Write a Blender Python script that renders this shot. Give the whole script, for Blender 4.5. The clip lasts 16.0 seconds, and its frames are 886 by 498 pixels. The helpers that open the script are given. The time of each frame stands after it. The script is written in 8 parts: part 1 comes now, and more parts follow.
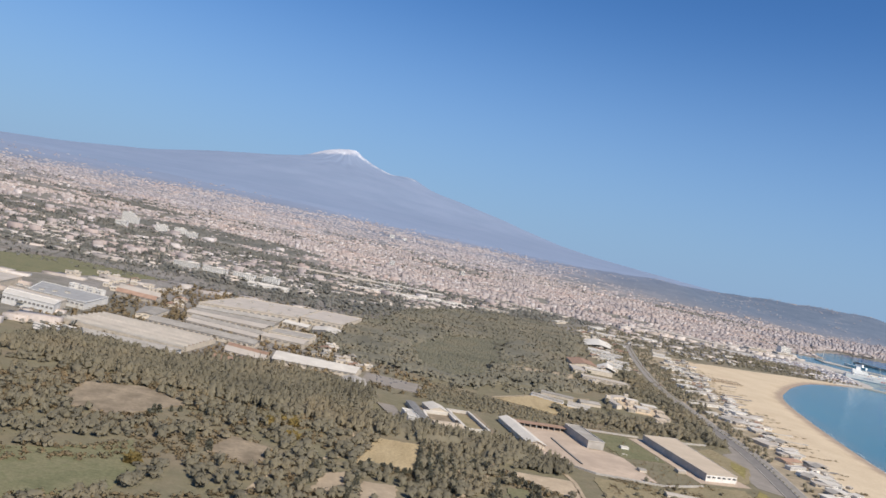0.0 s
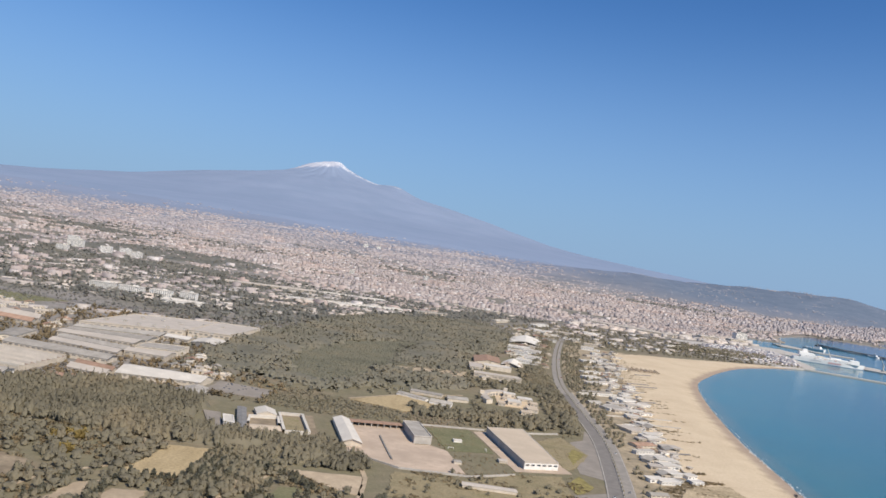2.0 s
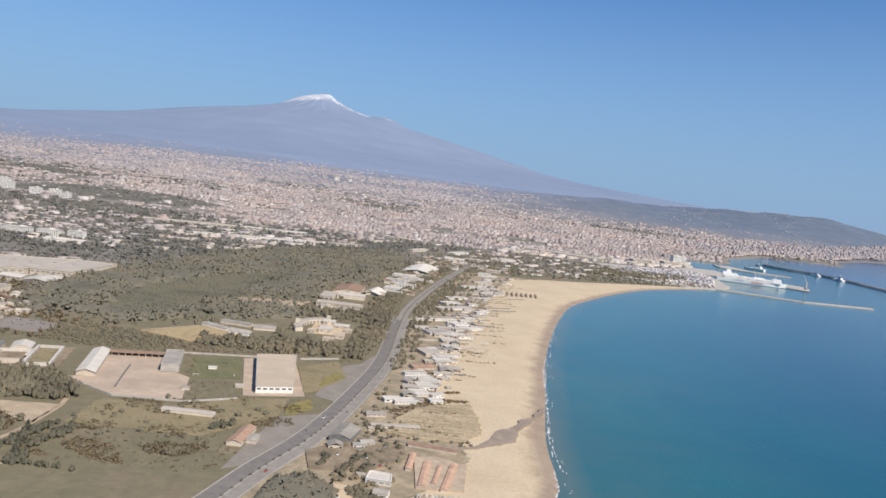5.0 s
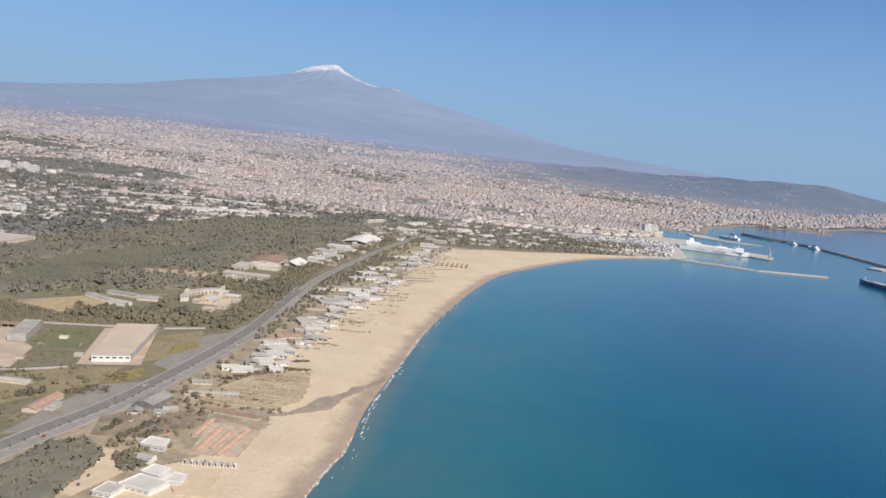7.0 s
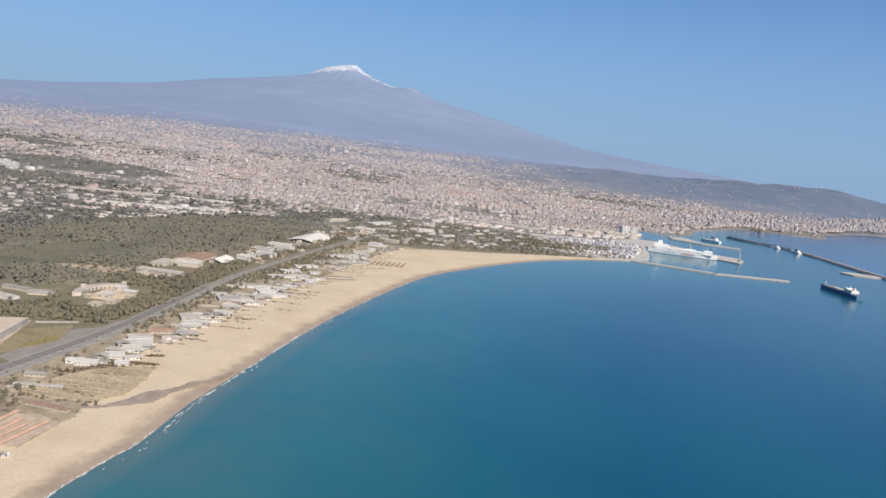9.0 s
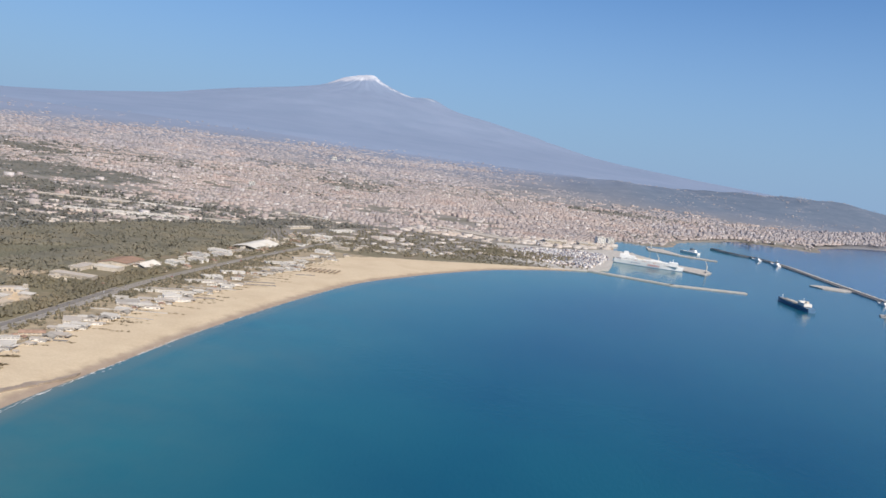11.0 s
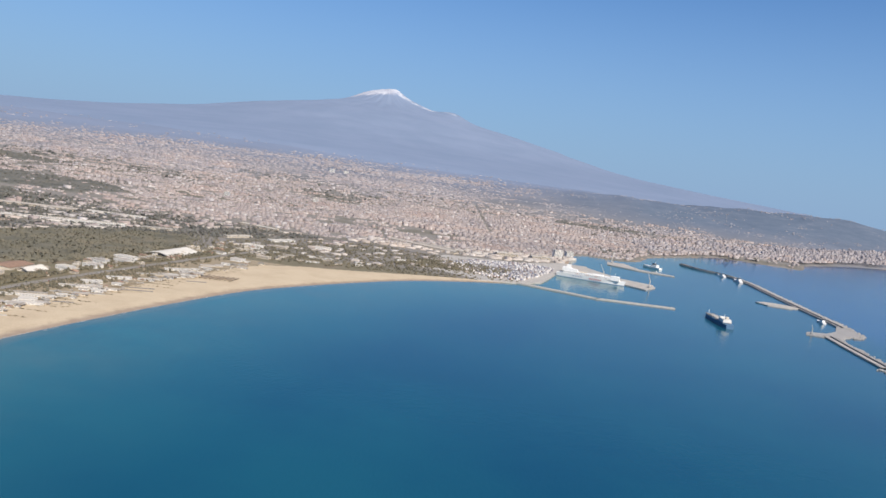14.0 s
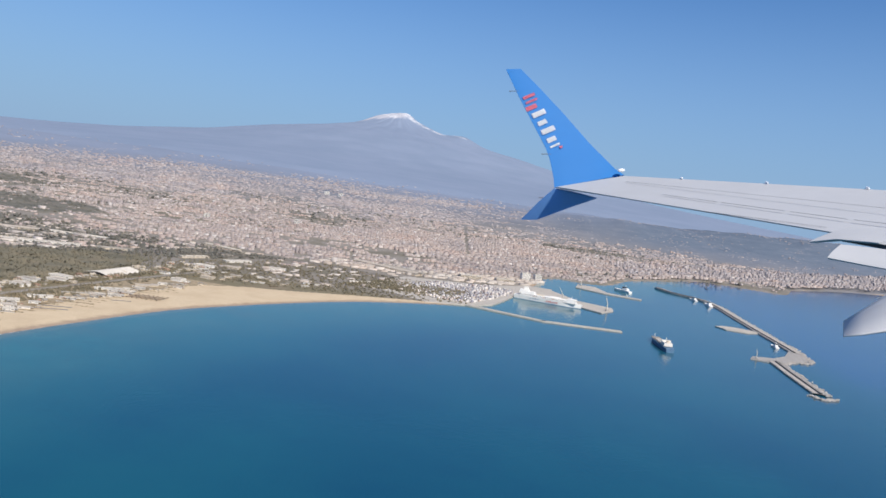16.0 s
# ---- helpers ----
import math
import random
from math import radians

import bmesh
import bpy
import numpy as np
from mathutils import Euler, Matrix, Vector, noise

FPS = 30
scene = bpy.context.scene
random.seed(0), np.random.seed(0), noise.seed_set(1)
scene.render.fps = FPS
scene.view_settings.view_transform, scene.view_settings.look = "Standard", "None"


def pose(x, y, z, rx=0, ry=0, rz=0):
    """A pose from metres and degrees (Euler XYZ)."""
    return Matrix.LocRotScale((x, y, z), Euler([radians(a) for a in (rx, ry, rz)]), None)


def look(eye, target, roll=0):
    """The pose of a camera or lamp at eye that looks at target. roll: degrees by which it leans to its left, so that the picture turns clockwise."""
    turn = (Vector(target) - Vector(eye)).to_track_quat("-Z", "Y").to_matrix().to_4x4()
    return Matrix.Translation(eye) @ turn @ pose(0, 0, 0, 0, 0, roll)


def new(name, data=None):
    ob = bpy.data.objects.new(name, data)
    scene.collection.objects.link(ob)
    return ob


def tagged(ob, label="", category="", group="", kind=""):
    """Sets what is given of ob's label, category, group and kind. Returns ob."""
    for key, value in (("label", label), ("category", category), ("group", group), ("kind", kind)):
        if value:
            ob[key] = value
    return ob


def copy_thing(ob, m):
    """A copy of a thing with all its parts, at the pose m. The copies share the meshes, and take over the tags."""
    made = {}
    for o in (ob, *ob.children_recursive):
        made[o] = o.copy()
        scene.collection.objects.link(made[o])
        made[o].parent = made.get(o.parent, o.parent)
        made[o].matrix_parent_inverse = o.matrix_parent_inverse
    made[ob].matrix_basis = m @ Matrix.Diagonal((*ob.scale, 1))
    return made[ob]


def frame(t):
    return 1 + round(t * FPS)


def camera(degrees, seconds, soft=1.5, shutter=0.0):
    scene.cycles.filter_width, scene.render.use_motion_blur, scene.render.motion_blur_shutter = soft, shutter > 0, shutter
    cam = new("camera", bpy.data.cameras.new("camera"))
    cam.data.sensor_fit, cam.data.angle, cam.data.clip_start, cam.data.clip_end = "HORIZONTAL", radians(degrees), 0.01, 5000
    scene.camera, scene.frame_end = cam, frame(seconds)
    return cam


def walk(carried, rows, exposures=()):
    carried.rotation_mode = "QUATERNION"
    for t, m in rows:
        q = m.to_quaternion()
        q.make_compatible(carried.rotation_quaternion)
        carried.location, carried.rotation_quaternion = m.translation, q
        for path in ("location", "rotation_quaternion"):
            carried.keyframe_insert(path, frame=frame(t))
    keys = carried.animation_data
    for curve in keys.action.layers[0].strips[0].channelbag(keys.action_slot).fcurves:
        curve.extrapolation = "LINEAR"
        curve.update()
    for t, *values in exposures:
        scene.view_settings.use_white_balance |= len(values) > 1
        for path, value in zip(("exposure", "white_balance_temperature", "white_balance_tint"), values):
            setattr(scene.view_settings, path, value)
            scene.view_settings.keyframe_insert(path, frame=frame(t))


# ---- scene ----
cam = camera(59.3, 16.0, soft=1.6)
PATH = [
    (0, (0.920, -0.171, 28.976), (0.567, 99.825, 28.163), 11.48),
    (0.5, (8.326, -0.183, 29.972), (7.962, 99.815, 29.596), 10.48),
    (1, (15.701, -0.255, 30.946), (15.149, 99.743, 30.819), 9.20),
    (1.5, (23.057, -0.376, 31.901), (22.519, 99.623, 31.913), 8.76),
    (2, (30.403, -0.534, 32.837), (30.564, 99.466, 32.944), 8.25),
    (2.5, (37.751, -0.721, 33.754), (37.612, 99.279, 33.511), 7.93),
    (3, (45.107, -0.926, 34.654), (45.120, 99.071, 33.978), 7.61),
    (3.5, (52.481, -1.141, 35.538), (52.418, 98.843, 33.773), 7.26),
    (4, (59.879, -1.357, 36.407), (60.610, 98.579, 32.911), 6.92),
    (4.5, (67.307, -1.565, 37.262), (67.908, 98.244, 31.103), 6.67),
    (4.7, (70.289, -1.644, 37.600), (71.139, 98.090, 30.353), 6.63),
    (6.8, (102.006, -2.210, 41.038), (101.447, 96.977, 28.319), 6.28),
    (7, (105.071, -2.228, 41.356), (104.400, 96.968, 28.717), 6.20),
    (7.5, (112.769, -2.239, 42.147), (111.107, 96.925, 29.352), 6.27),
    (8, (120.519, -2.196, 42.932), (118.012, 96.932, 29.998), 6.30),
    (8.5, (128.320, -2.094, 43.711), (125.552, 97.035, 30.836), 6.46),
    (9, (136.172, -1.928, 44.485), (132.628, 97.176, 31.609), 6.61),
    (9.2, (139.326, -1.843, 44.794), (135.298, 97.264, 32.085), 6.76),
    (11.3, (172.866, -0.243, 48.028), (165.896, 98.796, 36.077), 7.14),
    (11.5, (176.094, -0.018, 48.337), (168.760, 98.991, 36.365), 7.28),
    (12, (184.180, 0.600, 49.112), (176.188, 99.553, 37.096), 7.44),
    (12.5, (192.287, 1.302, 49.892), (183.868, 100.223, 37.900), 7.41),
    (13, (200.407, 2.089, 50.678), (191.141, 100.980, 39.071), 7.44),
    (13.5, (208.531, 2.961, 51.471), (198.696, 101.851, 40.340), 7.52),
    (14, (216.651, 3.918, 52.273), (206.135, 102.791, 41.613), 7.50),
    (14.5, (224.755, 4.962, 53.086), (213.595, 103.840, 43.160), 7.63),
    (15, (232.834, 6.090, 53.910), (220.964, 104.947, 44.612), 7.63),
    (15.5, (240.876, 7.302, 54.748), (228.447, 106.143, 46.029), 7.54),
    (16, (248.868, 8.598, 55.600), (235.882, 107.430, 47.630), 7.69),
]
walk(cam, [(t, look(eye, target, roll)) for t, eye, target, roll in PATH])

# The place stands at 1 : 6.4, so that coast, city and volcano all lie within the lens's reach and the flight keeps its pace.
U = 0.156          # one true metre
GRADE = 0.35       # level of the coastal plain above the sea

# ---- light ----
SUN_TO = Vector((0.50, -0.62, 0.80)).normalized()
world = bpy.data.worlds.new("world")
scene.world = world
world.use_nodes = True
wn = world.node_tree.nodes
sky = wn.new("ShaderNodeTexSky")
sky.sky_type = "NISHITA"
sky.sun_disc = False
sky.sun_elevation = math.asin(SUN_TO.z)
sky.sun_rotation = math.atan2(SUN_TO.x, SUN_TO.y)
sky.air_density, sky.dust_density, sky.ozone_density = 1.0, 0.4, 2.5
tone = wn.new("ShaderNodeMix")
tone.data_type, tone.blend_type = "RGBA", "MULTIPLY"
tone.inputs[0].default_value, tone.inputs[7].default_value = 1.0, (0.50, 0.90, 1.36, 1)
world.node_tree.links.new(sky.outputs[0], tone.inputs[6])
haze = wn.new("ShaderNodeMix")
haze.data_type = "RGBA"
haze.inputs[7].default_value = (3.3, 5.0, 7.6, 1)
up, lift, fade = wn.new("ShaderNodeTexCoord"), wn.new("ShaderNodeSeparateXYZ"), wn.new("ShaderNodeMapRange")
fade.interpolation_type = "SMOOTHSTEP"
fade.inputs["From Min"].default_value, fade.inputs["From Max"].default_value = 0.36, -0.03
fade.inputs["To Max"].default_value = 0.9
world.node_tree.links.new(up.outputs["Generated"], lift.inputs[0])
world.node_tree.links.new(lift.outputs["Z"], fade.inputs["Value"])
world.node_tree.links.new(fade.outputs[0], haze.inputs[0])
world.node_tree.links.new(tone.outputs[2], haze.inputs[6])
world.node_tree.links.new(haze.outputs[2], wn["Background"].inputs[0])
wn["Background"].inputs[1].default_value = 0.085
sun = new("sun", bpy.data.lights.new("sun", "SUN"))
sun.data.energy, sun.data.angle, sun.data.color = 5.45, radians(2.0), (1.0, 0.92, 0.80)
sun.matrix_world = Matrix.Translation((0, -50, 300)) @ SUN_TO.to_track_quat("Z", "Y").to_matrix().to_4x4()


# ---- materials ----
def material(name, rough=0.85, metal=0.0):
    m = bpy.data.materials.new(name)
    m.use_nodes = True
    b = m.node_tree.nodes["Principled BSDF"]
    b.inputs["Roughness"].default_value, b.inputs["Metallic"].default_value = rough, metal
    b.inputs["Specular IOR Level"].default_value = 0.12 if rough > 0.65 else 0.4
    return m, m.node_tree.nodes, m.node_tree.links, b


def place(nodes):
    return nodes.new("ShaderNodeNewGeometry").outputs["Position"]


def noise_of(nodes, links, scale, detail=5.0, rough=0.6, stretch=None):
    n = nodes.new("ShaderNodeTexNoise")
    n.inputs["Scale"].default_value, n.inputs["Detail"].default_value, n.inputs["Roughness"].default_value = scale, detail, rough
    src = place(nodes)
    if stretch:
        v = nodes.new("ShaderNodeMapping")
        v.inputs["Scale"].default_value, v.inputs["Rotation"].default_value = stretch[:3], (0, 0, stretch[3])
        links.new(src, v.inputs[0])
        src = v.outputs[0]
    links.new(src, n.inputs["Vector"])
    return n.outputs["Fac"]


def ramp(nodes, links, fac, stops):
    r = nodes.new("ShaderNodeValToRGB")
    e = r.color_ramp.elements
    while len(e) < len(stops):
        e.new(0.5)
    for k, (p, c) in zip(e, stops):
        k.position, k.color = p, (*c, 1)
    links.new(fac, r.inputs[0])
    return r.outputs["Color"]


def level(nodes, links, fac, lo, hi):
    r = nodes.new("ShaderNodeMapRange")
    r.inputs["From Min"].default_value, r.inputs["From Max"].default_value = lo, hi
    links.new(fac, r.inputs["Value"])
    return r.outputs["Result"]


def blend(nodes, links, fac, a, b, mode="MIX"):
    m = nodes.new("ShaderNodeMix")
    m.data_type, m.blend_type = "RGBA", mode
    for sock, v in ((m.inputs[0], fac), (m.inputs[6], a), (m.inputs[7], b)):
        if isinstance(v, (float, int)):
            sock.default_value = v
        elif isinstance(v, tuple):
            sock.default_value = (*v, 1)
        else:
            links.new(v, sock)
    return m.outputs[2]


def times(nodes, links, a, b, op="MULTIPLY"):
    m = nodes.new("ShaderNodeMath")
    m.operation, m.use_clamp = op, True
    for sock, v in ((m.inputs[0], a), (m.inputs[1], b)):
        if isinstance(v, (float, int)):
            sock.default_value = v
        else:
            links.new(v, sock)
    return m.outputs[0]


def bumped(nodes, links, b, fac, strength, distance):
    n = nodes.new("ShaderNodeBump")
    n.inputs["Strength"].default_value, n.inputs["Distance"].default_value = strength, distance
    links.new(fac, n.inputs["Height"])
    links.new(n.outputs[0], b.inputs["Normal"])


def worn(name, colour, scale=0.6, spread=0.25, rough=0.85, tint=0.0, grain=6.0, metal=0.0, bump=0.0):
    """A weathered plain surface: two scales of stain, and a shift of tone from piece to piece."""
    m, n, l, b = material(name, rough, metal)
    dark = tuple(c * (1 - spread) for c in colour)
    light = tuple(min(1, c * (1 + spread * 0.6)) for c in colour)
    big = ramp(n, l, noise_of(n, l, scale), [(0.3, dark), (0.7, light)])
    fine = noise_of(n, l, scale * grain, 3)
    col = blend(n, l, level(n, l, fine, 0.45, 0.8), big, tuple(c * (1 - spread * 0.8) for c in colour))
    if tint:
        info = n.new("ShaderNodeObjectInfo")
        hsv = n.new("ShaderNodeHueSaturation")
        l.new(level(n, l, info.outputs["Random"], 0, 1), hsv.inputs["Value"])
        hsv.inputs["Value"].default_value = 1
        r = n.new("ShaderNodeMapRange")
        r.inputs["To Min"].default_value, r.inputs["To Max"].default_value = 1 - tint, 1 + tint
        l.new(info.outputs["Random"], r.inputs["Value"])
        l.new(r.outputs[0], hsv.inputs["Value"])
        l.new(col, hsv.inputs["Color"])
        col = hsv.outputs[0]
    l.new(col, b.inputs["Base Color"])
    if bump:
        bumped(n, l, b, fine, bump, U * 0.2)
    return m


def islands(name, stops, rough=0.85, scale=1.5, spread=0.3):
    """Tone picked for every loose piece of a joined mesh, with stains over it."""
    m, n, l, b = material(name, rough)
    g = n.new("ShaderNodeNewGeometry")
    col = ramp(n, l, g.outputs["Random Per Island"], stops)
    st = level(n, l, noise_of(n, l, scale, 4), 0.4, 0.75)
    col = blend(n, l, times(n, l, st, spread), col, (0.16, 0.14, 0.12))
    quarter = ramp(n, l, noise_of(n, l, 0.02, 4, 0.6), [(0.35, (0.80, 0.78, 0.80)), (0.5, (1.0, 0.96, 0.94)), (0.65, (1.0, 0.89, 0.84))])
    col = blend(n, l, 1.0, col, quarter, "MULTIPLY")
    l.new(col, b.inputs["Base Color"])
    return m


def ground_material():
    m, n, l, b = material("land cover with far haze", 0.95)

    def mask(name):
        a = n.new("ShaderNodeAttribute")
        a.attribute_name = name
        return a.outputs["Fac"]
    dry, olive, brown, green = (0.25, 0.195, 0.13), (0.175, 0.15, 0.095), (0.225, 0.17, 0.118), (0.145, 0.138, 0.08)
    a = ramp(n, l, noise_of(n, l, 0.05, 6), [(0.32, brown), (0.45, olive), (0.55, green), (0.68, dry)])
    c = ramp(n, l, noise_of(n, l, 0.6, 6, 0.7), [(0.3, (0.16, 0.14, 0.095)), (0.55, (0.235, 0.195, 0.132)), (0.75, (0.32, 0.26, 0.178))])
    wild = blend(n, l, 0.45, a, c)
    u = ramp(n, l, noise_of(n, l, 0.35, 6, 0.75), [(0.3, (0.19, 0.172, 0.15)), (0.5, (0.255, 0.23, 0.205)), (0.7, (0.33, 0.295, 0.262))])
    weeds = level(n, l, noise_of(n, l, 1.3, 5, 0.75), 0.52, 0.62)
    u = blend(n, l, times(n, l, weeds, 0.7), u, (0.16, 0.15, 0.11))
    grown = level(n, l, noise_of(n, l, 0.022, 5, 0.65), 0.48, 0.58)
    u = blend(n, l, grown, u, ramp(n, l, noise_of(n, l, 0.5, 5), [(0.3, (0.15, 0.14, 0.11)), (0.7, (0.225, 0.20, 0.16))]))
    col = blend(n, l, mask("built"), wild, u)
    # slopes, hills and volcano foot: haze painted in as bluer tones further off
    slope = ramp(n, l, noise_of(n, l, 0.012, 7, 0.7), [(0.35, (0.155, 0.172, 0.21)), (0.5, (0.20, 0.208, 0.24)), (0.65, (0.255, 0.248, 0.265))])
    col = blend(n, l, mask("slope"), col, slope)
    hazy_woods = ramp(n, l, noise_of(n, l, 0.03, 7, 0.75), [(0.35, (0.108, 0.140, 0.188)), (0.55, (0.136, 0.168, 0.216)), (0.7, (0.195, 0.213, 0.25))])
    col = blend(n, l, mask("hills"), col, hazy_woods)
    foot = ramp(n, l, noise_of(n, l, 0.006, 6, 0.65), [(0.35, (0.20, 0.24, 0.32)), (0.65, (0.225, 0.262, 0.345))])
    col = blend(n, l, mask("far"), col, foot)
    s1 = ramp(n, l, noise_of(n, l, 0.09, 6, 0.6), [(0.35, (0.51, 0.405, 0.285)), (0.6, (0.60, 0.49, 0.35)), (0.75, (0.53, 0.425, 0.305))])
    s2 = ramp(n, l, noise_of(n, l, 2.2, 4), [(0.35, (0.45, 0.34, 0.21)), (0.65, (0.62, 0.49, 0.32))])
    sand = blend(n, l, 0.35, s1, s2)
    wet = level(n, l, mask("shore"), 3.4, 1.4)
    wet2 = times(n, l, level(n, l, mask("shore"), 5.0, 2.5), level(n, l, noise_of(n, l, 0.25, 4), 0.45, 0.6))
    sand = blend(n, l, times(n, l, wet2, 0.55), sand, (0.30, 0.22, 0.15))
    sand = blend(n, l, times(n, l, wet, 0.7), sand, (0.28, 0.21, 0.165))
    edge = n.new("ShaderNodeMath")
    edge.operation = "ADD"
    l.new(mask("sand"), edge.inputs[0])
    e2 = n.new("ShaderNodeMath")
    e2.operation, e2.inputs[1].default_value = "MULTIPLY_ADD", 1.2
    e2.inputs[2].default_value = -0.6
    l.new(noise_of(n, l, 0.45, 5, 0.7), e2.inputs[0])
    l.new(e2.outputs[0], edge.inputs[1])
    col = blend(n, l, level(n, l, edge.outputs[0], 0.42, 0.58), col, sand)
    l.new(col, b.inputs["Base Color"])
    bumped(n, l, b, noise_of(n, l, 1.5, 5), 0.5, 0.3)
    return m


def water_material():
    m, n, l, b = material("sea water", 0.12)
    a = n.new("ShaderNodeAttribute")
    a.attribute_name = "depth"
    deep = ramp(n, l, noise_of(n, l, 0.012, 4), [(0.35, (0.005, 0.062, 0.114)), (0.65, (0.0075, 0.083, 0.127))])
    shelf = ramp(n, l, noise_of(n, l, 0.03, 4), [(0.35, (0.017, 0.118, 0.148)), (0.65, (0.027, 0.138, 0.160))])
    col = blend(n, l, level(n, l, a.outputs["Fac"], 10, 70), shelf, deep)
    murk = level(n, l, a.outputs["Fac"], 46.0, 4.0)
    cloudy = level(n, l, noise_of(n, l, 0.035, 6, 0.65), 0.35, 0.65)
    col = blend(n, l, times(n, l, times(n, l, murk, cloudy), 0.55), col, (0.075, 0.135, 0.135))
    near = level(n, l, a.outputs["Fac"], 5.0, 0.5)
    col = blend(n, l, times(n, l, near, 0.6), col, (0.165, 0.175, 0.14))
    o = n.new("ShaderNodeAttribute")
    o.attribute_name = "offshore"
    col = blend(n, l, o.outputs["Fac"], col, (0.012, 0.070, 0.175))
    l.new(col, b.inputs["Base Color"])
    b.inputs["IOR"].default_value = 1.33
    b.inputs["Specular IOR Level"].default_value = 0.5
    w = noise_of(n, l, 1.1, 6, 0.65, (1.0, 0.45, 1.0, 0.5))
    bumped(n, l, b, w, 0.22, 0.25)
    return m


def mountain_material():
    m, n, l, b = material("haze-tinted volcano slopes", 0.95)
    # pale blue of the distant air is painted into the slope colour
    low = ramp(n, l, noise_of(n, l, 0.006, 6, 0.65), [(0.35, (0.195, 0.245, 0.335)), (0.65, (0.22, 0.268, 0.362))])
    cap = n.new("ShaderNodeAttribute")
    cap.attribute_name = "snowcap"
    edge = n.new("ShaderNodeMath")
    edge.operation, edge.inputs[1].default_value = "MULTIPLY_ADD", 0.9
    l.new(noise_of(n, l, 0.03, 7, 0.7), edge.inputs[0])
    l.new(cap.outputs["Fac"], edge.inputs[2])
    snow = level(n, l, edge.outputs[0], 0.72, 1.05)
    ridge = n.new("ShaderNodeAttribute")
    ridge.attribute_name = "ridge"
    streak = times(n, l, level(n, l, ridge.outputs["Fac"], 0.15, 0.6), level(n, l, noise_of(n, l, 0.03, 6, 0.7), 0.38, 0.55))
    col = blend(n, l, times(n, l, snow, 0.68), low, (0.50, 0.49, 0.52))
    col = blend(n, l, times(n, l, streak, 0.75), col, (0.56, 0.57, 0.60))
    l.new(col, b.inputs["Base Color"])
    return m


def leaf_material(name, a, b2, c):
    m, n, l, b = material(name, 0.9)
    g = n.new("ShaderNodeNewGeometry")
    tone = ramp(n, l, g.outputs["Random Per Island"], [(0.0, a), (0.5, b2), (1.0, c)])
    col = blend(n, l, 0.6, tone, ramp(n, l, noise_of(n, l, 0.06, 5, 0.65), [(0.35, tuple(k * 0.72 for k in a)), (0.5, b2), (0.65, (c[0] * 1.12, c[1] * 1.04, c[2] * 0.98))]))
    l.new(col, b.inputs["Base Color"])
    thin, both = n.new("ShaderNodeBsdfTranslucent"), n.new("ShaderNodeMixShader")
    l.new(col, thin.inputs["Color"])
    both.inputs[0].default_value = 0.5
    l.new(b.outputs[0], both.inputs[1])
    l.new(thin.outputs[0], both.inputs[2])
    l.new(both.outputs[0], n["Material Output"].inputs["Surface"])
    return m


LAND = ground_material()
SEA = water_material()
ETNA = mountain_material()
WOOD_LEAF = leaf_material("pine wood leaves", (0.300, 0.282, 0.218), (0.330, 0.306, 0.235), (0.364, 0.331, 0.252))
TREE_LEAF = leaf_material("broad leaves", (0.278, 0.252, 0.184), (0.313, 0.280, 0.200), (0.355, 0.310, 0.216))
CYPRESS = leaf_material("cypress leaves", (0.188, 0.182, 0.135), (0.215, 0.205, 0.150), (0.250, 0.234, 0.169))
MIMOSA = leaf_material("flowering bush", (0.300, 0.225, 0.090), (0.405, 0.300, 0.105), (0.255, 0.210, 0.105))
DUNE_LEAF = leaf_material("dune scrub", (0.262, 0.210, 0.127), (0.331, 0.258, 0.157), (0.400, 0.309, 0.187))
# wood leaf greyed and lightened: haze put into the colour of far trees
FAR_HAZE_LEAF = leaf_material("haze-paled park leaves", (0.266, 0.266, 0.238), (0.301, 0.294, 0.259), (0.336, 0.322, 0.280))
GLADE_LEAF = leaf_material("young pine leaves", (0.252, 0.244, 0.182), (0.272, 0.260, 0.194), (0.292, 0.274, 0.204))
BARK = worn("bark", (0.10, 0.075, 0.055), 3.0, 0.4)
ASPHALT = worn("sun-bleached asphalt", (0.21, 0.19, 0.17), 0.8, 0.2, 0.9)
ASPHALT_PALE = worn("pale worn asphalt", (0.29, 0.26, 0.225), 0.9, 0.2, 0.9)
YARD_GREY = worn("tarmac lot", (0.275, 0.24, 0.203), 0.4, 0.2, 0.9)
PALE_LINE = worn("pale kerb stone", (0.38, 0.345, 0.30), 1.0, 0.25)
CONCRETE = worn("concrete", (0.47, 0.43, 0.38), 0.5, 0.25)
YARD_PINK = worn("old concrete yard", (0.475, 0.37, 0.28), 0.16, 0.22, 0.9)
PLASTER = worn("white plaster", (0.74, 0.70, 0.64), 1.2, 0.18, 0.8, 0.1)
CREAM = worn("cream plaster", (0.58, 0.50, 0.40), 1.0, 0.25, 0.85, 0.15)
DARKWALL = worn("shadow grey cladding", (0.22, 0.21, 0.20), 1.0, 0.3)
ROOF_TAN = worn("tan sheet roof", (0.47, 0.41, 0.345), 0.35, 0.16, 0.7)
ROOF_SAND = worn("sandy bitumen roof", (0.51, 0.415, 0.31), 0.25, 0.12, 0.85)
ROOF_PALE = worn("pale sheet roof", (0.57, 0.52, 0.45), 0.4, 0.16, 0.9, 0.08)
ROOF_GREY = worn("grey fibre roof", (0.36, 0.325, 0.28), 0.5, 0.25, 0.85, 0.15)
ROOF_RED = worn("terracotta roof", (0.37, 0.24, 0.17), 0.9, 0.3, 0.9, 0.2)
ROOF_BLUE = worn("blue-grey sheet roof", (0.335, 0.325, 0.31), 0.5, 0.2, 0.9)
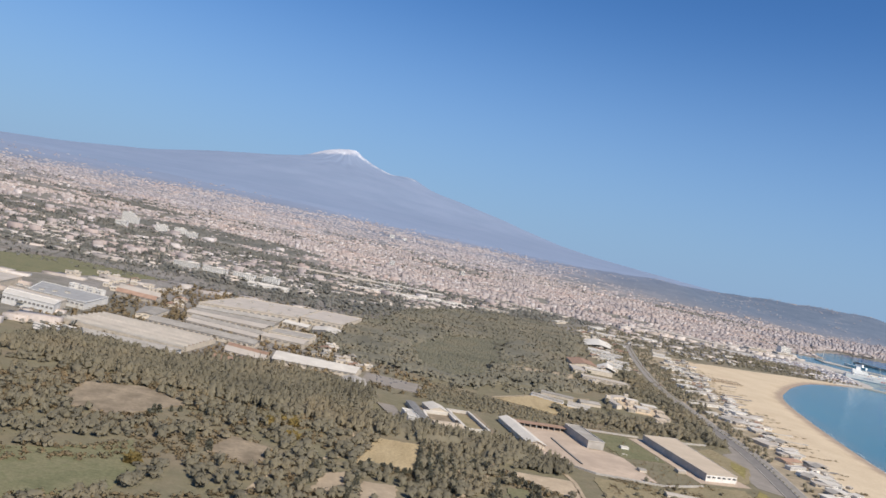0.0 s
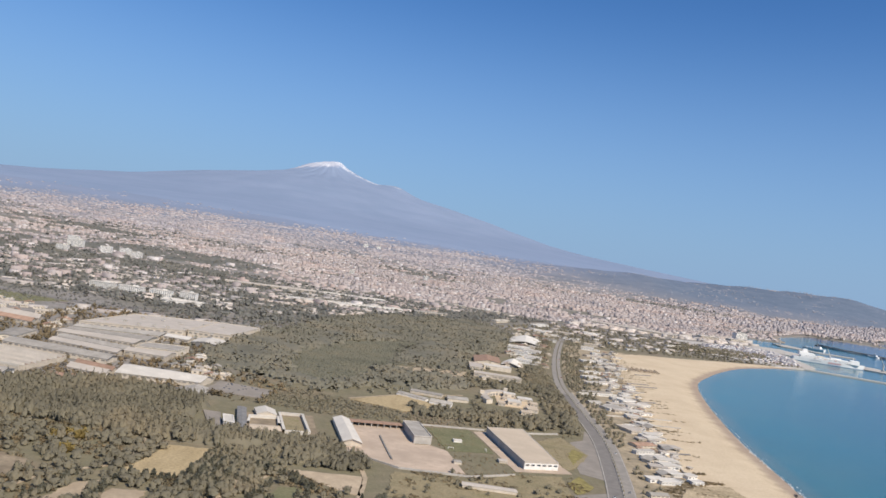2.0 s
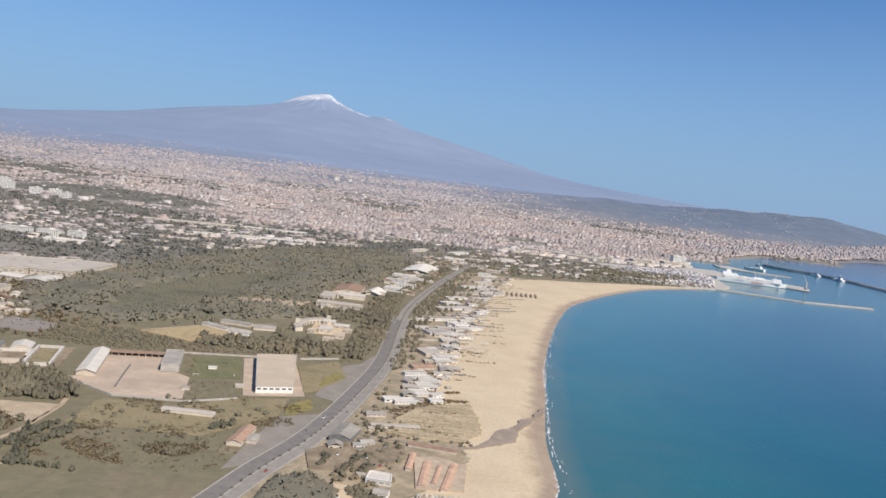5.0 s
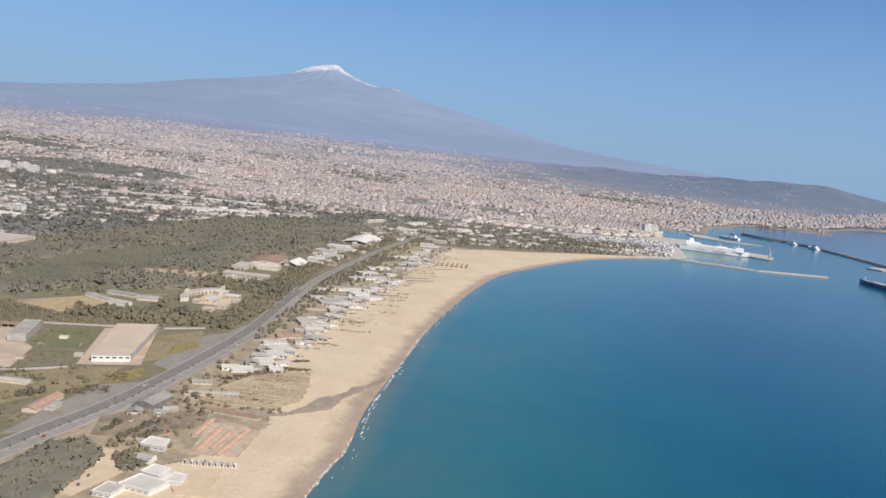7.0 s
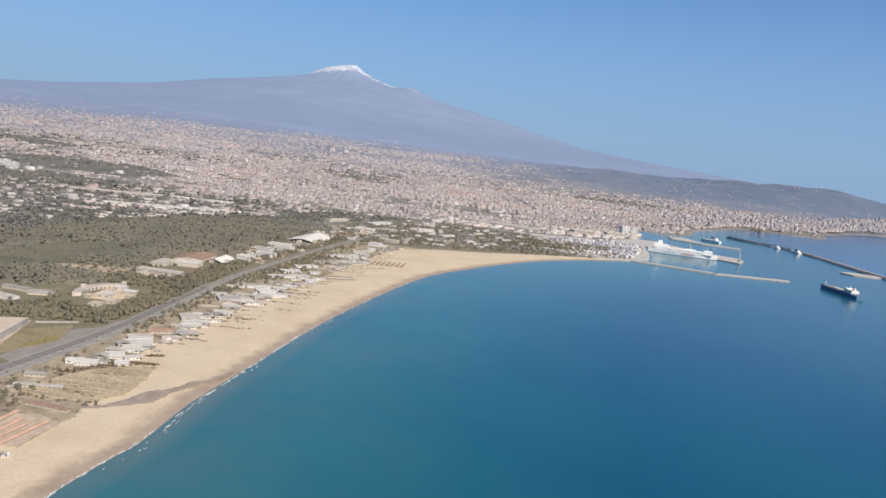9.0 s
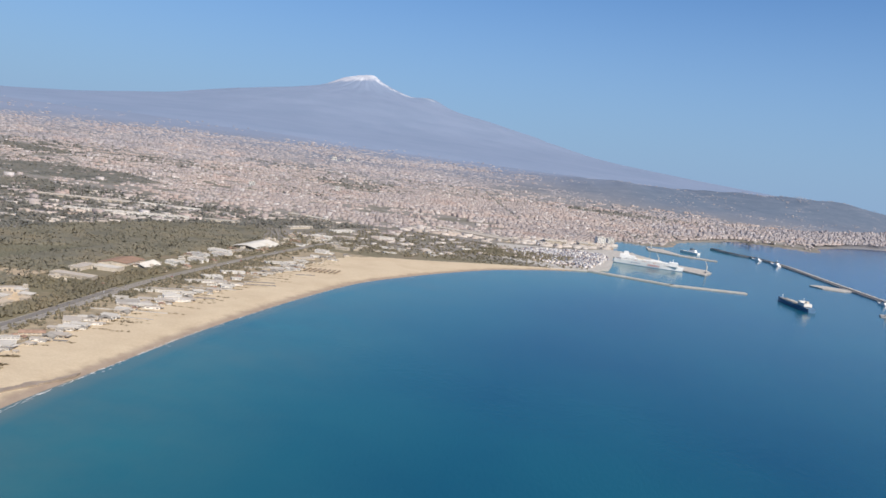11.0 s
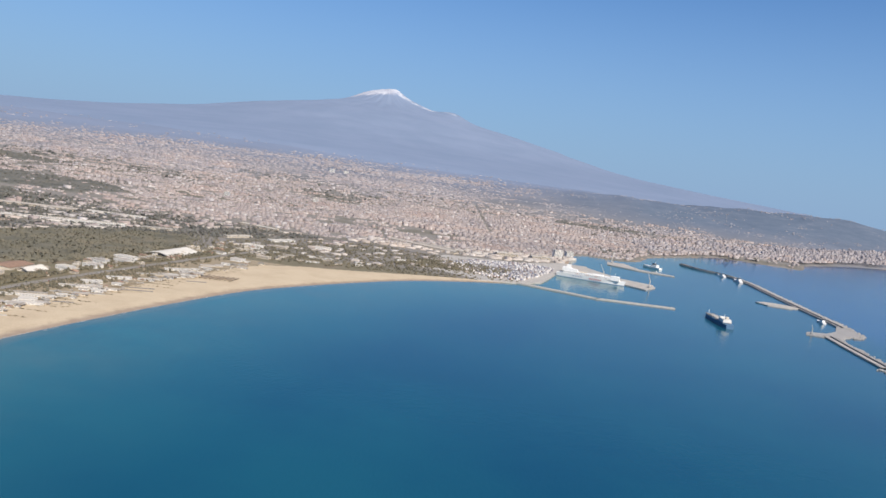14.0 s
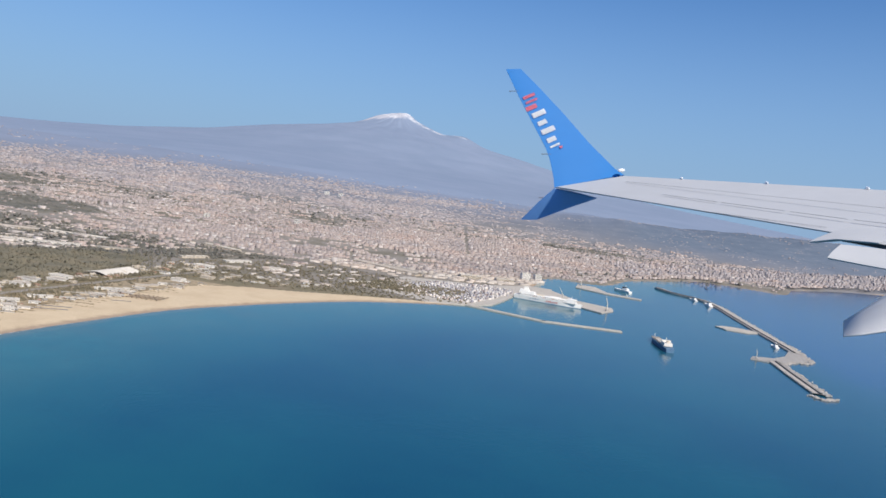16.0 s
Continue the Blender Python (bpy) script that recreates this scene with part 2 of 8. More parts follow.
GLASS_DUSTY = worn("dusty shed glazing", (0.24, 0.22, 0.20), 2.0, 0.3, 0.5)
SAW_TILE = worn("faded pinkish roof tiles", (0.40, 0.315, 0.255), 0.5, 0.25, 0.9)
GLASS_DARK = worn("dark window glass", (0.05, 0.055, 0.065), 2.0, 0.3, 0.25)


def meadow(name, tones, scale=0.12, stretch=None):
    """Grass cover in drifts of several tones, with fine tufts and worn streaks."""
    m, n, l, b = material(name, 0.95)
    big = ramp(n, l, noise_of(n, l, scale, 7, 0.7, stretch), list(zip((0.32, 0.44, 0.56, 0.68), tones)))
    fine = ramp(n, l, noise_of(n, l, 2.4, 5, 0.75), [(0.35, tuple(c * 0.62 for c in tones[0])), (0.5, tones[1]), (0.65, tuple(c * 1.25 for c in tones[2]))])
    l.new(blend(n, l, 0.4, big, fine), b.inputs["Base Color"])
    bumped(n, l, b, noise_of(n, l, 1.5, 5), 0.4, 0.2)
    return m


FIELD_DRY = meadow("dry mown field", [(0.25, 0.195, 0.11), (0.36, 0.275, 0.155), (0.44, 0.34, 0.20), (0.31, 0.235, 0.13)], 0.35, (1.0, 0.25, 1.0, 0.2))
FIELD_GREEN = meadow("grass field", [(0.17, 0.15, 0.085), (0.235, 0.195, 0.115), (0.30, 0.24, 0.145), (0.205, 0.185, 0.085)], 0.11, (1.0, 1.8, 1.0, 0.3))
LAWN = meadow("rough lawn", [(0.125, 0.125, 0.068), (0.155, 0.152, 0.082), (0.205, 0.182, 0.107), (0.14, 0.147, 0.073)], 0.25)
COURT = worn("raked sandy court", (0.56, 0.435, 0.295), 0.5, 0.15, 0.95)
PINK_PAVING = worn("faded pink paving", (0.48, 0.375, 0.275), 0.8, 0.25, 0.95)
SOIL = worn("bare sandy soil", (0.42, 0.33, 0.23), 0.4, 0.25, 0.95, 0.1)
YELLOW = worn("yellow flowers", (0.27, 0.225, 0.09), 1.2, 0.45, 0.95)
STEEL_WHITE = worn("white ship paint", (0.80, 0.775, 0.735), 0.8, 0.08, 0.7)
HULL_BLUE = worn("dark blue ship paint", (0.10, 0.19, 0.30), 0.8, 0.2, 0.5)
LIFEBOAT = worn("faded orange lifeboat", (0.55, 0.30, 0.20), 2.0, 0.15, 0.6)
SHIP_RED = worn("red lettering paint", (0.5, 0.07, 0.05), 2.0, 0.15, 0.5)
SHIP_NAVY = worn("navy lettering paint", (0.05, 0.07, 0.2), 2.0, 0.15, 0.5)
ROCK = worn("breakwater rock", (0.375, 0.355, 0.335), 0.9, 0.35, 0.95)
FOAM = worn("sea foam", (0.66, 0.66, 0.63), 2.0, 0.15, 0.8)
CITY = islands("city walls", [(0.0, (0.36, 0.315, 0.30)), (0.3, (0.39, 0.345, 0.33)), (0.55, (0.43, 0.39, 0.375)), (0.8, (0.37, 0.33, 0.315)), (0.92, (0.49, 0.46, 0.445)), (1.0, (0.60, 0.575, 0.56))])
CITY_ROOF = islands("city roofs", [(0.0, (0.30, 0.25, 0.235)), (0.35, (0.33, 0.285, 0.265)), (0.6, (0.36, 0.325, 0.305)), (0.8, (0.295, 0.265, 0.25)), (0.92, (0.40, 0.37, 0.35)), (1.0, (0.48, 0.45, 0.43))])
# far copy of the city tones, dulled to grey-lilac as painted haze
SUBURB_HAZED = islands("haze-tinted suburb walls", [(0.0, (0.29, 0.275, 0.29)), (0.4, (0.335, 0.315, 0.325)), (0.75, (0.38, 0.36, 0.365)), (1.0, (0.46, 0.445, 0.45))], 0.9, 1.5, 0.15)
SUBURB_ROOF_HAZED = islands("haze-tinted suburb roofs", [(0.0, (0.26, 0.235, 0.24)), (0.5, (0.31, 0.29, 0.295)), (1.0, (0.37, 0.35, 0.355))], 0.9, 1.5, 0.15)
TRAILERS = islands("parked trailers", [(0.0, (0.75, 0.74, 0.72)), (0.5, (0.62, 0.60, 0.57)), (0.75, (0.25, 0.27, 0.33)), (1.0, (0.45, 0.36, 0.3))])


# ---- mesh helpers ----
def part(name, bm, mat, parent=None, label=""):
    me = bpy.data.meshes.new(name)
    bm.to_mesh(me)
    bm.free()
    me.materials.append(mat)
    ob = new(name, me)
    if parent is not None:
        ob.parent = parent
    return tagged(ob, label)


def thing(name, x, y, z, turn=0.0, label="", category="", group=""):
    ob = new(name)
    ob.empty_display_size = 0.2
    ob.matrix_basis = pose(x, y, z, 0, 0, turn)
    return tagged(ob, label, category, group)


def box_into(bm, cx, cy, z0, w, d, h, turn=0.0, taper=1.0, shift=(0, 0)):
    m = Matrix.Translation((cx, cy, z0)) @ Matrix.Rotation(turn, 4, "Z")
    lo = [bm.verts.new(m @ Vector((sx * w / 2, sy * d / 2, 0))) for sx, sy in ((-1, -1), (1, -1), (1, 1), (-1, 1))]
    hi = [bm.verts.new(m @ Vector((sx * w / 2 * taper + shift[0], sy * d / 2 * taper + shift[1], h))) for sx, sy in ((-1, -1), (1, -1), (1, 1), (-1, 1))]
    bm.faces.new(lo[::-1])
    bm.faces.new(hi)
    for k in range(4):
        bm.faces.new((lo[k], lo[(k + 1) % 4], hi[(k + 1) % 4], hi[k]))
    return hi


def box(cx, cy, z0, w, d, h, turn=0.0, taper=1.0, bevel=0.0):
    bm = bmesh.new()
    box_into(bm, cx, cy, z0, w, d, h, turn, taper)
    if bevel:
        bmesh.ops.bevel(bm, geom=bm.edges[:], offset=bevel, segments=1, affect="EDGES")
    return bm


def gable(cx, cy, z0, w, d, h, over=0.0, thick=0.05):
    """A pitched roof along y, w across, with its own thickness."""
    bm = bmesh.new()
    a, c = w / 2 + over, d / 2 + over
    prof = [(-a, 0), (0, h), (a, 0), (a, -thick), (0, h - thick), (-a, -thick)]
    ends = [[bm.verts.new((cx + px, cy + s * c, z0 + pz)) for px, pz in prof] for s in (-1, 1)]
    for k in range(6):
        j = (k + 1) % 6
        bm.faces.new((ends[0][k], ends[0][j], ends[1][j], ends[1][k]))
    for e in ends:
        bm.faces.new((e[0], e[1], e[4], e[5]))
        bm.faces.new((e[1], e[2], e[3], e[4]))
    bmesh.ops.recalc_face_normals(bm, faces=bm.faces[:])
    return bm


def slab(poly, z0, z1):
    bm = bmesh.new()
    lo = [bm.verts.new((x, y, z0)) for x, y in poly]
    hi = [bm.verts.new((x, y, z1)) for x, y in poly]
    bm.faces.new(hi)
    n = len(poly)
    for k in range(n):
        bm.faces.new((lo[k], lo[(k + 1) % n], hi[(k + 1) % n], hi[k]))
    bmesh.ops.recalc_face_normals(bm, faces=bm.faces[:])
    return bm


def smooth_line(pts, step):
    """A polyline rounded by Catmull-Rom and cut into even steps."""
    p = [Vector((*q, 0)) for q in pts]
    p = [2 * p[0] - p[1]] + p + [2 * p[-1] - p[-2]]
    out = []
    for i in range(1, len(p) - 2):
        n = max(2, int((p[i + 1] - p[i]).length / step))
        for k in range(n):
            t = k / n
            a, b, c, d = p[i - 1], p[i], p[i + 1], p[i + 2]
            out.append(0.5 * ((2 * b) + (c - a) * t + (2 * a - 5 * b + 4 * c - d) * t * t + (3 * b - a - 3 * c + d) * t ** 3))
    out.append(p[-2])
    return [(q.x, q.y) for q in out]


def ribbon(line, offset, width, z, thick=0.05):
    bm = bmesh.new()
    rows = []
    for i, (x, y) in enumerate(line):
        a, b = line[max(0, i - 1)], line[min(len(line) - 1, i + 1)]
        t = Vector((b[0] - a[0], b[1] - a[1])).normalized()
        n = Vector((t.y, -t.x))
        c = Vector((x, y)) + n * offset
        g = z + (ground_z(x, y) - GRADE)
        rows.append([bm.verts.new((*(c + n * s * width / 2), g - dz)) for s, dz in ((-1, thick), (-1, 0), (1, 0), (1, thick))])
    for r, q in zip(rows, rows[1:]):
        for k in range(3):
            bm.faces.new((r[k], q[k], q[k + 1], r[k + 1]))
    bmesh.ops.recalc_face_normals(bm, faces=bm.faces[:])
    return bm


def joined(name, verts, faces, mats, picks=None, smooth=False):
    """One mesh object out of arrays: verts n x 3, faces m x k (all of k corners)."""
    verts, faces = np.asarray(verts, np.float32), np.asarray(faces, np.int32)
    me = bpy.data.meshes.new(name)
    k = faces.shape[1]
    me.vertices.add(len(verts))
    me.vertices.foreach_set("co", verts.ravel())
    me.loops.add(faces.size)
    me.loops.foreach_set("vertex_index", faces.ravel())
    me.polygons.add(len(faces))
    me.polygons.foreach_set("loop_start", np.arange(0, faces.size, k, dtype=np.int32))
    for m in mats:
        me.materials.append(m)
    if picks is not None:
        me.polygons.foreach_set("material_index", np.asarray(picks, np.int32))
    me.update(calc_edges=True)
    if smooth:
        me.polygons.foreach_set("use_smooth", np.ones(len(faces), bool))
    return new(name, me)


# ---- the lie of the land ----
COAST = [(130, -900), (98, -260), (90, -40), (91, 40), (91.7, 82), (94.4, 97), (95, 115), (98.6, 143), (102.8, 175), (111.5, 220), (122.5, 262), (136.5, 291),
         (151, 316), (169.5, 342), (191, 362), (207.5, 375.5), (214, 386), (221, 415), (226, 455), (243, 500), (250, 560), (262, 580), (284, 574), (300, 592), (318, 646),
         (356, 701), (390, 745), (415, 748), (437, 744), (462, 735), (480, 775), (493, 806), (566, 890), (625, 937), (760, 1050), (1000, 1270), (1600, 1560), (3400, 2200)]
COAST = smooth_line(COAST, 6.0)
LAND_EDGE = np.array(COAST + [(3400, 6000), (-4200, 6000), (-4200, -900)])
BEACH_IN = [(80, -900), (66, -60), (70, 40), (71, 78), (75, 88), (81, 98), (82, 106), (79, 119), (77, 132), (77.5, 153), (80, 175), (84, 197), (90, 228), (96, 270), (101, 298), (107, 320), (122, 333), (140, 341), (168, 358), (196, 372), (207.5, 375.5)]
SAND_ZONE = np.array(BEACH_IN + COAST[next(i for i, p in enumerate(COAST) if p[1] >= 375.0)::-1])
PROFILE_R = [0, 40, 90, 141, 190, 250, 400, 640, 960, 1300, 1550, 2000, 2500, 2830, 3000, 3150, 3300, 3420, 3520, 3600, 9000]
PROFILE_Z = [390, 382, 360, 338, 321, 303, 273, 233, 167, 119, 96, 70, 45, 27, 15.5, 8, 3.6, 1.4, 0.6, GRADE, GRADE]


def inside(px, py, poly):
    hit = np.zeros(np.shape(px), bool)
    x0, y0 = poly[-1]
    for x1, y1 in poly:
        if y0 != y1:
            cross = ((y0 > py) != (y1 > py)) & (px < (x1 - x0) * (py - y0) / (y1 - y0) + x0)
            hit ^= cross
        x0, y0 = x1, y1
    return hit


def line_distance(px, py, line):
    best = np.full(np.shape(px), 1e9)
    for (x0, y0), (x1, y1) in zip(line, line[1:]):
        dx, dy = x1 - x0, y1 - y0
        t = np.clip(((px - x0) * dx + (py - y0) * dy) / (dx * dx + dy * dy), 0, 1)
        best = np.minimum(best, (px - x0 - t * dx) ** 2 + (py - y0 - t * dy) ** 2)
    return np.sqrt(best)


def height(px, py):
    """Ground level inland: the coastal plain, the rise of the volcano, the hills up the coast."""
    px, py = np.asarray(px, float), np.asarray(py, float)
    r = np.hypot(px + 586, py - 3983)
    east = (px + 586) / (r + 1)
    near = np.clip((3000 - r) / 600, 0, 1)
    r = r + near * (0.55 * np.clip(east, 0, 1) * np.clip(r - 900, 0, 1300) - 0.10 * np.clip(-east, 0, 1) * np.clip(r - 900, 0, 1100))
    z = np.interp(r, PROFILE_R, PROFILE_Z)
    z = z + np.clip(-px - 60, 0, 400) * 0.012 * np.clip((py - 330) / 200, 0, 1)
    # the wooded ridge behind the northern suburbs
    crest = np.interp(px, [150, 300, 370, 440, 490, 570, 655, 700, 770, 830, 900], [0, 11, 17, 16, 18, 25, 30, 31, 26, 12, 0])
    z = z + crest * np.exp(-((py - 1300) / np.where(py < 1300, 170, 260)) ** 2) * (1 + 0.05 * np.sin(px * 0.09) + 0.04 * np.sin(px * 0.23 + 1))
    return z


def ground_z(x, y):
    return float(height(x, y))


def terrain():
    def axis(bounds):
        out = []
        for a, b, s in bounds:
            out += list(np.arange(a, b, s))
        return np.array(out + [bounds[-1][1]])
    xs = axis([(-2600, -800, 90), (-800, -200, 25), (-200, 40, 6), (40, 230, 1.6), (230, 520, 8), (520, 1000, 24), (1000, 2800, 90)])
    ys = axis([(-880, 0, 60), (0, 60, 10), (60, 400, 1.8), (400, 820, 7), (820, 1600, 25), (1600, 2700, 80)])
    gx, gy = np.meshgrid(xs, ys)
    d = line_distance(gx, gy, COAST)
    d = np.where(inside(gx, gy, LAND_EDGE), d, -d)
    z = height(gx, gy)
    rough = 0.5 * np.sin(gx * 0.021 + 1.3 * np.sin(gy * 0.013)) * np.sin(gy * 0.017) * np.clip((gy - 700) / 400, 0, 6)
    z = z - np.clip((2400 - np.hypot(gx + 586, gy - 3983)) / 60, 0, 1) * 16
    z = np.minimum(z + rough, np.clip(d * 0.055, -3, 1e9) + np.clip(d - 30, 0, 1e9))
    nx, ny = len(xs), len(ys)
    idx = np.arange(nx * ny).reshape(ny, nx)
    faces = np.stack([idx[:-1, :-1], idx[:-1, 1:], idx[1:, 1:], idx[1:, :-1]], -1).reshape(-1, 4)
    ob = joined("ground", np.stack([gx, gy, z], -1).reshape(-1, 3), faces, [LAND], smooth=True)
    din = line_distance(gx, gy, smooth_line(BEACH_IN, 6.0))
    sand = np.where(inside(gx, gy, SAND_ZONE) | (d < 0), 0.5 + din / 5, 0.5 - din / 5).clip(0, 1)
    built = np.clip((gy - 215 - np.clip(gx - 20, 0, 60) * 1.5) / 40, 0, 1) * np.where(gy > 330, 1, np.where(gx < 0, 1, 0.2))
    built = built * np.where((gx > 72) & (gy < 452), np.clip((gy - 352) / 30, 0.15, 0.85), 1.0)
    built = np.maximum(built, np.clip((-6 - gx) / 6, 0, 1) * np.clip((gy - 137) / 5, 0, 1))
    # masks that bring in the painted haze tones with distance
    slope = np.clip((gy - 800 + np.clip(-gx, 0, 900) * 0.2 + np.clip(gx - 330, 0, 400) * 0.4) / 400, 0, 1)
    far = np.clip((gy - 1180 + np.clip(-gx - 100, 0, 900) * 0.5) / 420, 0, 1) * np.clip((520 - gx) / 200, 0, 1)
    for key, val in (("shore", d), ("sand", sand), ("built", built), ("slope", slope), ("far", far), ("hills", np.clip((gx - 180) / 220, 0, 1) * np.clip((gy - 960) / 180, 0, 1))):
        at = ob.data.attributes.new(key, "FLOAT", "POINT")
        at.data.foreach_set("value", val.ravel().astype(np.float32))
    return tagged(ob, "dry coastal plain with scrub, pale sand beach and city ground", "ground", kind="structure")


terrain()


def sea():
    xs = np.concatenate([np.arange(60, 420, 6.0), np.arange(420, 1000, 40), np.arange(1000, 5200, 300)])
    ys = np.concatenate([np.arange(-3000, 40, 200), np.arange(40, 460, 6.0), np.arange(460, 1000, 30), np.arange(1000, 5000, 300)])
    gx, gy = np.meshgrid(xs, ys)
    d = line_distance(gx, gy, COAST)
    idx = np.arange(gx.size).reshape(gx.shape)
    faces = np.stack([idx[:-1, :-1], idx[:-1, 1:], idx[1:, 1:], idx[1:, :-1]], -1).reshape(-1, 4)
    ob = joined("water", np.stack([gx, gy, gx * 0], -1).reshape(-1, 3), faces, [SEA])
    at = ob.data.attributes.new("depth", "FLOAT", "POINT")
    at.data.foreach_set("value", d.ravel().astype(np.float32))
    off = np.clip((gx - 362) / 22, 0, 1) * np.clip((gy - 290) / 60, 0, 1)
    at = ob.data.attributes.new("offshore", "FLOAT", "POINT")
    at.data.foreach_set("value", off.ravel().astype(np.float32))
    return tagged(ob, "calm blue-green sea in a wide bay", "sea", kind="structure")


sea()


def mountain():
    rs = np.concatenate([np.arange(0, 500, 14.0), np.arange(500, 2450, 50)])
    th = np.linspace(0, 2 * math.pi, 220, endpoint=False)
    gr, gt = np.meshgrid(rs, th)
    px, py = -586 + gr * np.sin(gt), 3983 + gr * np.cos(gt)
    z = height(px, py)
    ravine = np.sin(gt * 23 + 2 * np.sin(gr * 0.01)) * 0.5 + np.sin(gt * 47 + gr * 0.006) * 0.3
    z = z + ravine * np.clip(gr / 160, 0, 1) * 2.2 * np.clip((2300 - gr) / 1500, 0, 1) + 3 - np.clip((gr - 2300) / 100, 0, 2) * 8
    # the ridge of the eastern shoulder
    z = z + 26 * np.exp(-(((px + 230) / 75) ** 2 + ((py - 3900) / 200) ** 2))
    z = z + 13 * np.exp(-(((px + 700) / 60) ** 2 + ((py - 3960) / 120) ** 2)) + 10 * np.exp(-(((px + 545) / 32) ** 2 + ((py - 3970) / 60) ** 2))
    ridge = np.zeros_like(px)
    for a, b, wide in (((-560, 3960), (-440, 3905), 28), ((-380, 3900), (-330, 3870), 20), ((-265, 3850), (-225, 3820), 20), ((-660, 3960), (-600, 3900), 22)):
        ridge = np.maximum(ridge, np.exp(-(line_distance(px, py, [a, b]) / wide) ** 2))
    cap = np.exp(-(line_distance(px, py, [(-880, 3968), (-740, 3915), (-650, 3925), (-590, 3950)]) / 68) ** 2)
    cap = np.maximum(cap, np.exp(-(line_distance(px, py, [(-720, 3980), (-590, 3985)]) / 26) ** 2))
    idx = np.arange(gr.size).reshape(gr.shape)
    nxt = np.roll(idx, -1, 0)
    faces = np.stack([idx[:, :-1], idx[:, 1:], nxt[:, 1:], nxt[:, :-1]], -1).reshape(-1, 4)
    keep = (py.ravel()[faces].max(1) < 4900)
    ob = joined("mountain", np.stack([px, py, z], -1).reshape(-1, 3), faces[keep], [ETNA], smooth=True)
    for key, val in (("ridge", ridge), ("snowcap", cap)):
        at = ob.data.attributes.new(key, "FLOAT", "POINT")
        at.data.foreach_set("value", val.ravel().astype(np.float32))
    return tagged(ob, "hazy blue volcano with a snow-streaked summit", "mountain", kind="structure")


mountain()


# ---- roads and paved ground ----
ROAD = smooth_line([(-90, -420), (-40, -220), (8, -60), (22, 0), (41, 44), (51, 72), (56, 91), (60.5, 106), (64.4, 130), (67, 155), (67.4, 189), (68.8, 223), (76.5, 279), (89.3, 350), (99, 393), (118, 450)], 4.0)
NEAR_ROAD, FAR_ROAD = [p for p in ROAD if p[1] < 206], [p for p in ROAD if p[1] > 200]
road = part("road", ribbon(NEAR_ROAD, 0, 4.0, GRADE + 0.06), ASPHALT)
part("carriageway", ribbon(NEAR_ROAD, 1.25, 1.5, GRADE + 0.085, 0.03), ASPHALT_PALE, road, "paler worn carriageway")
part("carriageway", ribbon(FAR_ROAD, 0.2, 2.7, GRADE + 0.07), ASPHALT_PALE, road, "paler narrow carriageway")
tagged(road, "grey dual carriageway along the beach", "road", kind="structure")
part("median", ribbon(NEAR_ROAD, 0.35, 0.24, GRADE + 0.12, 0.08), PALE_LINE, road, "pale kerbed median strip")
part("kerb", ribbon(NEAR_ROAD, 2.1, 0.22, GRADE + 0.10, 0.08), PALE_LINE, road)
part("kerb", ribbon(NEAR_ROAD, -2.1, 0.2, GRADE + 0.10, 0.08), PALE_LINE, road)


LAYER = [0.0]
GOLD = [(-4.6, 94.6), (2.3, 95.9), (2.8, 109.2), (-3.3, 108.2)]
PLOTS = [[(-8.4, 81), (-5, 84.4), (-4.6, 91), (-7.4, 89)], [(-3, 82.6), (0.8, 84), (0.8, 89.2), (-3.1, 88.4)]]
MEADOW = [(-41, 68), (-32, 65), (-25.4, 71.6), (-25, 77.8), (-29.2, 86.6), (-34.2, 79.6), (-38.6, 77)]
HEATH = [(-44.4, 106.4), (-41.6, 94.6), (-34.6, 94.2), (-29.4, 105.6), (-37.2, 110.2)]
DUSTY = worn("dusty trodden ground", (0.285, 0.225, 0.155), 0.4, 0.4, 0.95)


def ragged(poly):
    """The outline with an uneven natural edge."""
    rng = np.random.default_rng(int(abs(poly[0][0] * 7 + poly[0][1] * 3)))
    out = []
    for (x0, y0), (x1, y1) in zip(poly, poly[1:] + poly[:1]):
        n = max(3, int(math.hypot(x1 - x0, y1 - y0) / 0.6))
        for k in range(n):
            out.append((x0 + (x1 - x0) * k / n + rng.normal(0, 0.13), y0 + (y1 - y0) * k / n + rng.normal(0, 0.13)))
    return out


def patch(name, poly, mat, z, label, category="ground"):
    LAYER[0] += 0.006
    z = 0.02 + LAYER[0]
    if name in ("field", "lawn", "flower_patch", "court"):
        poly = ragged(poly)
    return tagged(part(name, slab(poly, GRADE - 0.1, GRADE + z), mat), label, category, kind="structure")


patch("pavement", [(57.6, 124.5), (58.2, 140.6), (59.5, 146), (62.5, 149), (64.5, 158), (66, 150), (64.5, 137), (62.2, 122)], YARD_GREY, 0.03, "grey tarmac junction lot beside the road", "pavement")
patch("pavement", [(51.8, 90), (56, 93.5), (60, 110), (61, 116), (54.5, 112), (53, 103)], YARD_GREY, 0.03, "empty grey tarmac lot beside the road", "pavement")
patch("pavement", [(18, 120), (28.9, 113.4), (38.8, 114.4), (36.0, 126.8), (33, 129), (30.6, 128), (28.2, 138.2), (18.4, 135.6), (22.2, 122)], YARD_PINK, 0.05, "stained pinkish concrete parade yard", "pavement")
patch("pavement", [(46.7, 120.2), (56.1, 123.4), (49.5, 148.6), (41.0, 143.3)], YARD_PINK, 0.05, "pale concrete apron round a long shed", "pavement")
patch("lawn", [(36, 126.8), (44, 129.4), (40.2, 144), (32.2, 141.4)], LAWN, 0.03, "rough green lawn inside the compound", "lawn")
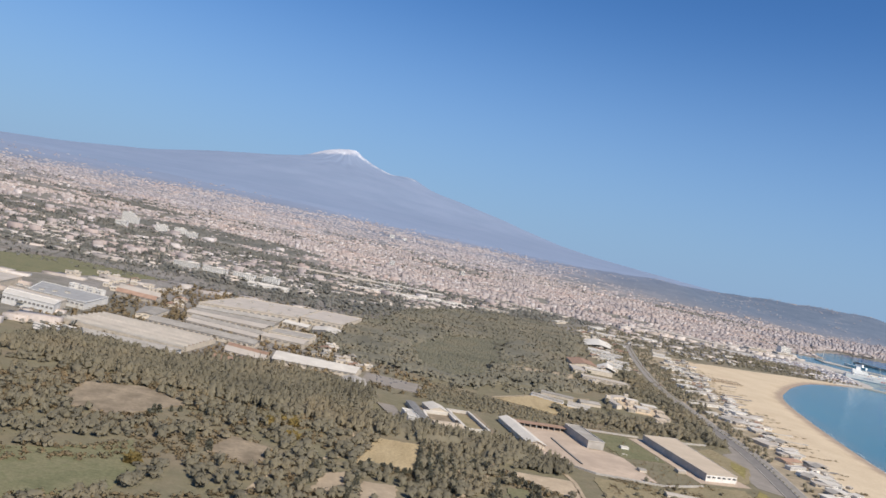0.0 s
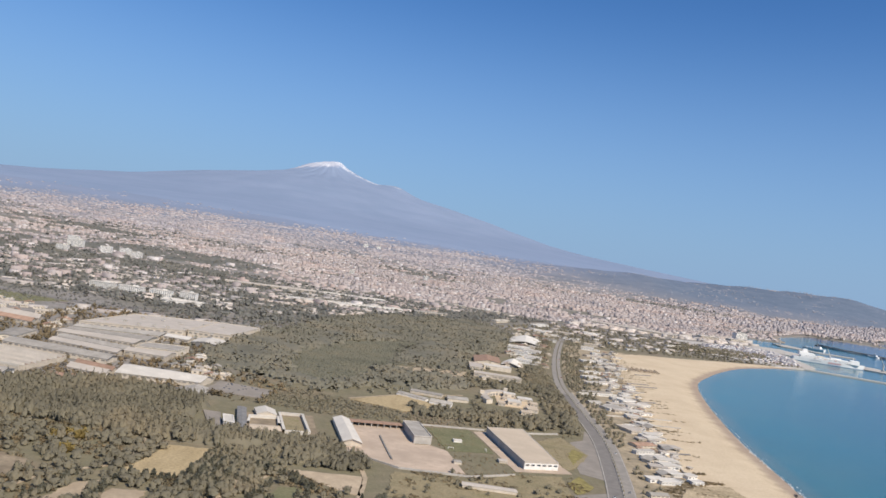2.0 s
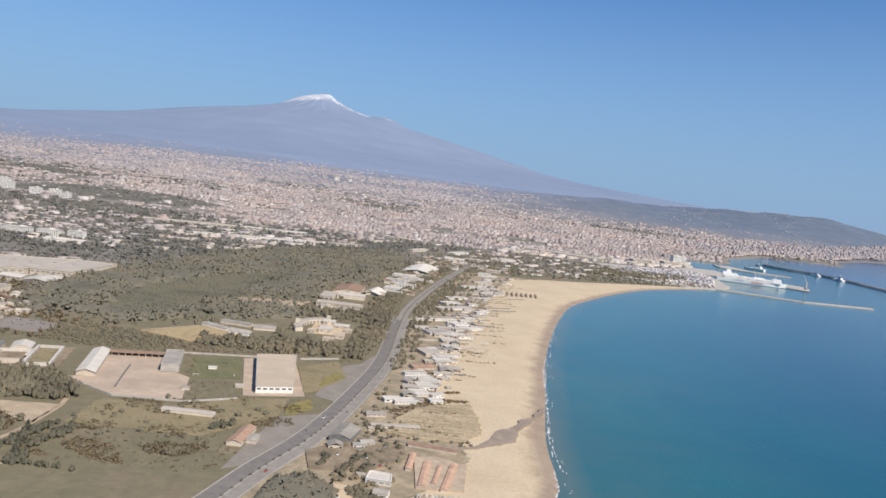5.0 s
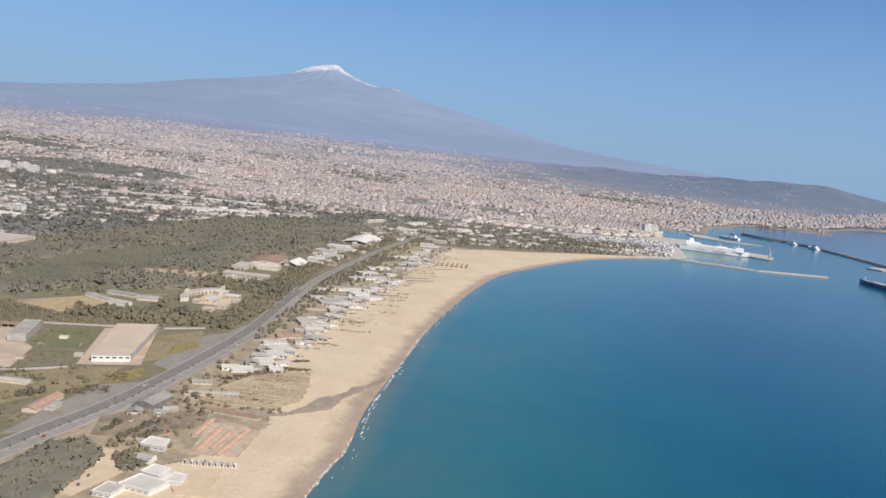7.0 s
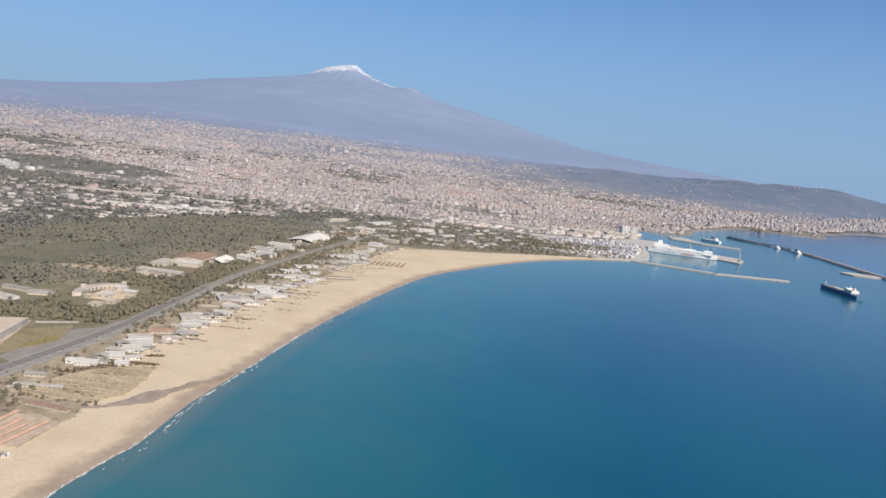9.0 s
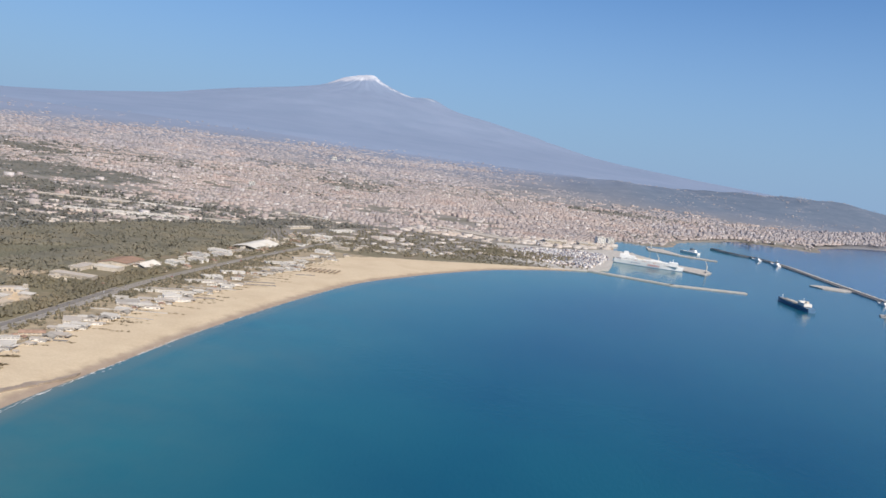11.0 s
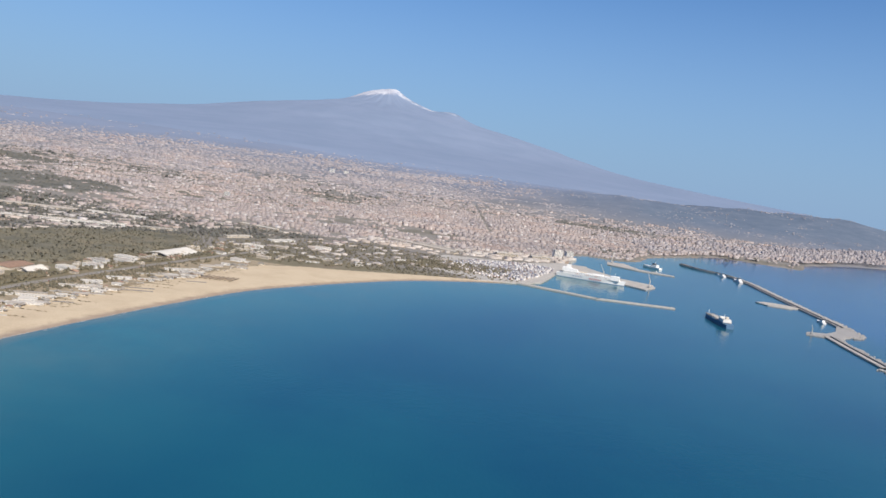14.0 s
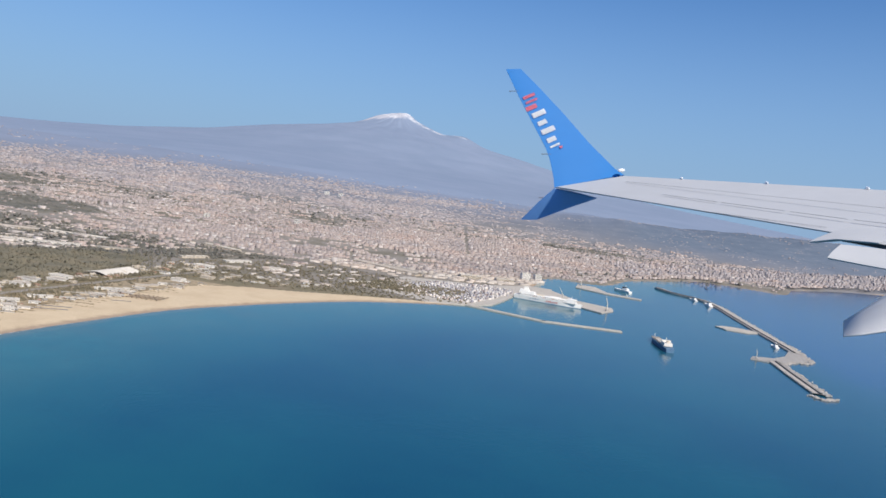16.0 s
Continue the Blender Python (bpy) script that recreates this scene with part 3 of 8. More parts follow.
patch("field", [(51.6, 141.5), (58.2, 149), (61.4, 137.6), (57.4, 127.5), (55.6, 125)], FIELD_GREEN, 0.03, "green meadow with yellow flowers", "field")
patch("flower_patch", [(57.2, 129), (60.8, 137.5), (59.4, 141.2), (57.4, 136)], YELLOW, 0.05, "patch of yellow wild flowers in the meadow", "flowers")
patch("flower_patch", [(55, 112.5), (58.5, 117), (57.2, 122.5), (54.6, 118)], YELLOW, 0.05, "patch of yellow wild flowers by the road", "flowers")
patch("field", [(28, 100), (46, 100), (54, 112), (54, 121), (46, 118), (40, 112), (28, 111)], FIELD_GREEN, 0.02, "rough green pasture with worn tracks", "field")
patch("field", [(14.2, 105), (24.2, 106.4), (24.6, 98.2), (20.8, 99.6)], SOIL, 0.03, "bare sandy clearing among trees", "field")
patch("pavement", [(4.2, 121.2), (15, 124.6), (12, 137.4), (-0.6, 132.6)], DUSTY, 0.03, "dusty trodden farm court beside barns", "pavement")
patch("field", GOLD, FIELD_DRY, 0.04, "golden mown field edged by conifers", "field")
patch("field", [(21.8, 83.4), (28.2, 84.6), (29.5, 78.5), (22, 76)], SOIL, 0.03, "bare sandy clearing among trees", "field")
for plot in PLOTS:
    patch("field", plot, SOIL, 0.03, "sandy plot between rows of conifers", "field")
patch("field", HEATH, DUSTY, 0.03, "bare brown heath among trees", "field")
patch("field", [(-21.5, 88), (-15, 86), (-14.6, 93.6), (-20.4, 95.6)], DUSTY, 0.03, "trodden clearing with rubble", "field")
patch("field", MEADOW, LAWN, 0.02, "green meadow among scrub", "field")
patch("lawn", [(13.4, 91.6), (14.4, 97), (17, 98), (18.2, 92.2)], LAWN, 0.03, "small green garden between hedges", "garden")
patch("field", [(8.6, 93), (8.2, 100.6), (10, 101.4), (10.8, 93.4)], SOIL, 0.03, "bare garden plot between rows of conifers", "field")
tagged(part("track", ribbon(smooth_line([(7.6, 88), (8.9, 91.5), (11.6, 99), (13, 106), (13.6, 110)], 2), 0, 0.5, GRADE + 0.05, 0.3), SOIL), "sandy garden track between conifers", "track", kind="structure")
patch("field", [(16.4, 156), (26.8, 168.6), (37.6, 159.8), (28, 151.8)], FIELD_DRY, 0.03, "dry yellow scrub field", "field")
patch("field", [(20, 206), (42, 214), (40, 203), (26, 199)], SOIL, 0.03, "bare earth clearing at the wood's edge", "field")
patch("field", [(-107, 193), (-92, 222), (-82, 241), (-116, 246), (-128, 229)], LAWN, 0.03, "green field beside the railway", "field")
patch("field", [(-46, 124), (-24, 130), (-20, 124), (-40, 114)], SOIL, 0.02, "reddish bare earth behind the trees", "field")
patch("field", [(75.8, 85.2), (81.0, 86.8), (81.4, 79.6), (77.6, 79)], COURT, 0.04, "sandy court of the beach club", "court")
patch("pavement", [(67.7, 76.5), (70.3, 83.4), (67.4, 88.9), (65.3, 89.3), (66.6, 84.8), (65, 77)], COURT, 0.05, "pale dirt parking beside dark trees", "pavement")
patch("pavement", [(62, 93), (69, 94), (74, 100), (73.5, 105), (65, 104.5), (60.5, 99)], DUSTY, 0.03, "dusty car park of the beach club", "pavement")
tagged(part("path", ribbon(smooth_line([(12, 76), (18, 84), (23.7, 91), (24.6, 103), (23.8, 109), (20, 119)], 3), 0, 0.7, GRADE + 0.08), SOIL), "pale dirt track between the trees", "path", kind="structure")
tagged(part("path", ribbon(smooth_line([(-15, 70), (-14, 77.2), (-13.2, 83.7), (-11, 91.7), (-7, 96), (-6, 106), (-9, 112)], 3), 0, 0.6, GRADE + 0.08), SOIL), "pale dirt track through scrub", "path", kind="structure")
tagged(part("path", ribbon(smooth_line([(16, 157), (27, 169), (40, 178)], 3), 0, 0.5, GRADE + 0.08), SOIL), "pale farm track beside the wood", "path", kind="structure")
RACK_TIMBER = worn("weathered brown timber", (0.36, 0.27, 0.185), 1.0, 0.3, 0.9)
BALLAST = worn("rusty track ballast", (0.23, 0.195, 0.165), 0.8, 0.3, 0.95)
HIGHWAY = smooth_line([(-220, 232), (-138, 247), (-106, 249), (-77, 244), (-48, 256), (-25, 262), (10, 300), (40, 400), (100, 452), (180, 440)], 8.0)
tagged(part("road", ribbon(HIGHWAY, 0, 3.2, GRADE + 0.08), ASPHALT), "grey highway past the warehouses", "road", kind="structure")
tagged(part("road", ribbon(HIGHWAY, 7, 3.2, GRADE + 0.07), BALLAST), "railway tracks beside the highway", "railway", kind="structure")


# ---- sheds and houses ----
SAILCLOTH = worn("cream sailcloth", (0.66, 0.61, 0.53), 0.4, 0.12, 0.9)
SHEDS = []


def shed(poly, h, wall, roof, label, category="warehouse", kind="flat", name="warehouse", windows=0, parapet=0.12, facade=None):
    """A hall on a four-cornered plan (south-west first, counter-clockwise)."""
    cx, cy = sum(p[0] for p in poly) / 4, sum(p[1] for p in poly) / 4
    SHEDS.append([(cx + (x - cx) * 1.12, cy + (y - cy) * 1.2) for x, y in poly])
    z = ground_z(cx, cy)
    t = thing(name, cx, cy, z, 0, label, category)
    rel = [(x - cx, y - cy) for x, y in poly]
    part("wall", slab(rel, -0.1, h), wall, t)
    a, b, c, d = (Vector(p) for p in rel)
    if kind == "flat":
        big = [(x * 1.01, y * 1.01) for x, y in rel]
        part("roof", slab(big, h, h + 0.1), roof, t)
        for p, q in ((a, b), (b, c), (c, d), (d, a)):
            u = q - p
            bm = bmesh.new()
            mid = (p + q) / 2
            box_into(bm, mid.x, mid.y, h + 0.1, u.length, 0.12, parapet, math.atan2(u.y, u.x))
            part("parapet", bm, wall, t)
    elif kind == "saw":
        n = 9
        for i in range(n):
            p0, p1 = a.lerp(d, (i + 1) / n), a.lerp(d, i / n)
            q0, q1 = b.lerp(c, (i + 1) / n), b.lerp(c, i / n)
            bm = bmesh.new()
            v = [bm.verts.new((w.x, w.y, zz)) for w, zz in ((p0, h), (p1, h), (q1, h), (q0, h), (p1, h + 0.4), (q1, h + 0.4))]
            for f in ((0, 1, 4), (3, 5, 2), (0, 4, 5, 3)):
                bm.faces.new([v[k] for k in f])
            bay = part("roof_bay", bm, SAW_TILE if i % 3 else roof, t)
            bm = bmesh.new()
            m, u = (p1 + q1) / 2, q1 - p1
            box_into(bm, m.x, m.y, h, u.length, 0.06, 0.4, math.atan2(u.y, u.x))
            part("glazing", bm, ROOF_PALE, bay, "pale sheeted upstand of a roof bay")
    else:
        # a low pitched roof with its ridge along the longer side
        if (b - a).length < (c - b).length:
            a, b, c, d = b, c, d, a
        m0, m1 = (a + d) / 2, (b + c) / 2
        up = 0.16 * (d - a).length if kind == "gable" else 0.08 * (d - a).length
        bm = bmesh.new()
        e = 1.03
        v = [bm.verts.new((w.x * e, w.y * e, zz)) for w, zz in ((a, h), (b, h), (m1, h + up), (m0, h + up), (d, h), (c, h))]
        w2 = [bm.verts.new((k.co.x, k.co.y, k.co.z - 0.08)) for k in v]
        for f in ((0, 1, 2, 3), (3, 2, 5, 4)):
            bm.faces.new([v[k] for k in f])
            bm.faces.new([w2[k] for k in reversed(f)])
        for p, q in ((0, 1), (1, 2), (2, 5), (5, 4), (4, 3), (3, 0)):
            bm.faces.new((v[p], w2[p], w2[q], v[q]))
        bmesh.ops.recalc_face_normals(bm, faces=bm.faces[:])
        part("roof", bm, roof, t)
        for p, q, m in ((a, d, m0), (b, c, m1)):
            bm = bmesh.new()
            bm.faces.new([bm.verts.new((k.x, k.y, zz)) for k, zz in ((p, h), (q, h), (m, h + up - 0.05))])
            part("gable_wall", bm, wall, t)
    if windows:
        a, b = Vector(rel[0]), Vector(rel[1])
        u = (b - a)
        out = Vector((u.y, -u.x)).normalized()
        if facade:
            m = (a + b) / 2 + out * 0.02
            bm = bmesh.new()
            box_into(bm, m.x, m.y, -0.1, u.length, 0.06, h + 0.1, math.atan2(u.y, u.x))
            part("facade", bm, facade, t, "bright white end wall")
        for i in range(windows):
            m = a.lerp(b, (i + 0.5) / windows) + out * (0.05 if facade else 0.02)
            bm = bmesh.new()
            box_into(bm, m.x, m.y, h * 0.55, u.length / windows * 0.6, 0.06, h * 0.2, math.atan2(u.y, u.x))
            part("window", bm, GLASS_DARK if facade else GLASS_DUSTY, t)
    return t


shed([(48.2, 122.3), (53.9, 124.4), (50.4, 145.8), (43.4, 143.2)], 1.15, CONCRETE, ROOF_SAND, "long hall with a tan roof, grey sides and a white end", windows=6, facade=PLASTER, name="hall", parapet=0.04)
shed([(-26.8, 145.6), (-11.4, 147.2), (-10.6, 153.6), (-27.4, 154.8)], 1.0, CREAM, ROOF_PALE, "long low shed with a white sheet roof", kind="low", windows=14)
shed([(-57.5, 196), (-33.8, 204.5), (-31.8, 229.5), (-54, 223)], 1.5, CREAM, ROOF_TAN, "vast flat-roofed factory hall in tan and cream", windows=14)
shed([(-33, 205.8), (-22, 206.4), (-19.2, 229), (-31, 228.8)], 1.75, CREAM, ROOF_TAN, "tall factory block with cream end walls and a tan roof", windows=8)
shed([(-56, 190.2), (-36.4, 193.6), (-36, 200.5), (-56.4, 194.8)], 1.15, CREAM, ROOF_GREY, "long grey lean-to along the factory hall", kind="low", windows=14)
shed([(-35.6, 195), (-28.9, 193.6), (-28.8, 199), (-35.1, 199.5)], 1.15, CREAM, ROOF_PALE, "small annex with a bright white roof", kind="low", windows=5)
shed([(-27.5, 192.3), (-21.3, 192), (-21.2, 200.9), (-28, 199.3)], 1.15, DARKWALL, ROOF_PALE, "annex with a white roof over dark walls", kind="low", windows=3)
shed([(-54.9, 179.8), (-36.5, 178.3), (-36.1, 184.4), (-55.2, 184.6)], 1.15, CREAM, ROOF_TAN, "long factory shed with a tan roof", kind="low", windows=14)
shed([(-55.2, 185), (-36, 184.9), (-35.8, 191.4), (-55.4, 188.9)], 1.15, CREAM, ROOF_GREY, "long factory shed with a grey roof", kind="low", windows=12)
shed([(-34.4, 167.8), (-25.1, 167.1), (-24.9, 173.4), (-34.3, 172.4)], 1.2, CREAM, ROOF_TAN, "cream-walled workshop with a tan roof", kind="low", windows=6)
shed([(-34.2, 173.4), (-25, 174.2), (-24.8, 182), (-34, 180.4)], 1.3, CREAM, ROOF_GREY, "cream-walled workshop with a grey roof", windows=6)
shed([(-51.1, 168.4), (-34.9, 164.6), (-34.8, 169.2), (-51.6, 173)], 1.05, CREAM, ROOF_TAN, "narrow factory shed with a tan roof", kind="low", windows=12)
shed([(-51.8, 173.6), (-35, 169.8), (-34.8, 174), (-52.4, 178.2)], 1.05, CREAM, ROOF_GREY, "narrow factory shed with a weathered grey roof", kind="low", windows=12)
shed([(-56.4, 159.9), (-33.2, 156.1), (-33.2, 161.6), (-56.2, 166)], 1.05, CREAM, ROOF_GREY, "narrow factory wing with a row of dark windows", kind="low", windows=18)
shed([(-66.4, 143.6), (-41.6, 139), (-40.2, 154), (-64.4, 158.6)], 0.9, CREAM, ROOF_TAN, "factory hall with a stepped shed roof", kind="saw", windows=0)
shed([(-57.5, 134.4), (-41.4, 132.4), (-41.5, 137.6), (-60.4, 139)], 0.85, PLASTER, ROOF_GREY, "long low workshop with white front wall", kind="low", windows=22)
shed([(-50.3, 130.3), (-43.7, 129.6), (-43.7, 131.6), (-50.6, 131.9)], 0.5, PLASTER, ROOF_PALE, "low white lean-to before a workshop", kind="low", windows=6)
shed([(-36.1, 145.7), (-28, 143.6), (-28.2, 147.2), (-36.6, 149.6)], 0.75, CREAM, ROOF_TAN, "workshop with a tan tiled roof", kind="gable", name="workshop", category="workshop", windows=6)
shed([(-36.8, 150.2), (-28.4, 147.8), (-28.6, 150.6), (-37, 153.4)], 0.75, CREAM, ROOF_RED, "brick shed with a terracotta roof", kind="gable", name="workshop", category="workshop", windows=6)
shed([(-35.7, 137), (-28.2, 137.5), (-28.7, 140.6), (-36, 140)], 0.6, CREAM, ROOF_RED, "small workshop with a terracotta roof", kind="gable", name="workshop", category="workshop", windows=5)
shed([(-84.1, 164.3), (-70.4, 161.1), (-71.4, 174.8), (-88.5, 178.3)], 1.45, PLASTER, ROOF_BLUE, "white factory with a blue-grey roof", windows=12)
shed([(-82, 151), (-70.8, 149.1), (-72.2, 154.6), (-84.6, 157)], 1.9, PLASTER, ROOF_PALE, "white four-storey office block with a flat roof", windows=12, name="office_block", category="building")
shed([(-84.8, 157.6), (-72.4, 155.2), (-73.2, 159), (-87, 162)], 1.7, CREAM, ROOF_TAN, "cream office wing with a tan roof", windows=10, name="office_block", category="building")
shed([(-104, 152), (-88, 149.4), (-90, 160), (-108, 163)], 1.7, PLASTER, ROOF_TAN, "white office block with a tan roof", windows=12, name="office_block", category="building")
shed([(-108, 166), (-91, 163.4), (-93.6, 179), (-112, 182)], 1.5, CREAM, ROOF_TAN, "wide cream warehouse with a tan roof", windows=12)
shed([(-76.9, 191.6), (-66, 189.1), (-66.8, 193), (-78, 195.6)], 0.9, CREAM, ROOF_RED, "row of houses with terracotta roofs", kind="gable", name="house_row", category="house", windows=8)
shed([(-78.4, 197), (-67, 194.6), (-68.2, 198.8), (-80, 202)], 1.0, CREAM, ROOF_TAN, "row of houses with tan roofs", kind="gable", name="house_row", category="house", windows=8)
shed([(-61.1, 165.1), (-57.4, 166.3), (-58.4, 177.4), (-63.4, 175.9)], 1.1, CREAM, ROOF_GREY, "cream workshop with a grey roof", kind="low", windows=3)
for px, py in ((-85.6, 185.3), (-83, 184.6), (-80.6, 183.8), (-78.2, 183.2)):
    shed([(px, py), (px + 1.5, py - 0.3), (px + 1.8, py + 1.5), (px + 0.2, py + 1.8)], 1.3, PLASTER, ROOF_PALE, "small white villa behind the factory", name="villa", category="house", windows=2)
for k in range(5):
    px, py = -70.2 + 1.1 * k, 141.4 - 2.2 * k
    shed([(px, py), (px + 8.6 - k, py - 2.4), (px + 8.6 - k, py - 1.2), (px, py + 1.2)], 0.4, DARKWALL, ROOF_PALE, "open parking canopy with a pale sheet roof", kind="low", name="canopy", category="canopy")
shed([(-13.4, 137.6), (-8, 139), (-9, 145), (-13, 144.4)], 0.7, CREAM, ROOF_GREY, "low depot with a grey roof beside the shed", kind="low")
shed([(19.4, 121.2), (22.4, 121.6), (18.6, 136.2), (15.8, 135.6)], 0.75, CREAM, ROOF_PALE, "long barn with a pale pitched roof beside the yard", kind="gable", name="barn", category="barn")
shed([(30.4, 128.6), (33.3, 129.4), (30.8, 139.4), (28, 138.6)], 1.15, CONCRETE, ROOF_GREY, "tall grey concrete block beside the yard", name="hall", category="building")
shed([(3.0, 120.1), (4.5, 120.2), (1.0, 133.8), (-0.6, 133.8)], 0.7, CREAM, DARKWALL, "long narrow farm building with a dark roof", kind="low", name="farmhouse", category="house")
shed([(0.4, 121.7), (2.1, 121.7), (0.7, 126), (-0.9, 126)], 0.85, PLASTER, ROOF_PALE, "small white farmhouse beside a dark shed", name="farmhouse", category="house", windows=2)
shed([(4.9, 120.6), (9.5, 122.1), (8.5, 125), (4.0, 123.8)], 0.6, CREAM, ROOF_SAND, "low tan farm building on a court", kind="low", name="farmhouse", category="house", windows=3)
shed([(3.6, 130.6), (6.8, 131.4), (5.6, 135.2), (2.2, 134.6)], 0.75, CREAM, ROOF_PALE, "farm building with a pale roof behind the court", kind="gable", name="farmhouse", category="house")


def court_wall(line):
    tagged(part("wall", ribbon(line, 0, 0.45, GRADE + 0.6, 0.65), ROOF_PALE), "thick pale wall of a roofless farm court", "wall", kind="structure")


court_wall([(9.9, 122.9), (13.6, 124.3), (10.4, 135.6), (6.6, 134.6), (9.7, 123.4)])
court_wall([(3.4, 125.4), (2.6, 129.8), (7.0, 131.4), (8.2, 126.9)])
patch("field", [(9.9, 124.2), (12.6, 125.2), (10, 134.4), (7.4, 133.6)], FIELD_GREEN, 0.03, "overgrown brown floor of a roofless court", "court")
patch("pavement", [(-1.5, 120.4), (0.3, 121.4), (-2.4, 130.2), (-5.4, 130.3)], YARD_GREY, 0.03, "grey tarmac yard beside the farm", "pavement")
shed([(38, 108), (45.7, 108), (45.4, 109.5), (38, 109.6)], 0.5, CREAM, ROOF_TAN, "long low pale outbuilding in a pasture", kind="low", name="outbuilding", category="outbuilding")
shed([(50.2, 98), (52.2, 98), (52.6, 104.6), (50.8, 104.6)], 0.6, CREAM, ROOF_RED, "ruined farmhouse with a broken red roof", kind="gable", name="farmhouse", category="house")
shed([(52.4, 99.4), (53.8, 99.4), (53.8, 102), (52.6, 102)], 0.5, CREAM, ROOF_GREY, "small ruined grey outbuilding beside a farmhouse", kind="low", name="outbuilding", category="outbuilding")


def open_shed():
    t = thing("vehicle_shelter", 23, 136.8, GRADE, 14, "open vehicle shelter with a red-edged roof along the yard", "shelter")
    part("roof", box(0, 0, 0.62, 10.6, 1.8, 0.1), ROOF_RED, t)
    part("back_wall", box(0, 0.85, 0, 10.4, 0.1, 0.62), DARKWALL, t)
    for i in range(10):
        part("post", box(-5.1 + i * 10.2 / 9, -0.8, 0, 0.12, 0.12, 0.62), CONCRETE, t)


open_shed()


def yard_wall(line, label):
    t = tagged(part("wall", ribbon(line, 0, 0.13, GRADE + 0.3, 0.4), CONCRETE), label, "wall", kind="structure")
    return t


yard_wall([(29.6, 142.2), (40.8, 144.8), (43.2, 145.4)], "white boundary wall of the compound")
yard_wall([(50.9, 147.4), (58, 151)], "white boundary wall of the meadow")
yard_wall([(17.6, 119.4), (28.8, 112.8), (39.4, 113.6), (46.4, 118)], "low pale wall round the yard")


tagged(part("kerb", ribbon([(24.6, 130.3), (26, 123.5), (27.5, 117)], 0, 0.25, GRADE + 0.2, 0.3), DARKWALL), "dark low barrier across the yard", "barrier", kind="structure")


def goal(x, y, turn):
    t = thing("football_goal", x, y, GRADE, turn, "small white football goal on the lawn", "goal", "goals on the lawn")
    part("crossbar", box(0, 0, 0.36, 0.9, 0.05, 0.05), PLASTER, t)
    for s in (-1, 1):
        part("post", box(s * 0.42, 0, 0, 0.05, 0.05, 0.38), PLASTER, t)


goal(36.6, 128.2, 10)
goal(42.6, 130.2, 100)
shed([(37.2, 133.2), (38.6, 133.5), (38.4, 134.6), (37, 134.3)], 0.4, PLASTER, ROOF_PALE, "small white hut on the lawn", kind="low", name="hut", category="hut")
shed([(37.0, 119.6), (38.2, 119.8), (38, 121), (36.8, 120.8)], 0.4, CREAM, ROOF_GREY, "small grey hut by the yard", kind="low", name="hut", category="hut")
shed([(44.4, 124), (45.8, 124.3), (45.5, 125.6), (44.1, 125.3)], 0.4, CREAM, ROOF_TAN, "small tan hut beside the long hall", kind="low", name="hut", category="hut")

# clusters inland of the road
shed([(25.2, 168), (31.6, 164.4), (32.2, 166.4), (26.2, 170)], 0.6, PLASTER, ROOF_GREY, "low white farm building", kind="low", name="farmhouse", category="house")
shed([(32.4, 163), (37, 162), (37.4, 164.4), (33, 165.6)], 0.7, PLASTER, ROOF_GREY, "white farmhouse with a grey roof", kind="gable", name="farmhouse", category="house")
shed([(28, 172.6), (35, 171), (35.4, 173.6), (28.6, 175)], 0.6, CREAM, ROOF_GREY, "long grey-roofed farm shed", kind="low", name="farmhouse", category="house")
shed([(36.4, 169), (41, 170), (40.6, 173.4), (36.2, 172.6)], 0.6, CREAM, ROOF_GREY, "grey-roofed farm shed by the wood", kind="low", name="farmhouse", category="house")


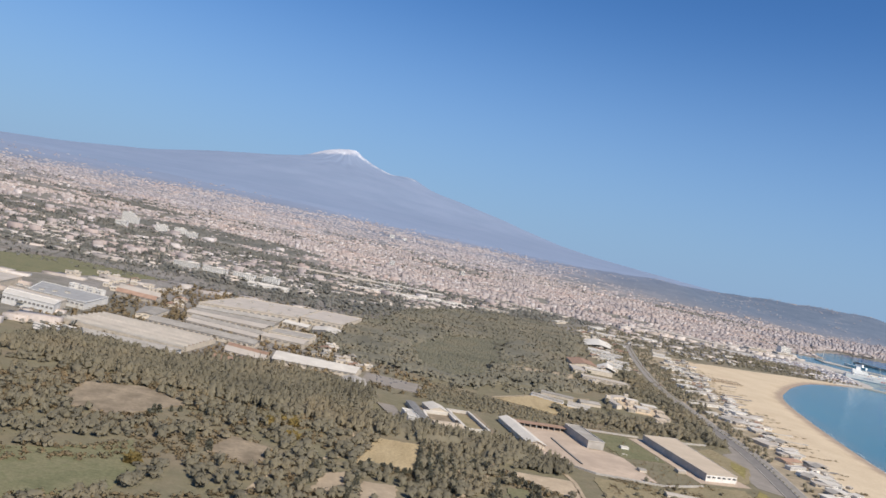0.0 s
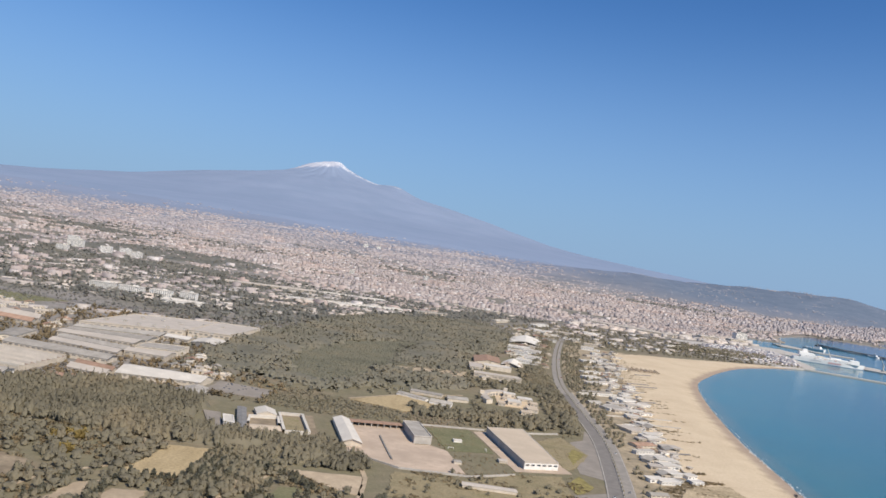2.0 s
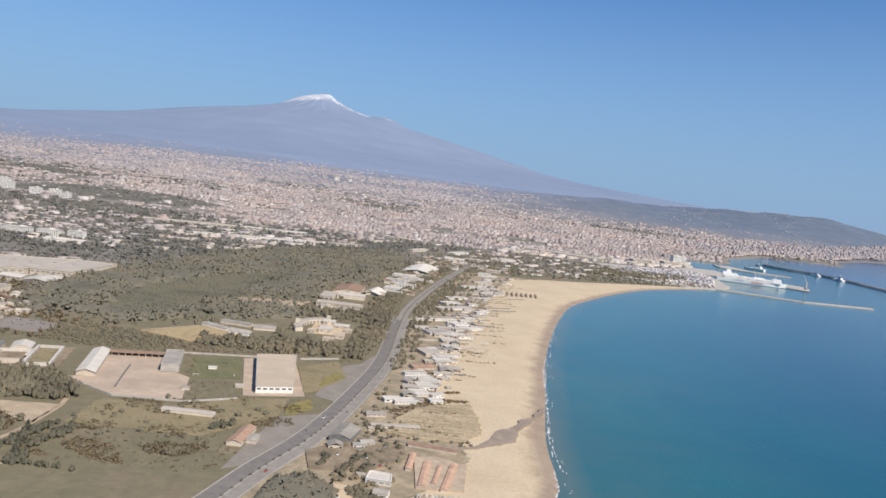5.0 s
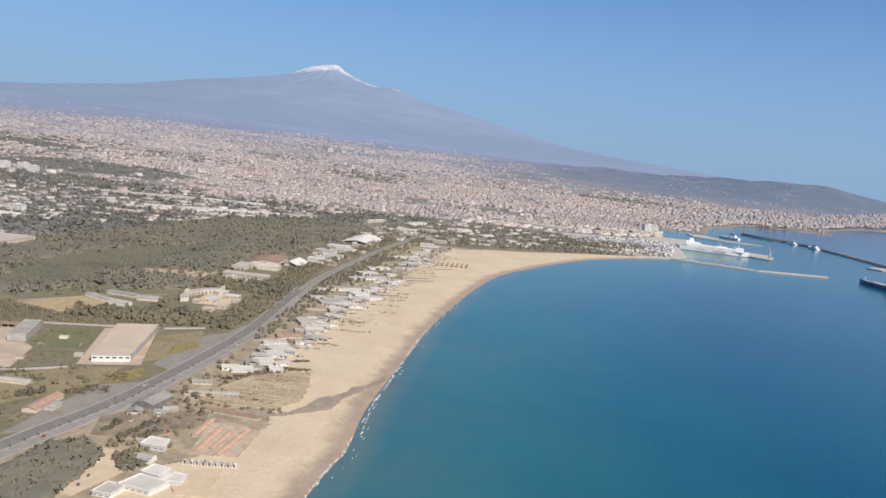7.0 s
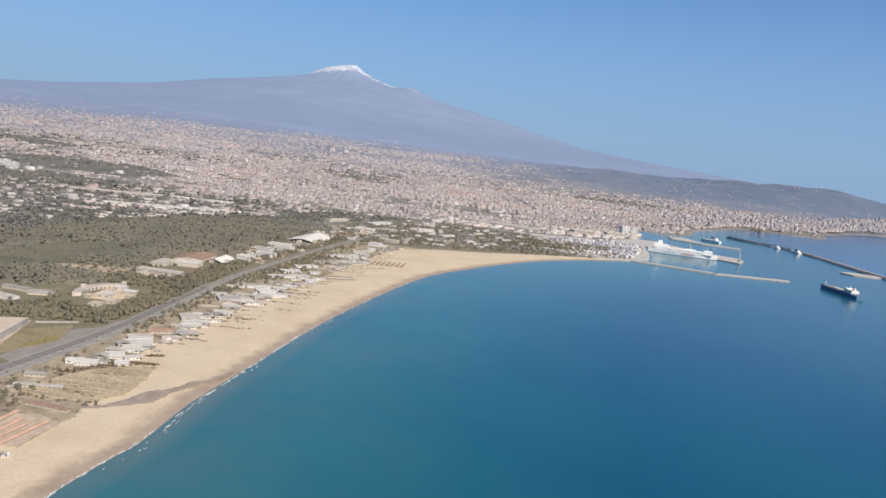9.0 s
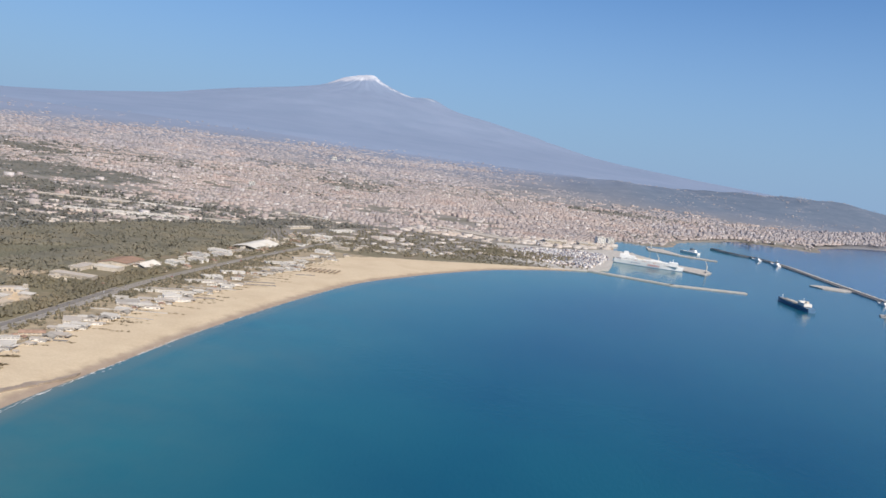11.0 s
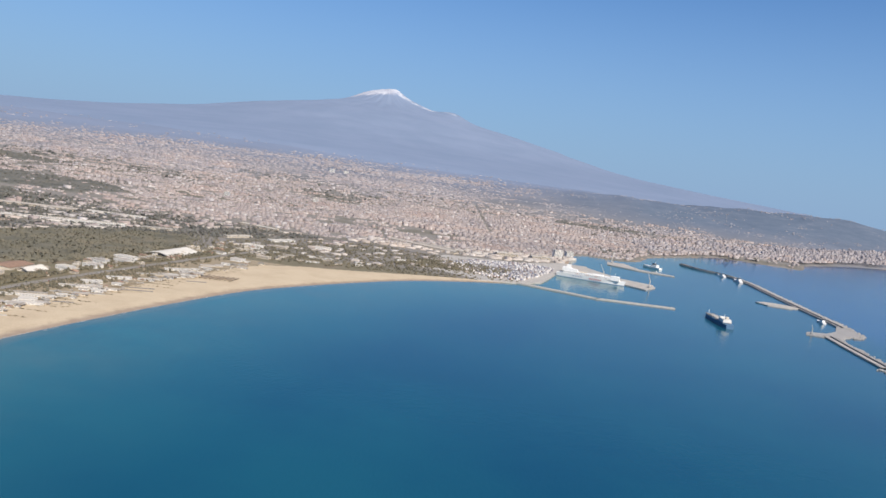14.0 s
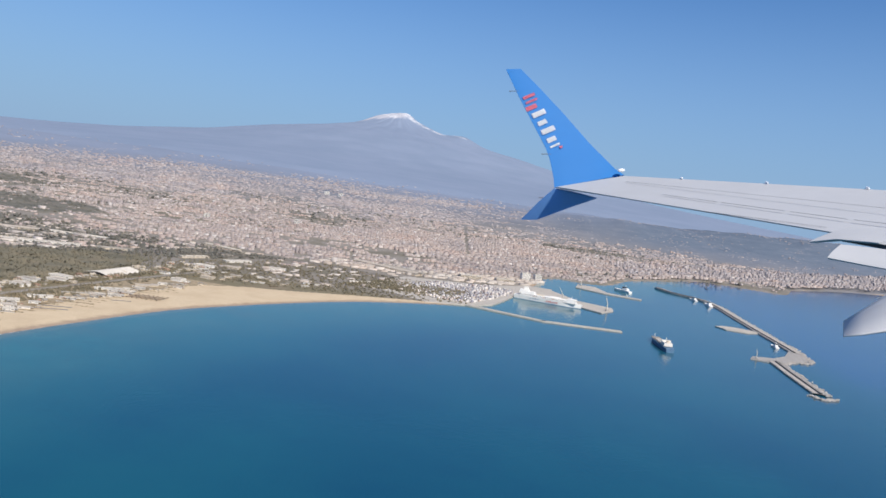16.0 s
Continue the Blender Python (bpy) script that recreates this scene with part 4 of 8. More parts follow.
def curved_villa():
    t = thing("villa", 51, 178, GRADE, 0, "cream villa with a curved wing and terraces among trees", "villa")
    bm = bmesh.new()
    n, ro, ri, h = 14, 7.2, 5.4, 0.95
    rings = []
    for i in range(n + 1):
        a = radians(95 + 120 * i / n)
        rings.append([bm.verts.new((r * math.cos(a), r * 1.35 * math.sin(a), z)) for r, z in ((ri, -0.05), (ro, -0.05), (ro, h), (ri, h))])
    for r, q in zip(rings, rings[1:]):
        for k in range(4):
            bm.faces.new((r[k], q[k], q[(k + 1) % 4], r[(k + 1) % 4]))
    bm.faces.new(rings[0])
    bm.faces.new(rings[-1][::-1])
    bmesh.ops.recalc_face_normals(bm, faces=bm.faces[:])
    part("curved_wing", bm, CREAM, t)
    for x, y, w, d, hh in ((0.6, -2, 3.0, 3.6, 0.9), (3.6, 3.6, 3.4, 2.6, 0.8), (4.2, -6.6, 2.4, 3.8, 0.7), (0.2, 6.4, 2.8, 2.2, 1.0), (2.4, -11, 2.2, 2.6, 0.6), (-2.4, -4.6, 1.6, 2.0, 0.7), (5.4, 0.2, 1.8, 2.4, 0.55), (-0.8, 2.4, 1.8, 2.0, 0.6)):
        b = part("block", box(x, y, 0, w, d, hh), CREAM, t)
        part("roof_terrace", box(x, y, hh, w * 1.04, d * 1.04, 0.08), ROOF_SAND if hh < 0.75 else ROOF_PALE, b)
        for e in (-0.28, 0.28):
            part("window", box(x + e * w, y - d / 2 - 0.01, hh * 0.4, w * 0.2, 0.05, hh * 0.32), GLASS_DUSTY, b)
    bm = bmesh.new()
    rings = []
    for i in range(15):
        a = radians(95 + 120 * i / 14)
        rings.append([bm.verts.new((r * math.cos(a), r * 1.35 * math.sin(a), z)) for r, z in ((5.5, 0.97), (7.1, 0.97), (7.1, 1.05), (5.5, 1.05))])
    for r, q in zip(rings, rings[1:]):
        for k in range(4):
            bm.faces.new((r[k], q[k], q[(k + 1) % 4], r[(k + 1) % 4]))
    bmesh.ops.recalc_face_normals(bm, faces=bm.faces[:])
    part("curved_roof", bm, ROOF_TAN, t, "tan roof along the curve")
    for i in range(12):
        a = radians(100 + 110 * i / 11)
        bm = bmesh.new()
        box_into(bm, 5.38 * math.cos(a), 5.38 * 1.35 * math.sin(a), 0.1, 0.10, 0.55, 0.55, a)
        part("archway", bm, GLASS_DUSTY, t)
    part("tower", box(-6.6, 1.2, 0, 1.0, 1.0, 1.7), CREAM, t)
    part("tower", box(-0.5, 9.4, 0, 0.9, 0.9, 1.6), CREAM, t)
    part("terrace", box(0.8, 0.6, 0, 8, 12, 0.12), COURT, t, "sandy paved terrace")


curved_villa()
shed([(43.8, 209), (56.6, 208.4), (56.4, 212), (44, 213)], 0.9, CREAM, ROOF_TAN, "tan garden estate wing", name="villa", category="villa", windows=8)
shed([(43, 220), (46.8, 219.6), (47, 229), (43.2, 229)], 0.9, CREAM, ROOF_TAN, "tan garden estate wing", name="villa", category="villa")
shed([(47.4, 225), (55.4, 225), (55.4, 230), (47.6, 230)], 1.0, CREAM, ROOF_PALE, "tan garden estate wing with a pale roof", name="villa", category="villa")
shed([(45, 233), (53, 236), (53.4, 248), (45.2, 246)], 0.9, CREAM, ROOF_RED, "school with a faded red roof", kind="low", name="school", category="building")


def tent(x, y, w, d, h, turn, label):
    """A sail roof slung from a ridge down to its corners."""
    t = thing("tent_roof", x, y, ground_z(x, y), turn, label, "tent")
    bm = bmesh.new()
    n = 8
    layers = []
    for drop in (0.0, 0.08):
        grid = []
        for i in range(n + 1):
            row = []
            for j in range(n + 1):
                u, v = i / n * 2 - 1, j / n * 2 - 1
                z = h * (1 - abs(u) ** 1.2) * (0.62 + 0.38 * (v + 1) / 2) + 0.3 + 0.25 * abs(u) * abs(v) - drop
                row.append(bm.verts.new((u * w / 2 * (1 - 0.12 * abs(v)), v * d / 2 * (1 - 0.08 * (1 - abs(u))), z)))
            grid.append(row)
        layers.append(grid)
    for i in range(n):
        for j in range(n):
            for g in layers:
                bm.faces.new((g[i][j], g[i + 1][j], g[i + 1][j + 1], g[i][j + 1]))
    p, q = layers
    rim = [(i, 0) for i in range(n)] + [(n, j) for j in range(n)] + [(i, n) for i in range(n, 0, -1)] + [(0, j) for j in range(n, 0, -1)]
    for a, c in zip(rim, rim[1:] + rim[:1]):
        bm.faces.new((p[a[0]][a[1]], p[c[0]][c[1]], q[c[0]][c[1]], q[a[0]][a[1]]))
    bmesh.ops.recalc_face_normals(bm, faces=bm.faces[:])
    part("canopy", bm, SAILCLOTH, t)
    part("end_wall", box(0, -d * 0.42, 0, w * 0.6, 0.2, 0.6), DARKWALL, t)
    for sx in (-1, 1):
        for sy in (-1, 1):
            part("mast", box(sx * w * 0.42, sy * d * 0.44, 0, 0.18, 0.18, 0.5), CONCRETE, t)


tent(57, 241, 6.4, 8.5, 1.5, -12, "white pitched tent roof beside the road")
tent(69.5, 316, 13.5, 22, 1.8, -8, "large white sail roof of an events hall")


# ---- trees ----
def icosahedron():
    p = (1 + 5 ** 0.5) / 2
    v = np.array([(-1, p, 0), (1, p, 0), (-1, -p, 0), (1, -p, 0), (0, -1, p), (0, 1, p), (0, -1, -p), (0, 1, -p), (p, 0, -1), (p, 0, 1), (-p, 0, -1), (-p, 0, 1)]) / math.sqrt(1 + p * p)
    f = np.array([(0, 11, 5), (0, 5, 1), (0, 1, 7), (0, 7, 10), (0, 10, 11), (1, 5, 9), (5, 11, 4), (11, 10, 2), (10, 7, 6), (7, 1, 8),
                  (3, 9, 4), (3, 4, 2), (3, 2, 6), (3, 6, 8), (3, 8, 9), (4, 9, 5), (2, 4, 11), (6, 2, 10), (8, 6, 7), (9, 8, 1)])
    return v, f


ICO_V, ICO_F = icosahedron()


def clumps(rng, count, spread, size, flat=0.75):
    """Crown of uneven clumps round the origin, one unit wide: verts and triangles."""
    vs, fs = [], []
    for k in range(count):
        a, r = rng.uniform(0, 2 * math.pi), spread * math.sqrt(rng.uniform(0, 1))
        c = np.array([r * math.cos(a), r * math.sin(a), rng.uniform(-0.25, 0.35) * (1.2 - r)])
        s = size * rng.uniform(0.65, 1.25)
        v = ICO_V * rng.uniform(0.7, 1.25, (12, 1)) * np.array([s, s, s * flat]) + c
        fs.append(ICO_F + 12 * len(vs))
        vs.append(v)
    return np.concatenate(vs), np.concatenate(fs)


def leafy(rng, count, tall=1.0, size=1.0):
    """Crown of loose leaf sprays set over an uneven egg, one unit wide."""
    d = rng.normal(size=(count, 3))
    d /= np.linalg.norm(d, axis=1)[:, None]
    r = rng.uniform(0.28, 0.52, (count, 1)) * (1 + 0.25 * np.sin(5 * d[:, :1] + 3 * d[:, 1:2]))
    c = d * r * np.array([1, 1, tall])
    s = rng.uniform(0.10, 0.20, (count, 1)) * size
    a = rng.normal(size=(count, 3)) * s
    b = rng.normal(size=(count, 3)) * s
    v = np.stack([c - a * 0.6, c + a, c + b * 0.9, c - b * 0.5 + d * s], 1).reshape(-1, 3)
    i = np.arange(count)[:, None] * 4
    f = np.concatenate([i + np.array([[0, 1, 2]]), i + np.array([[1, 3, 2]])])
    return v, f


def scatter(name, spots, templates, mat, label, category, rng):
    """Many crowns joined into one mesh; spots: x, y, z, width, height."""
    vs, fs, ns, base = [], [], [], 0
    pick = rng.integers(0, len(templates), len(spots))
    for k, (tv, tf) in enumerate(templates):
        s = spots[pick == k]
        if not len(s):
            continue
        a = rng.uniform(0, 2 * math.pi, len(s))
        ca, sa = np.cos(a)[:, None], np.sin(a)[:, None]
        x = (tv[None, :, 0] * ca - tv[None, :, 1] * sa) * s[:, 3:4] + s[:, 0:1]
        y = (tv[None, :, 0] * sa + tv[None, :, 1] * ca) * s[:, 3:4] + s[:, 1:2]
        z = tv[None, :, 2] * s[:, 4:5] + s[:, 2:3] + s[:, 4:5] * 0.5
        v = np.stack([x, y, z], -1).reshape(-1, 3)
        f = (tf[None] + (np.arange(len(s)) * len(tv))[:, None, None]).reshape(-1, 3) + base
        base += len(v)
        vs.append(v)
        fs.append(f)
        out = np.stack([(x - s[:, 0:1]) / s[:, 3:4], (y - s[:, 1:2]) / s[:, 3:4], tv[None, :, 2] + 0 * x + 0.55], -1).reshape(-1, 3)
        ns.append(out / np.linalg.norm(out, axis=1)[:, None])
    ob = joined(name, np.concatenate(vs), np.concatenate(fs), [mat], smooth=True)
    # leaf sprays take the light of the whole crown's curve
    ob.data.normals_split_custom_set_from_vertices(np.concatenate(ns).tolist())
    return tagged(ob, label, category, kind="stuff")


RNG = np.random.default_rng(7)
SINGLE = [clumps(RNG, 1, 0.05, 0.5, 0.9) for _ in range(8)]
def full(rng, tall, count, size):
    """A round crown: many small clumps over a solid heart, fringed with fine sprays."""
    d = rng.normal(size=(9, 3))
    d /= np.linalg.norm(d, axis=1)[:, None]
    vs, fs = [ICO_V * np.array([0.37, 0.37, 0.37 * tall]) * rng.uniform(0.85, 1.1, (12, 1))], [ICO_F]
    for k, p in enumerate(d):
        r = rng.uniform(0.13, 0.2)
        vs.append(ICO_V * r * rng.uniform(0.8, 1.2, (12, 1)) + p * np.array([0.32, 0.32, 0.32 * tall]))
        fs.append(ICO_F + 12 * (k + 1))
    w, g = leafy(rng, count, tall, size)
    return np.concatenate(vs + [w]), np.concatenate(fs + [g + 120])


def bushy(rng, tall):
    """A crown of clumps with loose sprays round it."""
    v, f = clumps(rng, 2, 0.22, 0.27, 0.95)
    w, g = leafy(rng, 22, tall)
    return np.concatenate([v, w]), np.concatenate([f, g + len(v)])


def fill(poly, spacing, wide, tall, keep=1.0, avoid=()):
    """Jittered spots over a polygon, as rows of x, y, z, width, height."""
    poly = np.array(poly, float)
    x0, y0 = poly.min(0)
    x1, y1 = poly.max(0)
    gx, gy = np.meshgrid(np.arange(x0, x1, spacing), np.arange(y0, y1, spacing))
    gx = gx.ravel() + RNG.uniform(-0.5, 0.5, gx.size) * spacing
    gy = gy.ravel() + RNG.uniform(-0.5, 0.5, gy.size) * spacing
    ok = inside(gx, gy, poly) & (RNG.uniform(size=gx.size) < keep)
    for q in avoid:
        ok &= ~inside(gx, gy, np.array(q, float))
    gx, gy = gx[ok], gy[ok]
    w = RNG.uniform(*wide, gx.size)
    h = RNG.uniform(*tall, gx.size)
    return np.stack([gx, gy, height(gx, gy) - 0.05, w, h], 1)


def canopy(name, poly, step, low, high, mat, label, avoid=()):
    """Closed, uneven undergrowth below the crowns of a stand."""
    q = np.array(poly, float)
    (x0, y0), (x1, y1) = q.min(0), q.max(0)
    gx, gy = np.meshgrid(np.arange(x0, x1, step), np.arange(y0, y1, step))
    gx, gy = gx + RNG.uniform(-0.35, 0.35, gx.shape) * step, gy + RNG.uniform(-0.35, 0.35, gx.shape) * step
    ok = inside(gx, gy, q)
    for p in avoid:
        ok &= ~inside(gx, gy, np.array(p, float))
    lump = 0.5 + 0.5 * np.sin(gx * 0.9 + 2 * np.sin(gy * 0.5)) * np.sin(gy * 1.1 + 1.6 * np.sin(gx * 0.6))
    z = height(gx, gy) + np.where(ok, low + (high - low) * (0.5 * lump + 0.5 * RNG.uniform(size=gx.shape)), -0.3)
    idx = np.arange(gx.size).reshape(gx.shape)
    faces = np.stack([idx[:-1, :-1], idx[:-1, 1:], idx[1:, 1:], idx[1:, :-1]], -1).reshape(-1, 4)
    faces = faces[ok.ravel()[faces].any(1)]
    return tagged(joined(name, np.stack([gx, gy, z], -1).reshape(-1, 3), faces, [mat], smooth=True), label, "undergrowth", kind="stuff")


CLOUDY = [clumps(RNG, 4, 0.30, 0.27, 0.8) for _ in range(6)] + [bushy(RNG, t) for t in (0.8, 0.95, 1.1)]
SPRAY = [bushy(RNG, t) for t in (0.9, 1.0, 1.1, 1.2, 1.0, 0.85)]
FINE = [full(RNG, t, 64, 0.40) for t in (1.0, 1.1, 1.2, 1.0, 1.15, 0.95)]
TALLISH = [full(RNG, t, 34, 0.5) for t in (1.0, 1.1, 1.2, 1.0, 1.15, 0.95)]
WOOD = [(-17.6, 173), (-23.8, 191), (-18.7, 234.6), (-12, 262), (-8, 307), (18, 350), (45, 372), (58, 366), (63, 340), (60, 300), (50, 258), (40, 252), (43, 232), (40, 216), (24, 212), (19, 206), (25, 198), (41, 200), (41, 186), (30, 180), (22, 180), (12, 163), (0, 166)]
GLADE = [(x + RNG.normal(0, 1.6), y + RNG.normal(0, 2.2)) for x, y in smooth_line([(26, 262), (20, 196), (10, 172), (0, 178), (-2, 200), (2, 228), (12, 250), (26, 262)], 2.0)]
scatter("young_wood", fill(GLADE, 0.5, (0.6, 0.95), (0.3, 0.6), 0.95), SINGLE, GLADE_LEAF, "low even stand of young pines inside the wood", "wood", RNG)
WOOD_SPOTS = fill(WOOD, 0.95, (1.1, 2.1), (0.8, 1.5), 0.94, [GLADE])
swell = 0.5 + 0.5 * np.sin(WOOD_SPOTS[:, 0] * 0.21 + 2 * np.sin(WOOD_SPOTS[:, 1] * 0.09)) * np.sin(WOOD_SPOTS[:, 1] * 0.13 + 1.5 * np.sin(WOOD_SPOTS[:, 0] * 0.12))
WOOD_SPOTS[:, 4] *= 0.7 + 0.7 * swell
WOOD_SPOTS = WOOD_SPOTS[RNG.uniform(size=len(WOOD_SPOTS)) < 0.62 + 0.6 * swell]
stray = fill([(-26, 165), (-32, 200), (-26, 250), (-14, 300), (14, 356), (60, 392), (70, 345), (64, 296), (52, 250), (46, 196), (34, 176), (12, 158), (-8, 160)], 1.3, (0.6, 1.4), (0.5, 1.2), 0.35, [GLADE])
canopy("undergrowth", WOOD, 0.9, 0.6, 1.05, WOOD_LEAF, "closed dark undergrowth below the pines", [GLADE])
scatter("wood", np.concatenate([WOOD_SPOTS, stray]), CLOUDY, WOOD_LEAF, "dense dark umbrella pine wood", "wood", RNG)

FIELDS = [GOLD, *PLOTS, MEADOW, HEATH, [(-21.5, 88), (-15, 86), (-14.6, 93.6), (-20.4, 95.6)], [(14.2, 105), (24.2, 106.4), (24.6, 98.2), (20.8, 99.6)], [(21.8, 83.4), (28.2, 84.6), (29.5, 78.5), (22, 76)],
          [(13.4, 91.6), (14.4, 97), (17, 98), (18.2, 92.2)], [(-5.6, 118), (16, 118), (16, 139), (-6, 139)], [(22.6, 84), (24, 104), (31, 99), (31, 80), (24, 80)]]
belt = [fill([(-62, 132), (-40, 131), (-24, 141), (-8, 136), (1, 133), (0, 121), (17, 119.5), (22, 114), (26, 110), (14, 107), (9, 114), (4, 111), (-6, 110), (-18, 111), (-30, 113), (-62, 116)], 0.85, (0.85, 1.6), (1.2, 2.5), 0.85, FIELDS),
        fill([(-60, 118), (-6, 114), (0, 100), (8, 100), (14, 106), (26, 96), (30, 78), (-20, 60), (-60, 60)], 1.15, (0.7, 1.9), (0.6, 1.6), 0.5, FIELDS)]
belt = np.concatenate(belt)
open_ground = (np.sin(belt[:, 0] * 0.19 + 2 * np.sin(belt[:, 1] * 0.11)) * np.sin(belt[:, 1] * 0.23 + 1) > 0.42) & (belt[:, 1] < 111)
belt = belt[~open_ground]
# gardens and hedged plots with few trees
gardens = inside(belt[:, 0], belt[:, 1], np.array([(7, 108), (26, 106), (31, 88), (15, 82), (5, 100)])) & (RNG.uniform(size=len(belt)) < 0.6)
belt = belt[~gardens]

bushes = fill([(-60, 118), (-6, 114), (0, 100), (8, 100), (14, 106), (26, 96), (30, 78), (-20, 60), (-60, 60)], 0.8, (0.45, 1.1), (0.25, 0.6), 0.5, FIELDS[:3] + FIELDS[4:])
canopy("undergrowth", [(-62, 131), (-40, 130), (-24, 139), (-8, 135), (0, 132), (0, 121), (17, 118.5), (22, 113), (14, 108), (9, 113), (4, 110.5), (-6, 111), (-18, 112), (-30, 114), (-62, 117)], 0.8, 0.8, 1.5, TREE_LEAF, "olive undergrowth below the tree belt", FIELDS)
scatter("trees", belt, FINE, TREE_LEAF, "belt of olive-brown broadleaf trees and scrub", "trees", RNG)
tufts = fill([(26, 86), (50, 88), (60, 118), (62, 150), (46, 160), (14, 158), (-4, 160), (-4, 140), (16, 140), (30, 112)], 0.8, (0.15, 0.45), (0.08, 0.25), 0.5, SHEDS + [[(18, 120), (28.9, 113.4), (38.8, 114.4), (36, 126.8), (28.2, 138.2), (18.4, 135.6)], [(46.7, 120.2), (56.1, 123.4), (49.5, 148.6), (41, 143.3)], [(56, 90), (62, 112), (66, 150), (60, 148), (53, 100)]])
near_works = fill([(-74, 137), (-20, 137), (4, 142), (4, 160), (-18, 172), (-24, 196), (-18, 238), (-74, 238)], 1.4, (0.6, 1.6), (0.5, 1.3), 0.45, SHEDS + [[(-10, 145.6), (1, 145), (2, 153), (-9.6, 155)]])
clear = (np.sin(bushes[:, 0] * 0.16 + 1.8 * np.sin(bushes[:, 1] * 0.13)) * np.sin(bushes[:, 1] * 0.2 + 1.4 * np.sin(bushes[:, 0] * 0.09)) > 0.22)
bushes = bushes[~clear]
bushes = np.concatenate([bushes, tufts, near_works])
scatter("bushes", bushes, SPRAY, DUNE_LEAF, "low brown and olive scrub over the plain", "scrub", RNG)
around = [fill([(40, 150), (60, 152), (63, 170), (65, 200), (62, 232), (58, 232), (57, 205), (42, 203), (44, 186), (42, 170)], 1.5, (0.9, 1.8), (0.8, 1.7), 0.55, [[(44, 165), (58, 160), (59, 190), (44, 192)]]),
          fill([(14, 140), (28, 142), (40, 147), (50, 150), (44, 160), (30, 151), (16, 155), (2, 160), (0, 142)], 0.9, (0.4, 1.0), (0.3, 0.7), 0.7),
          fill([(58, 240), (66, 250), (80, 330), (110, 420), (100, 440), (62, 372), (60, 300)], 1.8, (0.7, 1.4), (0.6, 1.1), 0.4),
          fill([(80, 340), (112, 336), (150, 352), (215, 380), (222, 430), (120, 455)], 2.0, (0.9, 1.9), (0.5, 1.0), 0.42),
          fill([(150, 385), (205, 395), (212, 425), (165, 420)], 1.6, (1.2, 2.2), (0.9, 1.7), 0.6),
          fill([(28, 90), (48, 92), (54, 112), (46, 118), (30, 112), (26, 100)], 2.2, (0.5, 1.2), (0.4, 0.9), 0.35),
          fill([(68, 145), (72, 150), (76, 200), (84, 235), (92, 280), (82, 280), (71, 222), (69.5, 180)], 1.15, (0.6, 1.3), (0.5, 1.1), 0.42),
          fill([(59.5, 152), (62.5, 152), (65, 172), (65.2, 206), (66.6, 240), (61, 240), (58, 206), (60.5, 190), (61.5, 172)], 0.95, (0.8, 1.7), (0.8, 1.8), 0.75, SHEDS),
          fill([(70, 196), (73.5, 196), (77, 228), (86, 285), (97, 345), (91, 345), (79.5, 285), (71.5, 228)], 1.2, (0.6, 1.3), (0.5, 1.1), 0.34, SHEDS),
          fill([(63, 240), (67, 240), (73.5, 279), (86, 350), (80, 350), (70, 290)], 1.2, (0.8, 1.6), (0.7, 1.5), 0.6, SHEDS),
          fill([(30, 150), (46, 152), (58, 156), (58, 162), (42, 160), (28, 158)], 1.0, (0.9, 1.8), (0.8, 1.7), 0.55, SHEDS),
          fill([(3, 110), (9, 113), (14, 105), (12, 92), (3, 90)], 0.9, (0.6, 1.1), (0.7, 1.3), 0.7),
          fill([(8, 114), (14, 107), (24, 108), (23, 114), (17, 119), (9, 118)], 0.9, (0.8, 1.6), (1.0, 2.0), 0.75),
          np.array([(x + 0.35, y, GRADE + 0.1, 0.35, 0.35) for x, y in smooth_line([p for p in ROAD if 60 < p[1] < 340], 1.6)])]
hedges = []
for (x0, y0), (x1, y1), wide in (((24.4, 86), (25.9, 91.3), 0.7), ((25.9, 91.3), (27.4, 97.8), 0.8), ((28.7, 89.6), (30.2, 97.7), 0.8), ((28.6, 81.8), (29.6, 87.3), 0.7), ((30.5, 85.1), (37.1, 84.7), 0.25), ((46.6, 102.6), (48.6, 105.6), 0.9), ((62.9, 93.2), (63.8, 97.8), 0.35), ((65.8, 92.7), (67.4, 97.8), 0.4), ((68.5, 93.0), (69.5, 96.1), 0.35), ((67.3, 99), (70, 98.6), 0.25)):
    k = int(math.hypot(x1 - x0, y1 - y0) / 0.32)
    u = RNG.uniform(0, 1, k)
    hedges.append(np.stack([x0 + (x1 - x0) * u + RNG.normal(0, wide * 0.5, k), y0 + (y1 - y0) * u + RNG.normal(0, wide * 0.4, k), np.full(k, GRADE - 0.05), RNG.uniform(0.7, 1.2, k) * (0.5 + 0.6 * wide), RNG.uniform(0.8, 1.5, k) * (0.4 + 0.7 * wide)], 1))
GROVE = [(56, 70), (66, 72), (66.8, 86.6), (62.4, 91), (58.6, 89)]
canopy("undergrowth", GROVE, 0.7, 0.35, 0.8, WOOD_LEAF, "closed undergrowth in a dark roadside grove")
scatter("trees", fill(GROVE, 0.5, (0.5, 1.0), (0.5, 1.0), 0.8), CLOUDY, WOOD_LEAF, "dark roadside grove beside a dirt parking", "trees", RNG)
scatter("trees", np.concatenate(hedges), FINE, CYPRESS, "thick dark hedge rows beside a dirt track", "trees", RNG)
scatter("trees", np.concatenate(around), TALLISH, TREE_LEAF, "scattered trees and bushes round the houses and road", "trees", RNG)


